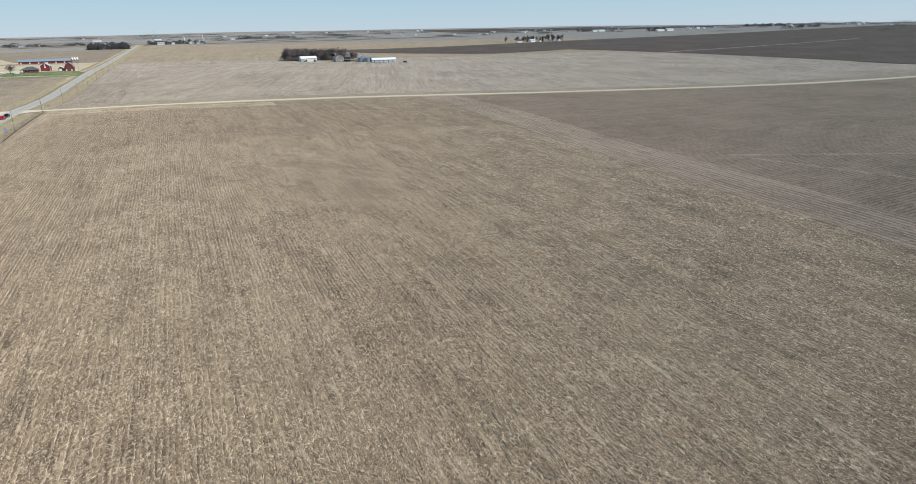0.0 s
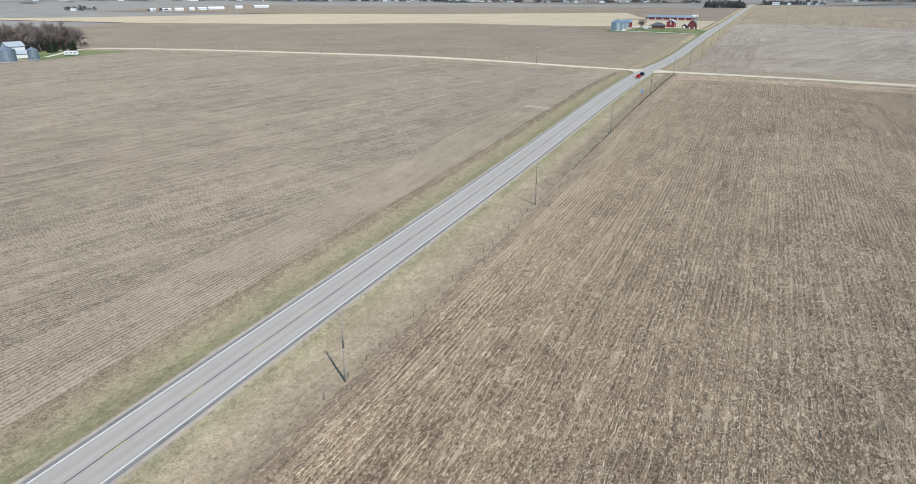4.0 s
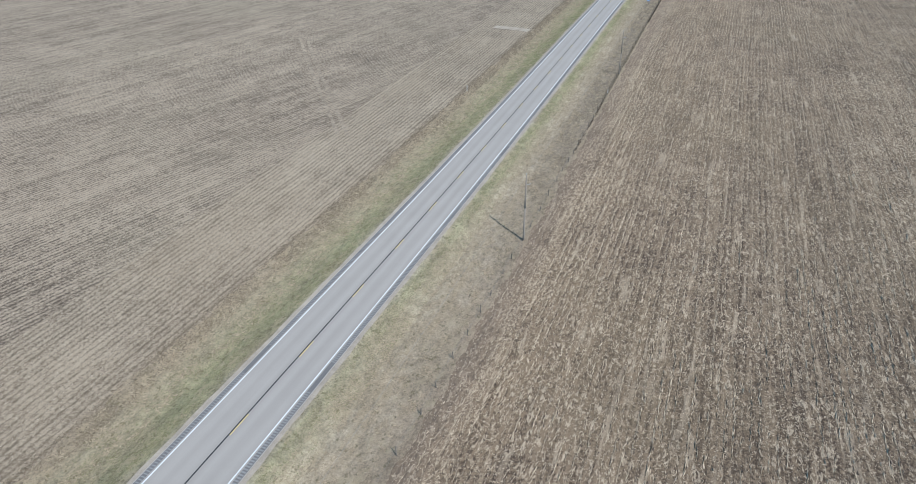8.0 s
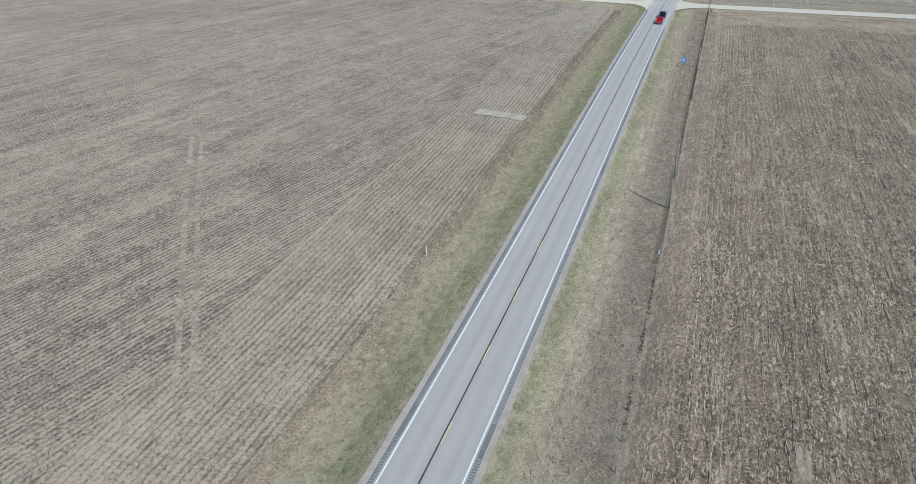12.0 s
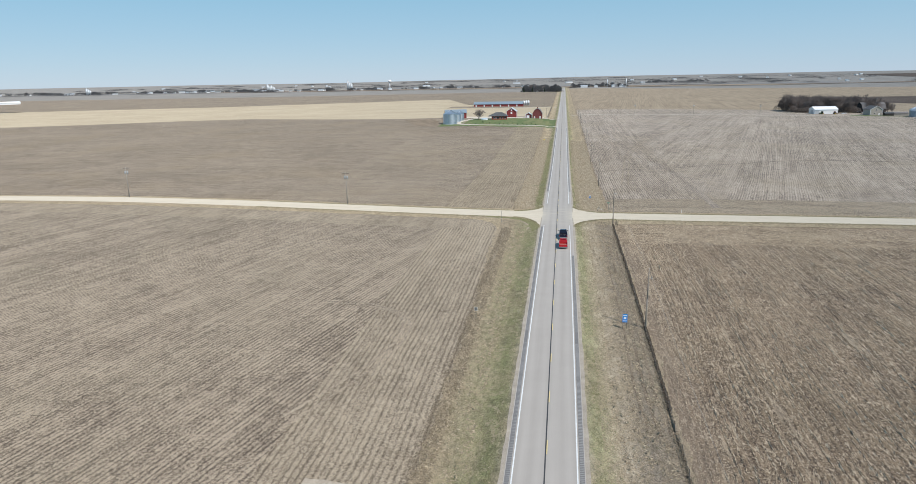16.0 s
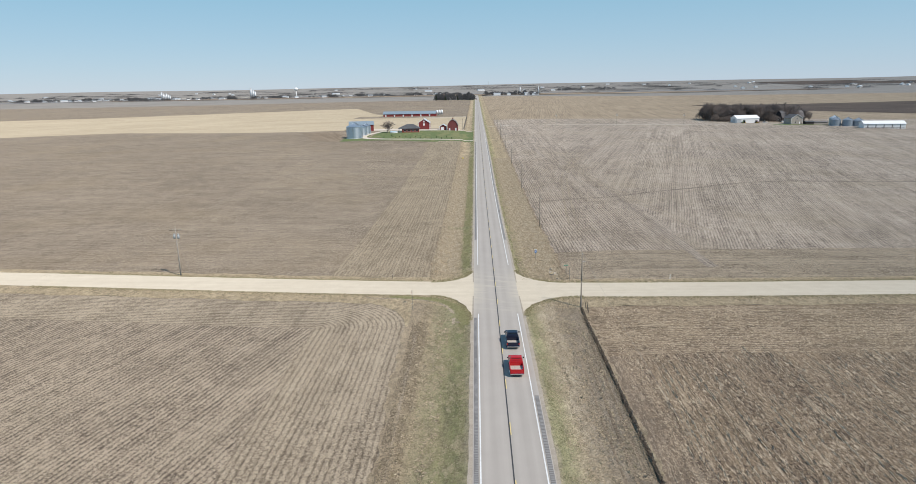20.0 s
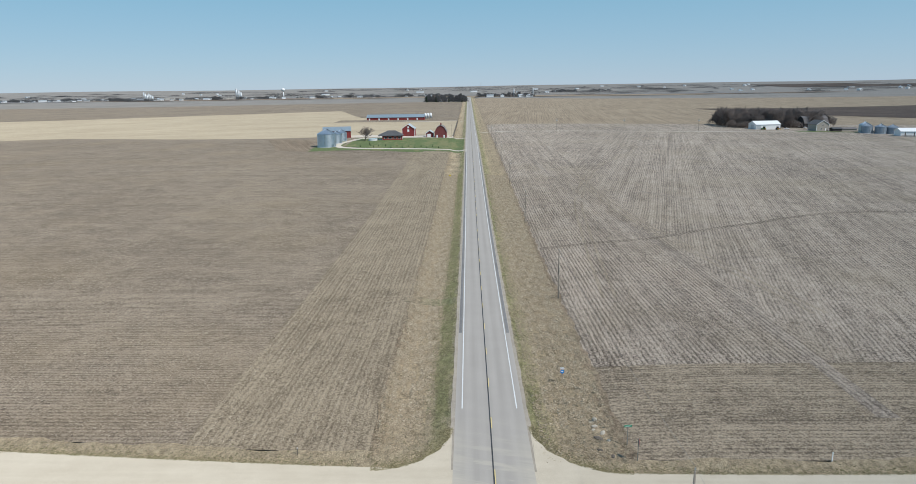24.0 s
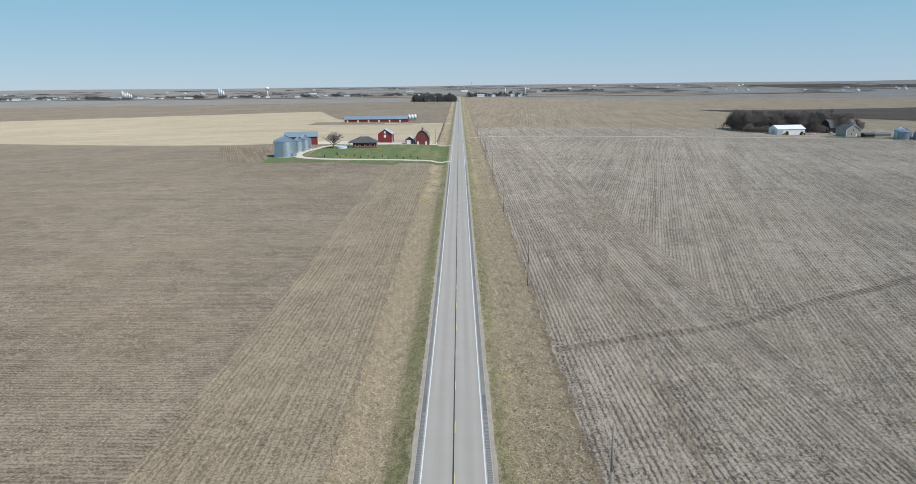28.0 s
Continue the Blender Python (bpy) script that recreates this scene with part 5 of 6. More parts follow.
            part("running_board", bm, CHROME, p)
    return p


pickup(1.75, -44.0, RED, "red single-cab pickup with an open bed", False, LINER)
pickup(1.75, -34.2, NAVY, "dark blue crew-cab pickup with bright rims", True, LINER)

# ---- farm buildings ----
BARN_RED = plain_mat("barn_red_boards", (0.215, 0.036, 0.037), (0.28, 0.056, 0.052), 1.5, 0.75, 0, 0.2, (3, 3, 0.2))
BRICK = plain_mat("red_brick", (0.24, 0.055, 0.045), (0.32, 0.085, 0.065), 6.0, 0.85)
OLD_RED = plain_mat("faded_red_boards", (0.18, 0.05, 0.05), (0.25, 0.082, 0.076), 2.0, 0.85, 0, 0.3, (3, 3, 0.2))
BLUE_ROOF = plain_mat("blue_grey_metal_roof", (0.24, 0.30, 0.345), (0.31, 0.37, 0.41), 0.5, 0.45, 0.2)
PALE_ROOF = plain_mat("pale_metal_roof", (0.50, 0.53, 0.55), (0.62, 0.64, 0.65), 0.5, 0.45, 0.3)
GREY_ROOF = plain_mat("grey_shingles", (0.085, 0.088, 0.092), (0.15, 0.15, 0.155), 3.0, 0.9, 0, 0.4)
BROWN_ROOF = plain_mat("old_grey_roof", (0.17, 0.15, 0.145), (0.28, 0.26, 0.25), 1.5, 0.9, 0, 0.4)
DARK_WOOD = plain_mat("dark_old_boards", (0.05, 0.042, 0.04), (0.10, 0.085, 0.08), 2.0, 0.9, 0, 0.3)
BEIGE = plain_mat("beige_siding", (0.31, 0.285, 0.25), (0.39, 0.36, 0.32), 1.0, 0.75)


def roof_slabs(parent, half, length, eave, rise, mat, over=0.5, thick=0.18, axis="x"):
    for s in (-1, 1):
        run = half + over
        drop = rise / half * over
        pr = [(0, eave + rise), (s * run, eave - drop), (s * run, eave - drop + thick), (0, eave + rise + thick)]
        part("roof_slope", loft(bmesh.new(), pr if s > 0 else pr[::-1], -length / 2 - over, length / 2 + over, "x" if axis == "x" else "y"), mat, parent)


def gable(name, x, y, turn, L, W, eave, rise, wall, roof, label, category="shed", doors=(), windows=(), over=0.5, trim=None):
    """Ridge along local x. doors, windows: (side, offset, width, height, sill, material)."""
    b = thing(name, x, y, turn, label, category, z=float(zg(x, y)) - 0.05)
    h = W / 2
    part("wall", loft(bmesh.new(), [(-h, -0.4), (h, -0.4), (h, eave), (0, eave + rise), (-h, eave)], -L / 2, L / 2, "x"), wall, b)
    roof_slabs(b, h, L, eave + 0.02, rise, roof, over)
    for kind, items in (("door", doors), ("window", windows)):
        for side, o, w, ht, sill, m in items:
            d = 0.06
            q = {"s": (o - w / 2, o + w / 2, -h - d, -h + 0.02), "n": (o - w / 2, o + w / 2, h - 0.02, h + d), "w": (-L / 2 - d, -L / 2 + 0.02, o - w / 2, o + w / 2), "e": (L / 2 - 0.02, L / 2 + d, o - w / 2, o + w / 2)}[side]
            pt = part(kind, boxed(*q, sill, sill + ht, bevel=0.015), m, b)
            if kind == "window":
                f = 0.12
                q2 = {"s": (o - w / 2 - f, o + w / 2 + f, -h - 0.04, -h + 0.02), "n": (o - w / 2 - f, o + w / 2 + f, h - 0.02, h + 0.04), "w": (-L / 2 - 0.04, -L / 2 + 0.02, o - w / 2 - f, o + w / 2 + f), "e": (L / 2 - 0.02, L / 2 + 0.04, o - w / 2 - f, o + w / 2 + f)}[side]
                part("frame", boxed(*q2, sill - f, sill + ht + f), WHITE, pt)
    if trim:
        for sx in (-1, 1):
            for sy in (-1, 1):
                part("corner_board", boxed(sx * L / 2 - 0.12, sx * L / 2 + 0.12, sy * h - 0.12, sy * h + 0.12, -0.2, eave), trim, b)
        for sx in (-1, 1):
            for s in (-1, 1):
                bm = bmesh.new()
                xx = sx * (L / 2 + over + 0.02)
                pr = [(0, eave + rise + 0.2), (s * (h + over), eave + 0.2 - rise / h * over), (s * (h + over), eave - 0.12 - rise / h * over), (0, eave + rise - 0.12)]
                loft(bm, pr, xx - 0.05, xx + 0.05, "x")
                part("gable_trim", bm, trim, b)
    return b


def gambrel(name, x, y, turn, L, W, eave, top, wall, roof, label, doors=()):
    b = thing(name, x, y, turn, label, "barn", z=float(zg(x, y)) - 0.05)
    h = W / 2
    kx, kz = h * 0.62, eave + (top - eave) * 0.68
    part("wall", loft(bmesh.new(), [(-h, -0.4), (h, -0.4), (h, eave), (kx, kz), (0, top), (-kx, kz), (-h, eave)], -L / 2, L / 2, "x"), wall, b)
    for s in (-1, 1):
        for (a, za), (c, zc) in (((h + 0.35, eave - 0.25), (kx, kz)), ((kx, kz), (0, top))):
            pr = [(s * a, za + 0.03), (s * c, zc + 0.03), (s * c, zc + 0.22), (s * a, za + 0.22)]
            part("roof_slope", loft(bmesh.new(), pr, -L / 2 - 0.4, L / 2 + 0.4, "x"), roof, b)
    for side, o, w, ht, sill, m in doors:
        q = {"w": (-L / 2 - 0.06, -L / 2 + 0.02, o - w / 2, o + w / 2), "e": (L / 2 - 0.02, L / 2 + 0.06, o - w / 2, o + w / 2), "s": (o - w / 2, o + w / 2, -h - 0.06, -h + 0.02)}[side]
        part("door", boxed(*q, sill, sill + ht), m, b)
    bm = bmesh.new()
    box(bm, -0.5, 0.5, -0.5, 0.5, top, top + 0.9, 0.05)
    bmesh.ops.create_cone(bm, cap_ends=True, segments=4, radius1=0.85, radius2=0.05, depth=0.7, matrix=Matrix.Translation((0, 0, top + 1.25)) @ Matrix.Rotation(math.pi / 4, 4, "Z"))
    part("cupola", bm, wall, b)
    return b


def bin_(x, y, r, h, label, group="", skin=GALV):
    b = thing("grain_bin", x, y, 0, label, "grain bin", group, z=float(zg(x, y)))
    bm = bmesh.new()
    n, k = 56, 2 * int(h / 0.3)
    prev = None
    for i in range(k + 1):
        rr = r + (0.018 if i % 2 else -0.014)
        ring = [bm.verts.new((rr * math.cos(2 * math.pi * j / n), rr * math.sin(2 * math.pi * j / n), 0.25 + h * i / k)) for j in range(n)]
        if prev:
            for j in range(n):
                bm.faces.new((prev[j], prev[(j + 1) % n], ring[(j + 1) % n], ring[j]))
        prev = ring
    part("wall", bm, skin, b, "corrugated steel wall")
    bm = bmesh.new()
    top = h + 0.25 + r * 0.52
    for j in range(n):
        a0, a1 = 2 * math.pi * j / n, 2 * math.pi * (j + 1) / n
        z = h + 0.22
        v = [bm.verts.new(q) for q in (((r + 0.15) * math.cos(a0), (r + 0.15) * math.sin(a0), z + 0.04), ((r + 0.15) * math.cos(a1), (r + 0.15) * math.sin(a1), z), (0.4 * math.cos(a1), 0.4 * math.sin(a1), top), (0.4 * math.cos(a0), 0.4 * math.sin(a0), top + 0.04))]
        bm.faces.new(v)
    part("roof", bm, skin, b, "ribbed steel cone")
    bm = bmesh.new()
    tube(bm, (0, 0, top - 0.1), (0, 0, top + 0.35), 0.5, 0.45, 14)
    part("cap", bm, skin, b)
    bm = bmesh.new()
    tube(bm, (0, 0, -0.4), (0, 0, 0.27), r + 0.3, r + 0.25, 40)
    part("base", bm, PALE_ROOF, b, "concrete base")
    bm = bmesh.new()
    for s in (-0.2, 0.2):
        tube(bm, (s, -r - 0.12, 0.4), (s, -r - 0.12, h + 0.3), 0.03, 0.03, 5)
    for i in range(int(h / 0.6)):
        tube(bm, (-0.2, -r - 0.12, 0.7 + 0.6 * i), (0.2, -r - 0.12, 0.7 + 0.6 * i), 0.02, 0.02, 4)
    part("ladder", bm, STEEL, b)
    part("door", boxed(r * 0.75, r * 0.75 + 0.9, -r * 0.72 - 0.12, -r * 0.72 + 0.02, 0.6, 2.2), skin, b)
    return b


bin_(-95.6, 366.0, 6.1, 8.3, "large shiny corrugated steel grain bin")
bin_(-93.4, 387.0, 3.9, 6.0, "smaller steel grain bin behind the large one", "grain bins by the red farm")
bin_(-92.3, 399.0, 3.9, 5.8, "smaller steel grain bin behind the large one", "grain bins by the red farm")
gable("machine_shed", -101, 428, 12, 20, 14, 5.2, 2.6, BARN_RED, BLUE_ROOF, "red machine shed with a blue-grey metal roof", doors=(("e", -2, 4.5, 4.4, 0, WHITE), ("s", 4, 4.0, 4.2, 0, OLD_RED), ("e", 4, 1.0, 2.1, 0, WHITE)))
gable("red_barn", -48.3, 444, 90, 12, 9.4, 5.9, 3.2, BARN_RED, PALE_ROOF, "red gabled barn with white trim and doors", "barn", doors=(("w", 0, 2.6, 2.2, 0, OLD_RED),), windows=(("w", 0, 1.3, 1.6, 3.6, WHITE), ("w", 0, 0.9, 1.2, 6.3, WHITE)), trim=WHITE)
gambrel("gambrel_barn", -23.0, 431, 90, 14, 8.6, 4.4, 9.2, OLD_RED, BROWN_ROOF, "old faded red gambrel barn with a weathered roof", doors=(("w", 2.6, 1.2, 2.2, 0, WHITE), ("w", -2.6, 1.2, 2.2, 0, WHITE), ("w", 0, 2.2, 3.0, 0, OLD_RED)))
gable("small_shed", -31.2, 430, 90, 8, 5.6, 3.2, 1.8, OLD_RED, PALE_ROOF, "small red shed with a white front door", doors=(("w", 0.6, 2.6, 2.6, 0, WHITE),), trim=WHITE)


def farmhouse(x, y):
    b = thing("farmhouse", x, y, 4, "low red brick farmhouse with a dark hipped roof", "house")
    L, W, e, t = 14.0, 11.5, 3.0, 3.4
    part("wall", boxed(-L / 2, L / 2, -W / 2, W / 2, -0.4, e), BRICK, b)
    part("porch", boxed(-L / 2 - 2.8, -L / 2, -W / 2 + 1.0, W / 2 - 2, -0.3, 0.3), PALE_ROOF, b, "concrete porch")
    for sy in (-W / 2 + 1.2, 0.6):
        part("porch_post", boxed(-L / 2 - 2.6, -L / 2 - 2.4, sy, sy + 0.2, 0.3, e), WHITE, b)
    o = 0.7
    for nm, q, top in (("roof", (-L / 2 - 3.0, L / 2 + o, -W / 2 - o, W / 2 + o), t),):
        bm = bmesh.new()
        lo = [bm.verts.new(v) for v in ((q[0], q[2], e), (q[1], q[2], e), (q[1], q[3], e), (q[0], q[3], e))]
        lo2 = [bm.verts.new((v.co.x, v.co.y, e + 0.22)) for v in lo]
        r = [bm.verts.new(v) for v in ((-3.0, 0, e + top), (2.2, 0, e + top))]
        for i in range(4):
            bm.faces.new((lo[i], lo[(i + 1) % 4], lo2[(i + 1) % 4], lo2[i]))
        bm.faces.new(lo[::-1])
        bm.faces.new((lo2[0], lo2[1], r[1], r[0]))
        bm.faces.new((lo2[1], lo2[2], r[1]))
        bm.faces.new((lo2[2], lo2[3], r[0], r[1]))
        bm.faces.new((lo2[3], lo2[0], r[0]))
        part(nm, bm, GREY_ROOF, b)
    part("chimney", boxed(1.2, 2.0, 0.8, 1.6, e + 1.5, e + 3.3, bevel=0.03), BRICK, b)
    for o_, w_ in ((-4.6, 1.6), (-1.4, 2.2), (2.0, 1.4), (5.0, 1.6)):
        wd = part("window", boxed(o_ - w_ / 2, o_ + w_ / 2, -W / 2 - 0.05, -W / 2 + 0.02, 1.0, 2.3), GLASS, b)
        part("frame", boxed(o_ - w_ / 2 - 0.1, o_ + w_ / 2 + 0.1, -W / 2 - 0.03, -W / 2 + 0.02, 0.9, 2.4), WHITE, wd)
    part("garage_door", boxed(L / 2 - 0.02, L / 2 + 0.06, -1.6, 1.6, 0.1, 2.4, bevel=0.02), WHITE, b)


farmhouse(-56.4, 403)
long_doors = tuple(("s", -30 + 11.0 * k, 1.6, 2.4, 0, WHITE) for k in range(6))
gable("long_shed", -86, 700, 0, 66, 14, 3.2, 3.0, BARN_RED, BLUE_ROOF, "long low red livestock shed with a blue-grey metal roof", "livestock shed", doors=long_doors, trim=None)
for k in range(3):
    s = thing("feed_silo", -52.6 + 2.9 * k, 712 + 3.5 * k, 0, "white feed silo beside the long shed", "silo", "feed silos")
    bm = bmesh.new()
    tube(bm, (0, 0, 2.0), (0, 0, 6.2), 1.35, 1.35, 20)
    part("tank", bm, WHITE, s, smooth=True)
    bm = bmesh.new()
    tube(bm, (0, 0, 0.7), (0, 0, 2.0), 0.3, 1.35, 20)
    part("hopper", bm, WHITE, s)
    bm = bmesh.new()
    tube(bm, (0, 0, 6.2), (0, 0, 7.1), 1.4, 0.3, 20)
    part("lid", bm, WHITE, s)
    for a in range(4):
        bm = bmesh.new()
        tube(bm, (1.25 * math.cos(a * 1.57), 1.25 * math.sin(a * 1.57), -0.2), (1.25 * math.cos(a * 1.57), 1.25 * math.sin(a * 1.57), 2.2), 0.07, 0.07, 5)
        part("leg", bm, STEEL, s)

# farm to the north-east
gable("white_shed", 267, 539, 6, 23, 13, 4.6, 2.7, WHITE, WHITE, "large white metal machine shed", "machine shed", doors=(("s", -9, 4.2, 4.0, 0, PALE_ROOF), ("w", 0, 5, 4.2, 0, PALE_ROOF)))
gambrel("dark_barn", 322, 562, 8, 24, 12, 4.6, 11.0, DARK_WOOD, BROWN_ROOF, "old dark gambrel barn with a grey roof", doors=(("w", 0, 3.2, 3.4, 0, DARK_WOOD),))
gable("beige_house", 308, 524, 100, 11, 12, 5.8, 3.4, BEIGE, GREY_ROOF, "two-storey beige house with white trim", "house", doors=(("w", -3, 1.1, 2.1, 0.2, WHITE),), windows=(("w", 1.5, 1.1, 1.4, 1.2, GLASS), ("w", 0, 1.0, 1.3, 4.6, GLASS), ("s", 2.0, 1.0, 1.4, 1.2, GLASS)), trim=WHITE)
gable("low_shed", 319, 516, 5, 8, 5, 2.4, 1.0, DARK_WOOD, GREY_ROOF, "low dark shed beside the house")
gable("low_shed", 331, 520, 5, 14, 6, 2.2, 1.0, BEIGE, BROWN_ROOF, "long low beige shed with a grey roof")
for x, y, r, h in ((334, 496, 4.4, 5.6), (342.5, 491, 4.4, 5.6), (351, 489, 4.6, 5.2), (338, 506, 4.6, 6.4)):
    if y > 500:
        bin_(x, y, r, h, "pale shiny steel grain bin behind the dull ones", "grain bins by the white sheds", GALV)
    else:
        bin_(x, y, r, h, "dull blue-grey steel grain bin", "grain bins by the white sheds", DULL_STEEL)
lw = gable("long_white_shed", 359.5, 467, -12, 33, 13, 4.2, 2.2, WHITE, WHITE, "long white metal shed open along the front", "shed")
for k in range(5):
    part("bay_opening", boxed(-13.6 + 6.4 * k, -13.0 + 6.4 * k, -6.58, -6.45, 0.0, 3.4), DARK_WOOD, lw, "narrow dark opening")
pen = thing("pen_fence", 356.5, 458.0, -12, "low brown board fence before the white shed", "fence")
for k in range(12):
    part("post", boxed(-15.4 + 2.8 * k - 0.09, -15.4 + 2.8 * k + 0.09, -0.09, 0.09, -0.4, 1.5), POST_WOOD, pen)
for z in (0.3, 0.75, 1.2):
    part("rail", boxed(-15.5, 15.5, -0.14, -0.09, z, z + 0.18), POST_WOOD, pen)
wg = thing("farm_wagon", 386, 452, 20, "dark box-shaped farm wagon", "wagon")
part("box", boxed(-2.2, 2.2, -1.2, 1.2, 0.7, 2.4, bevel=0.05), DARK_WOOD, wg)
for sx in (-1.5, 1.5):
    for sy in (-1.0, 1.0):
        bm = bmesh.new()
        tube(bm, (sx, sy - 0.12, 0.42), (sx, sy + 0.12, 0.42), 0.42, 0.42, 14)
        part("wheel", bm, BLACK, wg)

# farm to the west
bin_(-401.5, -105, 5.6, 7.2, "large blue-grey steel grain bin", "", DULL_STEEL)
bin_(-393.5, -92.0, 3.3, 6.4, "small blue-grey steel grain bin", "", DULL_STEEL)
gable("white_house", -462, -62, 80, 12, 11, 6.2, 3.0, WHITE, PALE_ROOF, "white two-storey farmhouse with a pale roof", "house", windows=(("w", -2, 1.1, 1.4, 1.2, GLASS), ("w", 2, 1.1, 1.4, 4.2, GLASS)))
gable("white_garage", -421, -84, 60, 11, 8, 3.2, 1.8, WHITE, PALE_ROOF, "white gabled garage with a dark doorway", "garage", doors=(("w", 0, 3.4, 2.8, 0, DARK_WOOD),))
tr = thing("camper_trailer", -397, -62, 38, "white camper trailer parked beside the drive", "trailer")
part("body", boxed(-4.6, 4.6, -1.3, 1.3, 0.55, 3.2, bevel=0.25), WHITE, tr)
for o_ in (-2.8, 0.4, 2.8):
    part("window", boxed(o_ - 0.5, o_ + 0.5, -1.34, -1.28, 1.6, 2.3), GLASS, tr)
part("door", boxed(-1.4, -0.7, -1.34, -1.28, 0.7, 2.6), PALE_ROOF, tr)
for sx in (-0.5, 0.6):
    bm = bmesh.new()
    tube(bm, (sx, -1.25, 0.36), (sx, -1.0, 0.36), 0.36, 0.36, 14)
    part("wheel", bm, BLACK, tr)
ribbon("farm_drive", [(-470, 4), (-445, -28), (-420, -56), (-405, -76)], 4.0, DRIVE, 0.10, label="pale gravel farm drive")
sheet("lawn_west", steps(-520, -385, 15), lambda x: np.linspace(-100 - 10 * math.sin(x / 20), -22.0, 8), LAWN, 0.04, label="green farmyard grass")

# ---- trees ----
BARK = plain_mat("grey_bark", (0.13, 0.105, 0.09), (0.22, 0.185, 0.16), 5.0, 0.95)
TWIG = plain_mat("bare_twigs", (0.18, 0.147, 0.13), (0.29, 0.24, 0.215), 2.0, 0.95, 0, 0)
NEEDLE = piece_mat("dark_needles", (0.016, 0.03, 0.014), (0.04, 0.06, 0.028))
# Cool grey for far trees: distance haze is put into the colour.
WOODS = piece_mat("hazed_bare_woods", (0.085, 0.086, 0.090), (0.155, 0.155, 0.16))
BRUSH = piece_mat("bare_brush", (0.13, 0.106, 0.094), (0.25, 0.208, 0.185))


def bare_tree_meshes(seed, h, spread, counts=(6, 4, 4, 5), low=0.30, thin=0.055):
    """Trunk and crown of a leafless tree: limbs that fork down to twigs, each a tapered three-sided rod."""
    r = random.Random(seed)
    mv = {"trunk": [], "crown": []}
    mf = {"trunk": [], "crown": []}

    def rod(key, a, b, r0, r1, n):
        d = (b - a).normalized()
        s = d.cross(Vector((0.3, 0.7, 0.2))).normalized()
        t = d.cross(s)
        V, F = mv[key], mf[key]
        q = len(V)
        for p, rad in ((a, r0), (b, r1)):
            for i in range(n):
                w = 2 * math.pi * i / n
                V.append(tuple(p + (s * math.cos(w) + t * math.sin(w)) * rad))
        for i in range(n):
            F.append((q + i, q + (i + 1) % n, q + n + (i + 1) % n, q + n + i))

    def limb(a, d, length, rad, depth):
        pts, v = [a.copy()], d.normalized()
        bends = 2 if depth < 3 else 1
        for _ in range(bends):
            v = (v + Vector((r.uniform(-0.22, 0.22), r.uniform(-0.22, 0.22), r.uniform(-0.05, 0.2)))).normalized()
            pts.append(pts[-1] + v * length / bends)
        for i in range(bends):
            f0, f1 = 1 - 0.5 * i / bends, 1 - 0.5 * (i + 1) / bends
            rod("trunk" if depth < 2 else "crown", pts[i], pts[i + 1], rad * f0, rad * f1 * (0.5 if depth > 3 else 1), 6 if depth < 1 else 3)
        if depth < len(counts):
            for k in range(counts[depth]):
                t = low + (1 - low) * (k + r.random()) / counts[depth] if depth == 0 else r.uniform(0.3, 1.0)
                base = pts[0].lerp(pts[-1], t)
                side = Vector((r.gauss(0, 1), r.gauss(0, 1), r.uniform(-0.15, 0.8))).normalized()
                limb(base, v * 0.6 + side * spread, length * r.uniform(0.58, 0.78), max(rad * 0.52, thin), depth + 1)
    limb(Vector((0, 0, -0.3)), Vector((0, 0, 1)), h * 0.40, h * 0.022, 0)
    top = max(p[2] for p in mv["crown"])
    out = []
    for nm, m in (("trunk", BARK), ("crown", TWIG)):
        k = h / top
        out.append(mesh_from(nm, [(x * k, y * k, z * k) for x, y, z in mv[nm]], mf[nm], m))
    return out


VARIANTS = [bare_tree_meshes(s, 12.0, sp) for s, sp in ((3, 0.9), (8, 1.05), (15, 0.85), (21, 1.1))] + [bare_tree_meshes(33, 12.0, 1.15, (8, 5, 5, 6), 0.25, 0.045)]
GROVE = [bare_tree_meshes(s, 12.0, sp, (9, 5, 4, 4), 0.10, 0.05) for s, sp in ((41, 0.50), (46, 0.62), (52, 0.45), (57, 0.56))]


def bare_tree(x, y, size, k, label="bare grey-brown deciduous tree without leaves", group=""):
    t = new("bare_tree")
    tagged(t, label, "tree", group)
    t.matrix_world = pose(x, y, float(zg(x, y)), 0, 0, (k * 73) % 360) @ Matrix.Scale(size / 12.0, 4)
    for nm, me in zip(("trunk", "crown"), VARIANTS[4] if k == 4 else (GROVE if group else VARIANTS)[k % 4]):
        o = new(nm, me)
        o.parent = t
    return t


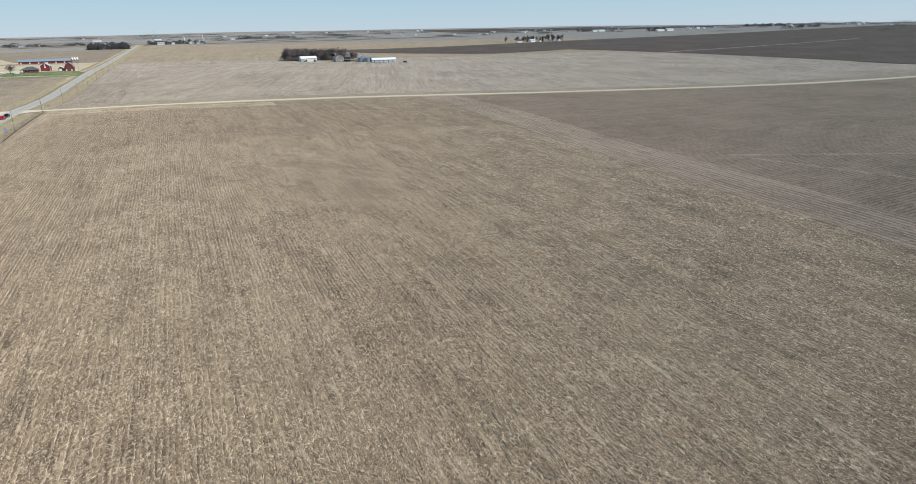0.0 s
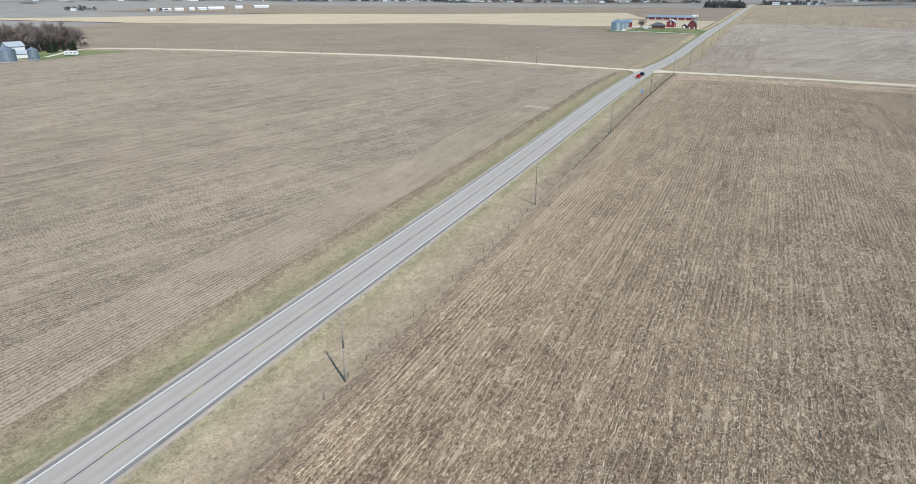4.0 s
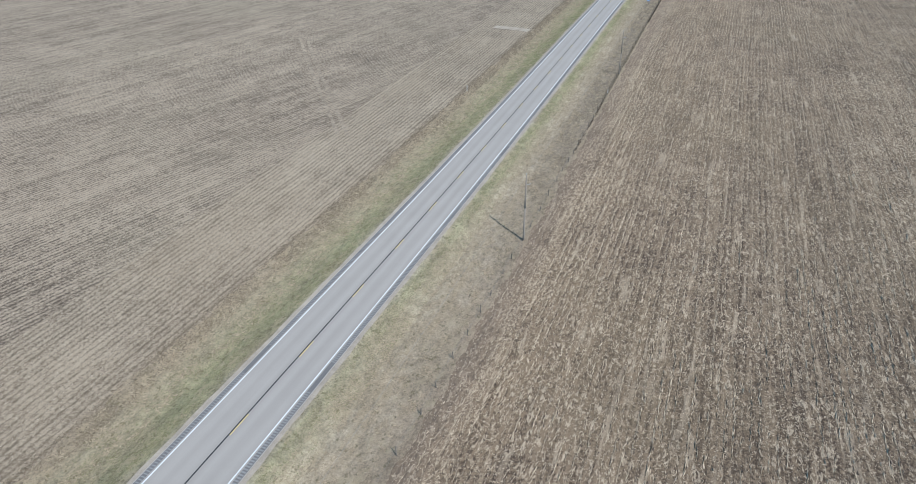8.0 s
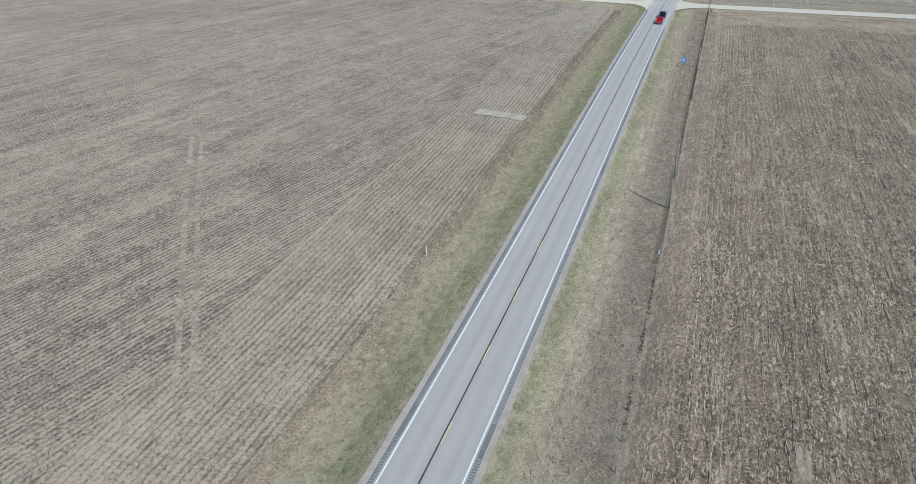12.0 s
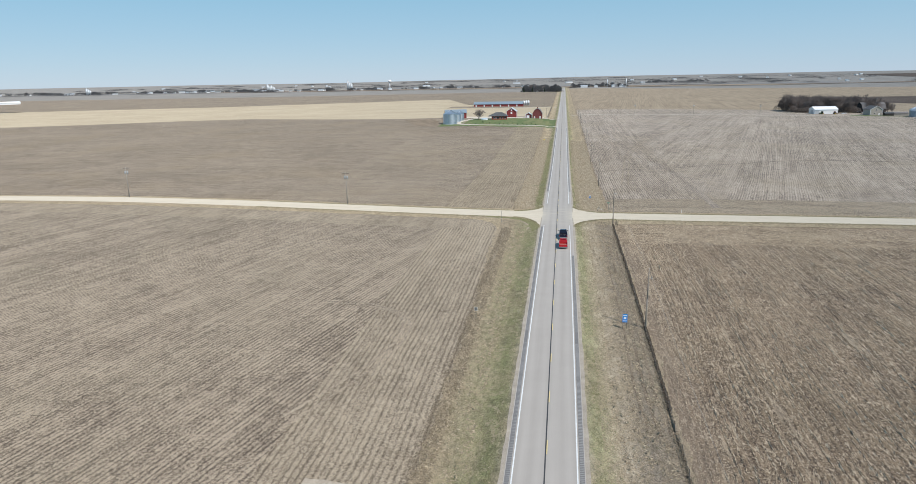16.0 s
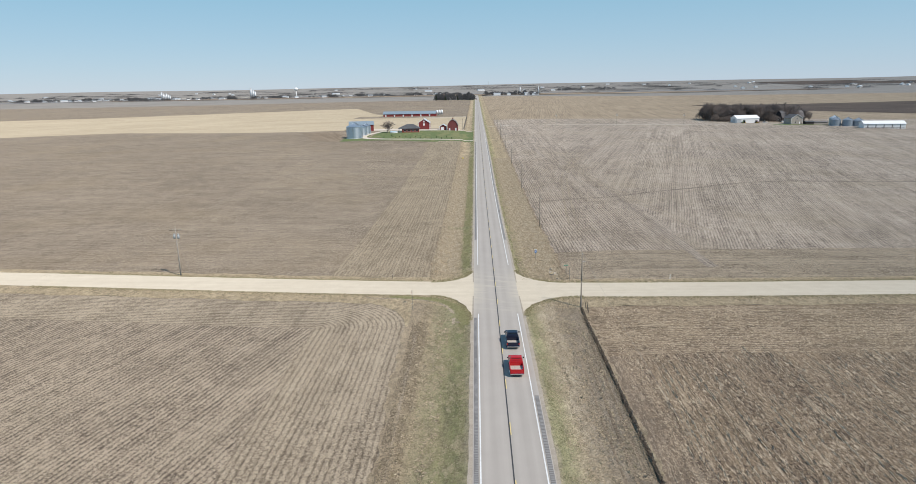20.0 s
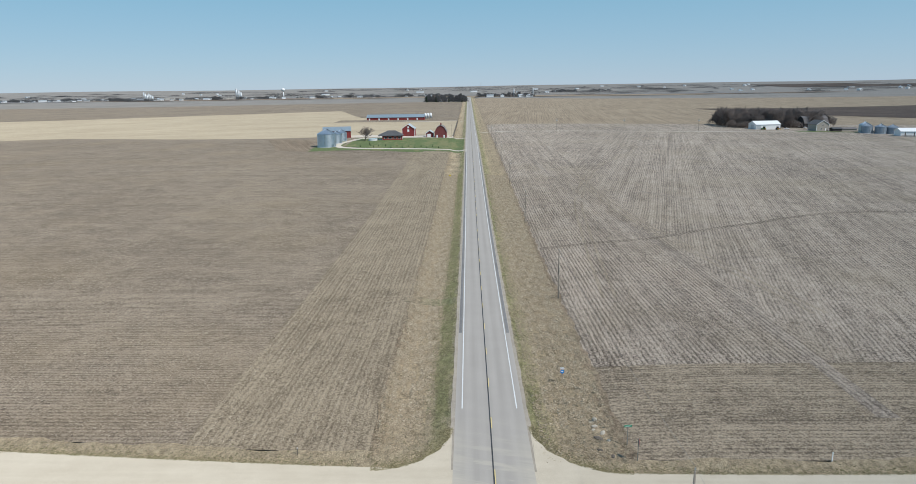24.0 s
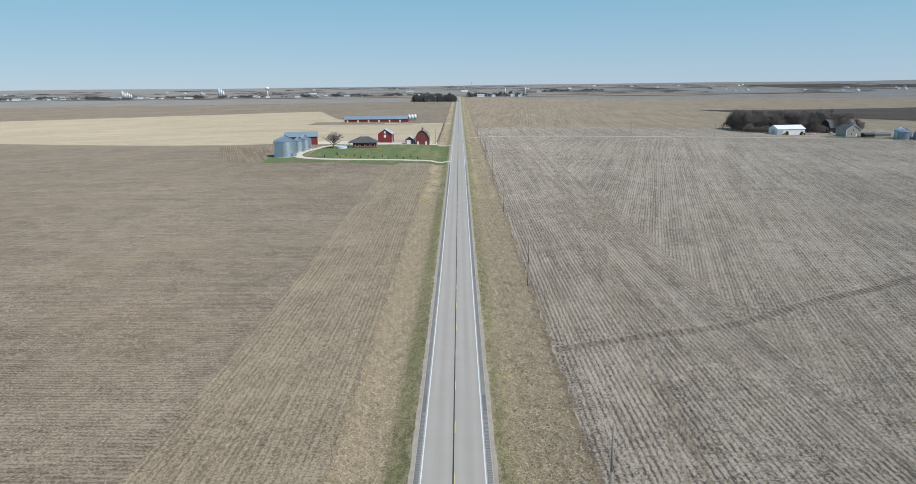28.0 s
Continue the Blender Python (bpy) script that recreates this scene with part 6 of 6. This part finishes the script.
def woods(name, pts, label, seed, mat=None):
    """A belt of bare trees or brush: many small upright slivers in uneven crowns."""
    r = np.random.default_rng(seed)
    verts, faces = [], []
    for x, y, w, h in pts:
        z = float(zg(x, y))
        for _ in range(min(900, int(90 + 9 * w))):
            u = r.normal(0, 0.30)
            a = x + u * w
            b = y + r.normal(0, 0.2) * w * 0.6
            t = r.random() ** 0.8
            top = h * math.sqrt(max(0.06, 1 - (u / 0.7) ** 2)) * (0.84 + 0.16 * math.sin(a * 0.21 + h)) * t
            s = h * r.uniform(0.02, 0.06)
            q = len(verts)
            verts += [(a - s, b, z + top * 0.85), (a + s, b + s * 0.5, z + top * 0.8), (a + r.normal(0, 0.3) * s, b - s * 0.4, z + top + s * 1.2)]
            faces.append((q, q + 1, q + 2))
    ob = new(name, mesh_from(name, verts, faces, mat or WOODS))
    tagged(ob, label, "", "", "stuff")
    return ob


def bushes(name, pts, label, seed):
    return woods(name, pts, label, seed, BRUSH)


def spruce_mesh(seed):
    r = random.Random(seed)
    verts, faces = [], []
    H, n = 10.0, 900
    for i in range(n):
        t = r.random() ** 0.8
        z = 0.6 + t * (H - 0.6)
        rad = (1 - t) * 2.4 * (0.75 + 0.35 * math.sin(z * 4.2)) + 0.1
        a = r.uniform(0, 6.283)
        rr = rad * (0.45 + 0.6 * r.random())
        c = Vector((rr * math.cos(a), rr * math.sin(a), z - 0.25 * rr))
        s = 0.32 + 0.35 * (1 - t)
        o = Vector((math.cos(a), math.sin(a), -0.35)).normalized() * s
        p = Vector((-math.sin(a), math.cos(a), 0)) * s * 0.45
        b = len(verts)
        verts += [c - o * 0.5 - p, c - o * 0.5 + p, c + o, c + Vector((0, 0, s * 0.4))]
        faces += [(b, b + 1, b + 2), (b, b + 2, b + 3), (b + 1, b + 3, b + 2)]
    return mesh_from("needles", [tuple(v) for v in verts], faces, NEEDLE)


SPRUCE = [spruce_mesh(4), spruce_mesh(9)]
SPRUCE_TRUNK = bpy.data.meshes.new("trunk")
bm = bmesh.new()
tube(bm, (0, 0, -0.3), (0, 0, 8.5), 0.2, 0.04, 7)
bm.to_mesh(SPRUCE_TRUNK)
bm.free()
SPRUCE_TRUNK.materials.append(BARK)


def spruce(x, y, size, k, group=""):
    t = new("spruce_tree")
    tagged(t, "dark green spruce with a ragged conical crown", "tree", group)
    t.matrix_world = pose(x, y, float(zg(x, y)), 0, 0, k * 61) @ Matrix.Scale(size / 10.0, 4)
    for nm, me in (("trunk", SPRUCE_TRUNK), ("crown", SPRUCE[k % 2])):
        o = new(nm, me)
        o.parent = t


rt = random.Random(17)
bare_tree(-75, 397, 10.5, 4, "lone bare tree with a round crown beside the drive")
for k in range(95):
    bare_tree(241 + 84 * rt.random() ** 1.1, 553 + 44 * rt.random(), rt.uniform(12, 20), k if k != 4 else 0, "bare tree in the grove behind the white shed", "grove by the white shed")
for k in range(14):
    bare_tree(318 + 30 * rt.random(), 566 + 28 * rt.random(), rt.uniform(9, 15), k, "bare tree behind the old barn", "grove by the white shed")
for k in range(56):
    bare_tree(-540 + 78 * rt.random(), -40 + 46 * rt.random(), rt.uniform(17, 24), k, "bare tree in the western farm's grove", "grove by the western farm")
for k in range(8):
    spruce(-447 + 24 * rt.random(), -48 + 26 * rt.random(), rt.uniform(6.5, 9.5), k, "spruces by the western farm")
for k in range(9):
    bare_tree(-95 + 88 * rt.random(), 1335 + 60 * rt.random(), rt.uniform(13, 18), k if k != 4 else 0, "bare tree in a far grove beside the road", "far roadside grove")
for k in range(4):
    spruce(-92 + 80 * k / 3 + rt.uniform(-5, 5), 1330 + rt.uniform(-5, 12), rt.uniform(9, 13), k, "far roadside spruces")
gable("white_house", -62, 1362, 0, 12, 9, 5, 3, WHITE, PALE_ROOF, "white house among far bare trees", "house")
for k in range(22):
    bare_tree(885 + 200 * rt.random(), 1120 + 80 * rt.random(), rt.uniform(12, 20), k, "bare tree in a far farm's grove", "far eastern grove")
for k in range(5):
    spruce(905 + 160 * rt.random(), 1110 + 50 * rt.random(), rt.uniform(12, 18), k, "far eastern spruces")
for k, (x, y, L) in enumerate(((925, 1120, 14), (960, 1115, 18), (990, 1130, 12), (1010, 1105, 16), (1045, 1120, 12))):
    gable("white_shed", x, y, 20 * k, L, 9, 4.5, 3, WHITE, PALE_ROOF if k % 2 else GREY_ROOF, "white farm building among far trees", "farm building")
bushes("undergrowth", [(240 + 72 * rt.random(), 550 + 44 * rt.random(), 9, 8.5) for _ in range(60)], "bare brush under the grove's trees", 12)
bushes("undergrowth_west", [(-540 + 76 * rt.random(), -40 + 46 * rt.random(), 9, 6) for _ in range(50)], "bare brush under the western grove", 13)
woods("roadside_grove", [(-95 + 88 * rt.random(), 1335 + 50 * rt.random(), 10, rt.uniform(13, 19)) for _ in range(40)], "grey bare trees of a far grove beside the road", 14)
SAPLING = [(-68, 369), (-62.5, 350.5), (-60.5, 357), (-55.7, 356.8), (-51.3, 348.3), (-48.2, 354.9), (-44.2, 348.3), (-40.4, 352.8), (-36, 345), (-32.6, 352.7), (-28.5, 346), (-25.3, 355.3), (-21.3, 348), (-66, 362), (-72, 356)]
for k, (x, y) in enumerate(SAPLING):
    spruce(x, y, 1.5, k, "young spruces on the lawn")


# ---- far country ----
rf = random.Random(31)
# Far soil and stubble, with haze painted in as cooler, greyer tones.
FAR_SOIL = field_mat("far_hazed_soil", (0.16, 0.155, 0.15), (0.235, 0.228, 0.222), 0.4, 6.0, 0.3, 0.4, 0.3, 0.5)
FAR_STRAW = field_mat("far_hazed_stubble", (0.26, 0.238, 0.205), (0.345, 0.315, 0.272), 1.2, 6.0, 0.3, 0.4, 0.3, 0.5)
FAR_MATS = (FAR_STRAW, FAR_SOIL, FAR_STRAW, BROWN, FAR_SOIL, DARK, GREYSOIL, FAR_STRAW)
for k in range(64):
    a = -1.15 + 2.3 * ((k * 0.618) % 1.0)
    d = 1900 + 2700 * ((k * 0.377) % 1.0)
    cx, cy = d * math.sin(a), d * math.cos(a) - 350
    w, dp = rf.uniform(150, 420), rf.uniform(90, 330)
    if cy < 700 or (cy < 2000 and cx > -1500):
        continue
    sl = rf.uniform(-0.15, 0.15)
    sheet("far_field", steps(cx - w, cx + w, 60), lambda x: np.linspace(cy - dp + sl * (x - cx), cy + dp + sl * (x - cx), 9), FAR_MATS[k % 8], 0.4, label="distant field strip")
belts = []
for k in range(95):
    u = rf.random()
    x = -2300 + 2250 * u
    belts.append((x, 2300 + 160 * u + rf.uniform(-60, 120), rf.uniform(14, 48), rf.uniform(8, 15)))
woods("town_trees", belts, "far belt of bare trees round the town", 5)
belts = []
for k in range(190):
    a = rf.uniform(-1.35, 1.35)
    d = rf.uniform(2500, 4750)
    belts.append((d * math.sin(a), d * math.cos(a) - 350, rf.uniform(30, 130), rf.uniform(6, 11)))
for k in range(190):
    a = rf.uniform(-1.2, 1.2)
    d = rf.uniform(3400, 4900)
    belts.append((d * math.sin(a), d * math.cos(a) - 350, rf.uniform(80, 260), rf.uniform(7, 12)))
woods("far_groves", belts, "far scattered farm groves", 6)
belts = []
for (x0, x1, y, n, h) in ((25, 180, 1830, 16, 15), (-1600, -1510, 800, 10, 13), (1850, 1990, 2250, 14, 17), (1790, 1880, 1700, 10, 16), (420, 520, 3215, 8, 16), (610, 700, 3270, 7, 14), (-1330, -1290, 830, 5, 9), (2300, 2500, 1500, 12, 16), (2600, 2900, 2000, 14, 16)):
    for k in range(n):
        belts.append((x0 + (x1 - x0) * k / (n - 1) + rf.uniform(-6, 6), y + rf.uniform(-15, 15), (x1 - x0) / n * 1.6, h * rf.uniform(0.7, 1.1)))
woods("farm_groves", belts, "groves of bare trees round distant farms", 7)

FAR = []


def far_shed(x, y, turn, L, W, e, wall, roof, label, category="farm building", group=""):
    key = (L, W, e, wall.name, roof.name)
    for k2, ob in FAR:
        if k2 == key:
            o = copy_thing(ob, pose(x, y, float(zg(x, y)), 0, 0, turn))
            return o
    o = gable("farm_building", x, y, turn, L, W, e, W * 0.22, wall, roof, label, category)
    tagged(o, group=group)
    FAR.append((key, o))
    return o


for k in range(70):
    u = rf.random()
    far_shed(-2250 + 2150 * u, 2270 + 150 * u + rf.uniform(-40, 110), rf.choice((0, 30, 75)), rf.choice((12, 20)), 10, 4.5, rf.choice((WHITE, WHITE, BEIGE)), rf.choice((PALE_ROOF, GREY_ROOF)), "small white building at the edge of the far town", "building", "far town buildings")
for x, y, L in ((-1315, 822, 12), (-1300, 850, 20), (-1290, 880, 20), (-1280, 912, 12), (-1278, 945, 20), (-1270, 985, 40), (-1262, 1060, 20), (-1240, 1125, 40)):
    far_shed(x, y, 55, L, 12, 4.0, WHITE, WHITE, "long white shed of a distant farm", "farm building", "distant white sheds")
far_shed(-1556, 790, 30, 12, 10, 4.5, WHITE, PALE_ROOF, "white house by a distant grove")
for x, y, t in ((60, 1818, 0), (95, 1822, 90), (150, 1828, 20), (172, 1822, 0)):
    far_shed(x, y, t, 20, 10, 4.5, WHITE, PALE_ROOF, "white building beside the far road", "farm building", "far roadside buildings")
for k in range(90):
    a = rf.uniform(-1.2, 1.2)
    d = rf.uniform(3000, 4750)
    far_shed(d * math.sin(a), d * math.cos(a) - 350, rf.uniform(0, 90), rf.choice((12, 20, 20, 40)), 12, 4.5, WHITE, PALE_ROOF, "white farm building far off", "farm building", "far farm buildings")
for x, y in ((1850, 1690), (1905, 1700), (1930, 2240), (1960, 2238)):
    far_shed(x, y, 10, 40, 14, 5.0, WHITE, PALE_ROOF, "white farm building far off")
for x, y, h, r, lab in ((-860, 2385, 38, 7, "tall pale grain elevator above the far town"), (-1180, 2330, 30, 5, "pale grain elevator tower far off"), (-1165, 2335, 24, 6, "pale grain elevator tower far off"), (-1960, 2290, 24, 7, "grey grain elevator far off"), (128, 1825, 22, 2.6, "tall farm silo beside the far road"), (183, 1835, 24, 2.4, "tall farm silo beside the far road")):
    e = thing("grain_elevator", x, y, 0, lab, "grain elevator")
    for k in range(3 if r > 4 else 1):
        bm = bmesh.new()
        tube(bm, (k * r * 1.1, 0, -1), (k * r * 1.1, 0, h * (1 - 0.16 * k)), r * 0.55, r * 0.55, 14)
        tube(bm, (k * r * 1.1, 0, h * (1 - 0.16 * k)), (k * r * 1.1, 0, h * (1 - 0.16 * k) + r * 0.4), r * 0.55, 0.3, 14)
        part("silo_tube", bm, PALE_ROOF, e, smooth=True)
wt = thing("water_tower", -690, 2400, 0, "white water tower above the far town", "water tower")
bm = bmesh.new()
tube(bm, (0, 0, -1), (0, 0, 28), 2.2, 1.6, 12)
part("stem", bm, WHITE, wt, smooth=True)
bm = bmesh.new()
bmesh.ops.create_uvsphere(bm, u_segments=18, v_segments=12, radius=7.5, matrix=Matrix.Translation((0, 0, 33)) @ Matrix.Diagonal((1, 1, 0.8, 1)))
part("tank", bm, WHITE, wt, smooth=True)
for x, y, h in ((40, 2100, 45), (-2900, 1500, 70)):
    m = thing("radio_mast", x, y, 0, "thin grey radio mast far off", "mast")
    bm = bmesh.new()
    tube(bm, (0, 0, -1), (0, 0, h), 0.55, 0.35, 4)
    part("mast", bm, STEEL, m)

# ---- small things round the farms and the junction ----
POOL_BLUE = plain_mat("pool_cover", (0.40, 0.62, 0.72), (0.55, 0.74, 0.80), 0.6, 0.35)
TRACTOR_GREEN = plain_mat("machine_green", (0.03, 0.11, 0.04), (0.05, 0.15, 0.06), 1.0, 0.4)
pool = thing("swimming_pool", -69.5, 396.5, 0, "round above-ground pool under a pale blue cover", "swimming pool")
bm = bmesh.new()
tube(bm, (0, 0, -0.2), (0, 0, 1.15), 3.1, 3.1, 28)
part("wall", bm, WHITE, pool)
bm = bmesh.new()
tube(bm, (0, 0, 1.16), (0, 0, 1.24), 2.95, 2.7, 28)
part("cover", bm, POOL_BLUE, pool, "pale blue cover")
bm = bmesh.new()
tube(bm, (0, 0, 1.1), (0, 0, 1.2), 3.25, 3.25, 28, False)
part("rim", bm, PALE_ROOF, pool)

yard = thing("board_fence", -35.5, 437, 0, "low pale board fence between the barns", "fence")
for k in range(8):
    part("post", boxed(-7 + 2 * k - 0.07, -7 + 2 * k + 0.07, -0.07, 0.07, -0.3, 1.3), BEIGE, yard)
for z in (0.35, 0.75, 1.12):
    part("rail", boxed(-7.1, 7.1, -0.11, -0.07, z, z + 0.16), BEIGE, yard)

p = thing("utility_pole", -14.9, 436.0, 0, "slim wooden utility pole beside the old barn", "utility pole")
bm = bmesh.new()
tube(bm, (0, 0, -0.4), (0, 0, 9.5), 0.15, 0.1, 8)
part("pole", bm, WOOD, p)
part("crossarm", boxed(-0.8, 0.8, -0.05, 0.05, 8.9, 9.02), POST_WOOD, p)


def farm_tractor(x, y, turn, paint, label):
    t = thing("tractor", x, y, turn, label, "tractor")
    part("hood", boxed(0.3, 2.4, -0.45, 0.45, 0.9, 1.65, bevel=0.08), paint, t)
    part("cab", boxed(-1.1, 0.3, -0.75, 0.75, 1.0, 2.75, bevel=0.08), GLASS, t, "dark glass cab")
    part("cab_roof", boxed(-1.2, 0.4, -0.8, 0.8, 2.76, 2.9, bevel=0.04), paint, t)
    for sx, r in ((-0.7, 0.85), (1.8, 0.55)):
        for sy in (-1, 1):
            bm = bmesh.new()
            tube(bm, (sx, sy * 0.7, r), (sx, sy * 1.15, r), r, r, 18)
            w = part("wheel", bm, BLACK, t)
            bm = bmesh.new()
            tube(bm, (sx, sy * 1.15, r), (sx, sy * 1.19, r), r * 0.5, r * 0.45, 12)
            part("hub", bm, YELLOW_SIGN, w)
    bm = bmesh.new()
    tube(bm, (1.5, 0.2, 1.65), (1.5, 0.2, 2.4), 0.05, 0.05, 6)
    part("exhaust", bm, STEEL, t)


farm_tractor(262, 528.5, 200, TRACTOR_GREEN, "dark green tractor parked before the white shed")
farm_tractor(275, 529.5, 20, BARN_RED, "red tractor parked before the white shed")
for x, y, turn, paint, lab in ((286, 536, 15, WHITE, "white car parked beside the shed"), (310.5, 552, 80, WHITE, "white car parked before the dark barn")):
    c = thing("car", x, y, turn, lab, "car")
    part("body", boxed(-2.2, 2.2, -0.88, 0.88, 0.35, 0.95, bevel=0.15), paint, c)
    bm = bmesh.new()
    lo = [bm.verts.new(v) for v in ((-1.7, -0.8, 0.93), (1.2, -0.8, 0.93), (1.2, 0.8, 0.93), (-1.7, 0.8, 0.93))]
    hi = [bm.verts.new(v) for v in ((-1.1, -0.62, 1.42), (0.4, -0.62, 1.42), (0.4, 0.62, 1.42), (-1.1, 0.62, 1.42))]
    for i in range(4):
        bm.faces.new((lo[i], lo[(i + 1) % 4], hi[(i + 1) % 4], hi[i]))
    bm.faces.new(hi)
    part("cabin", bm, GLASS, c, "dark windows")
    part("roof", boxed(-1.1, 0.4, -0.62, 0.62, 1.42, 1.46), paint, c)
    for sx in (-1.35, 1.35):
        for sy in (-1, 1):
            bm = bmesh.new()
            tube(bm, (sx, sy * 0.68, 0.32), (sx, sy * 0.89, 0.32), 0.32, 0.32, 14)
            part("wheel", bm, BLACK, c)
tk = thing("fuel_tank", 308.5, 559, 0, "small white fuel tank on legs beside the barn", "tank")
bm = bmesh.new()
tube(bm, (-1.1, 0, 1.7), (1.1, 0, 1.7), 0.7, 0.7, 16)
part("tank", bm, WHITE, tk, smooth=False)
for sx in (-0.8, 0.8):
    for sy in (-0.4, 0.4):
        part("leg", boxed(sx - 0.05, sx + 0.05, sy - 0.05, sy + 0.05, -0.2, 1.3), STEEL, tk)

# the single wire that the roadside poles carry
ys_pole = (-402, -325.5, -247.4, -169, -91.5, -16.6, 61.5, 138.2, 214.5, 291, 367, 444, 520)
wire = thing("overhead_wire", 15.3, 0, 0, "thin sagging overhead wire between the roadside poles", "wire", z=0)
for a, b in zip(ys_pole, ys_pole[1:]):
    za, zb = float(zg(15.3, a)) + 10.2, float(zg(15.3, b)) + 10.2
    bm = bmesh.new()
    last = None
    for k in range(13):
        u = k / 12
        q = Vector((0, a + (b - a) * u, za + (zb - za) * u - 0.9 * 4 * u * (1 - u)))
        if last is not None:
            tube(bm, last, q, 0.011, 0.011, 4, False)
        last = q
    part("span", bm, STEEL, wire)

# broken posts at the fence's end
for dx, dy, h, lean in ((0.5, -0.6, 1.1, 4), (0.9, -1.6, 1.5, -9), (0.7, -2.6, 0.8, 14), (1.1, -0.9, 0.9, -16)):
    s = thing("fence_post", 15.4 + dx, -16.6 + dy, 0, "weathered broken fence post beside the pole", "fence post", "old posts at the corner")
    bm = bmesh.new()
    tube(bm, (0, 0, -0.3), (h * math.sin(radians(lean)), 0.05, h), 0.07, 0.055, 7)
    part("post", bm, POST_WOOD, s)

# trodden line round the south-west corner and the green fringe outside it
for pts in ([(-7.8, -24.5), (-8.0, -19.6), (-9.1, -16.5), (-10.8, -14.5), (-12.6, -13.6), (-17, -12.6), (-25, -11.8)], [(-5.1, -24.4), (-6.4, -24.2), (-7.8, -23.6)]):
    ribbon("trodden_line", pts, 0.55, TRACK, 0.05, label="pale trodden line through the corner grass")
CORNER_RUN = np.array([(-5.9, -26.0), (-6.0, -22.5), (-6.7, -18.6), (-8.0, -15.6), (-10.4, -13.3), (-13.6, -12.2), (-20, -11.2)])
ru = np.random.default_rng(78)
uu = ru.random(5200) * 6
xs_c = np.interp(uu, np.arange(7), CORNER_RUN[:, 0]) + ru.normal(0, 0.42, 5200)
ys_c = np.interp(uu, np.arange(7), CORNER_RUN[:, 1]) + ru.normal(0, 0.42, 5200)
strewn("corner_green", "dark green fringe of grass round the corner", BLADE_GREEN, 62, (xs_c, ys_c), length=0.3, width=0.06, lift=0.07, spread=6.3, rise=0.3)
# tufts along the gravel corners
rc = np.random.default_rng(77)
TUFT = piece_mat("edge_tufts", (0.13, 0.12, 0.06), (0.34, 0.30, 0.18))
tx, ty = [], []
for sx, sy, rx, ry in ((-1, 1, 8.5, 9.0), (1, 1, 10.0, 10.0), (-1, -1, 8.0, 14.0), (1, -1, 12.0, 11.0)):
    ye = float(lane_y(sx * 8)) + sy * (LANE_W - 0.3)
    a = rc.uniform(0, math.pi / 2, 1500)
    out = rc.gamma(1.2, 0.55, 1500) - 0.12
    tx.append(sx * (4.6 + rx) - sx * (rx - out) * np.cos(a))
    ty.append(ye + sy * ry - sy * (ry - out) * np.sin(a))
strewn("corner_tufts", "ragged grass tufts along the gravel corners", TUFT, 61, (np.concatenate(tx), np.concatenate(ty)), length=0.26, width=0.06, lift=0.06, spread=6.3, rise=0.3)
lx = rc.uniform(-95, 95, 18000)
lx = lx[np.abs(lx) > 15]
side = np.where(rc.random(len(lx)) < 0.5, -1, 1)
ly = lane_y(lx) + side * (LANE_W - 0.15 + rc.gamma(1.2, 0.6, len(lx)))
strewn("lane_tufts", "ragged grass tufts along the gravel road", TUFT, 62, (lx, ly), length=0.28, width=0.06, lift=0.05, spread=6.3, rise=0.3)
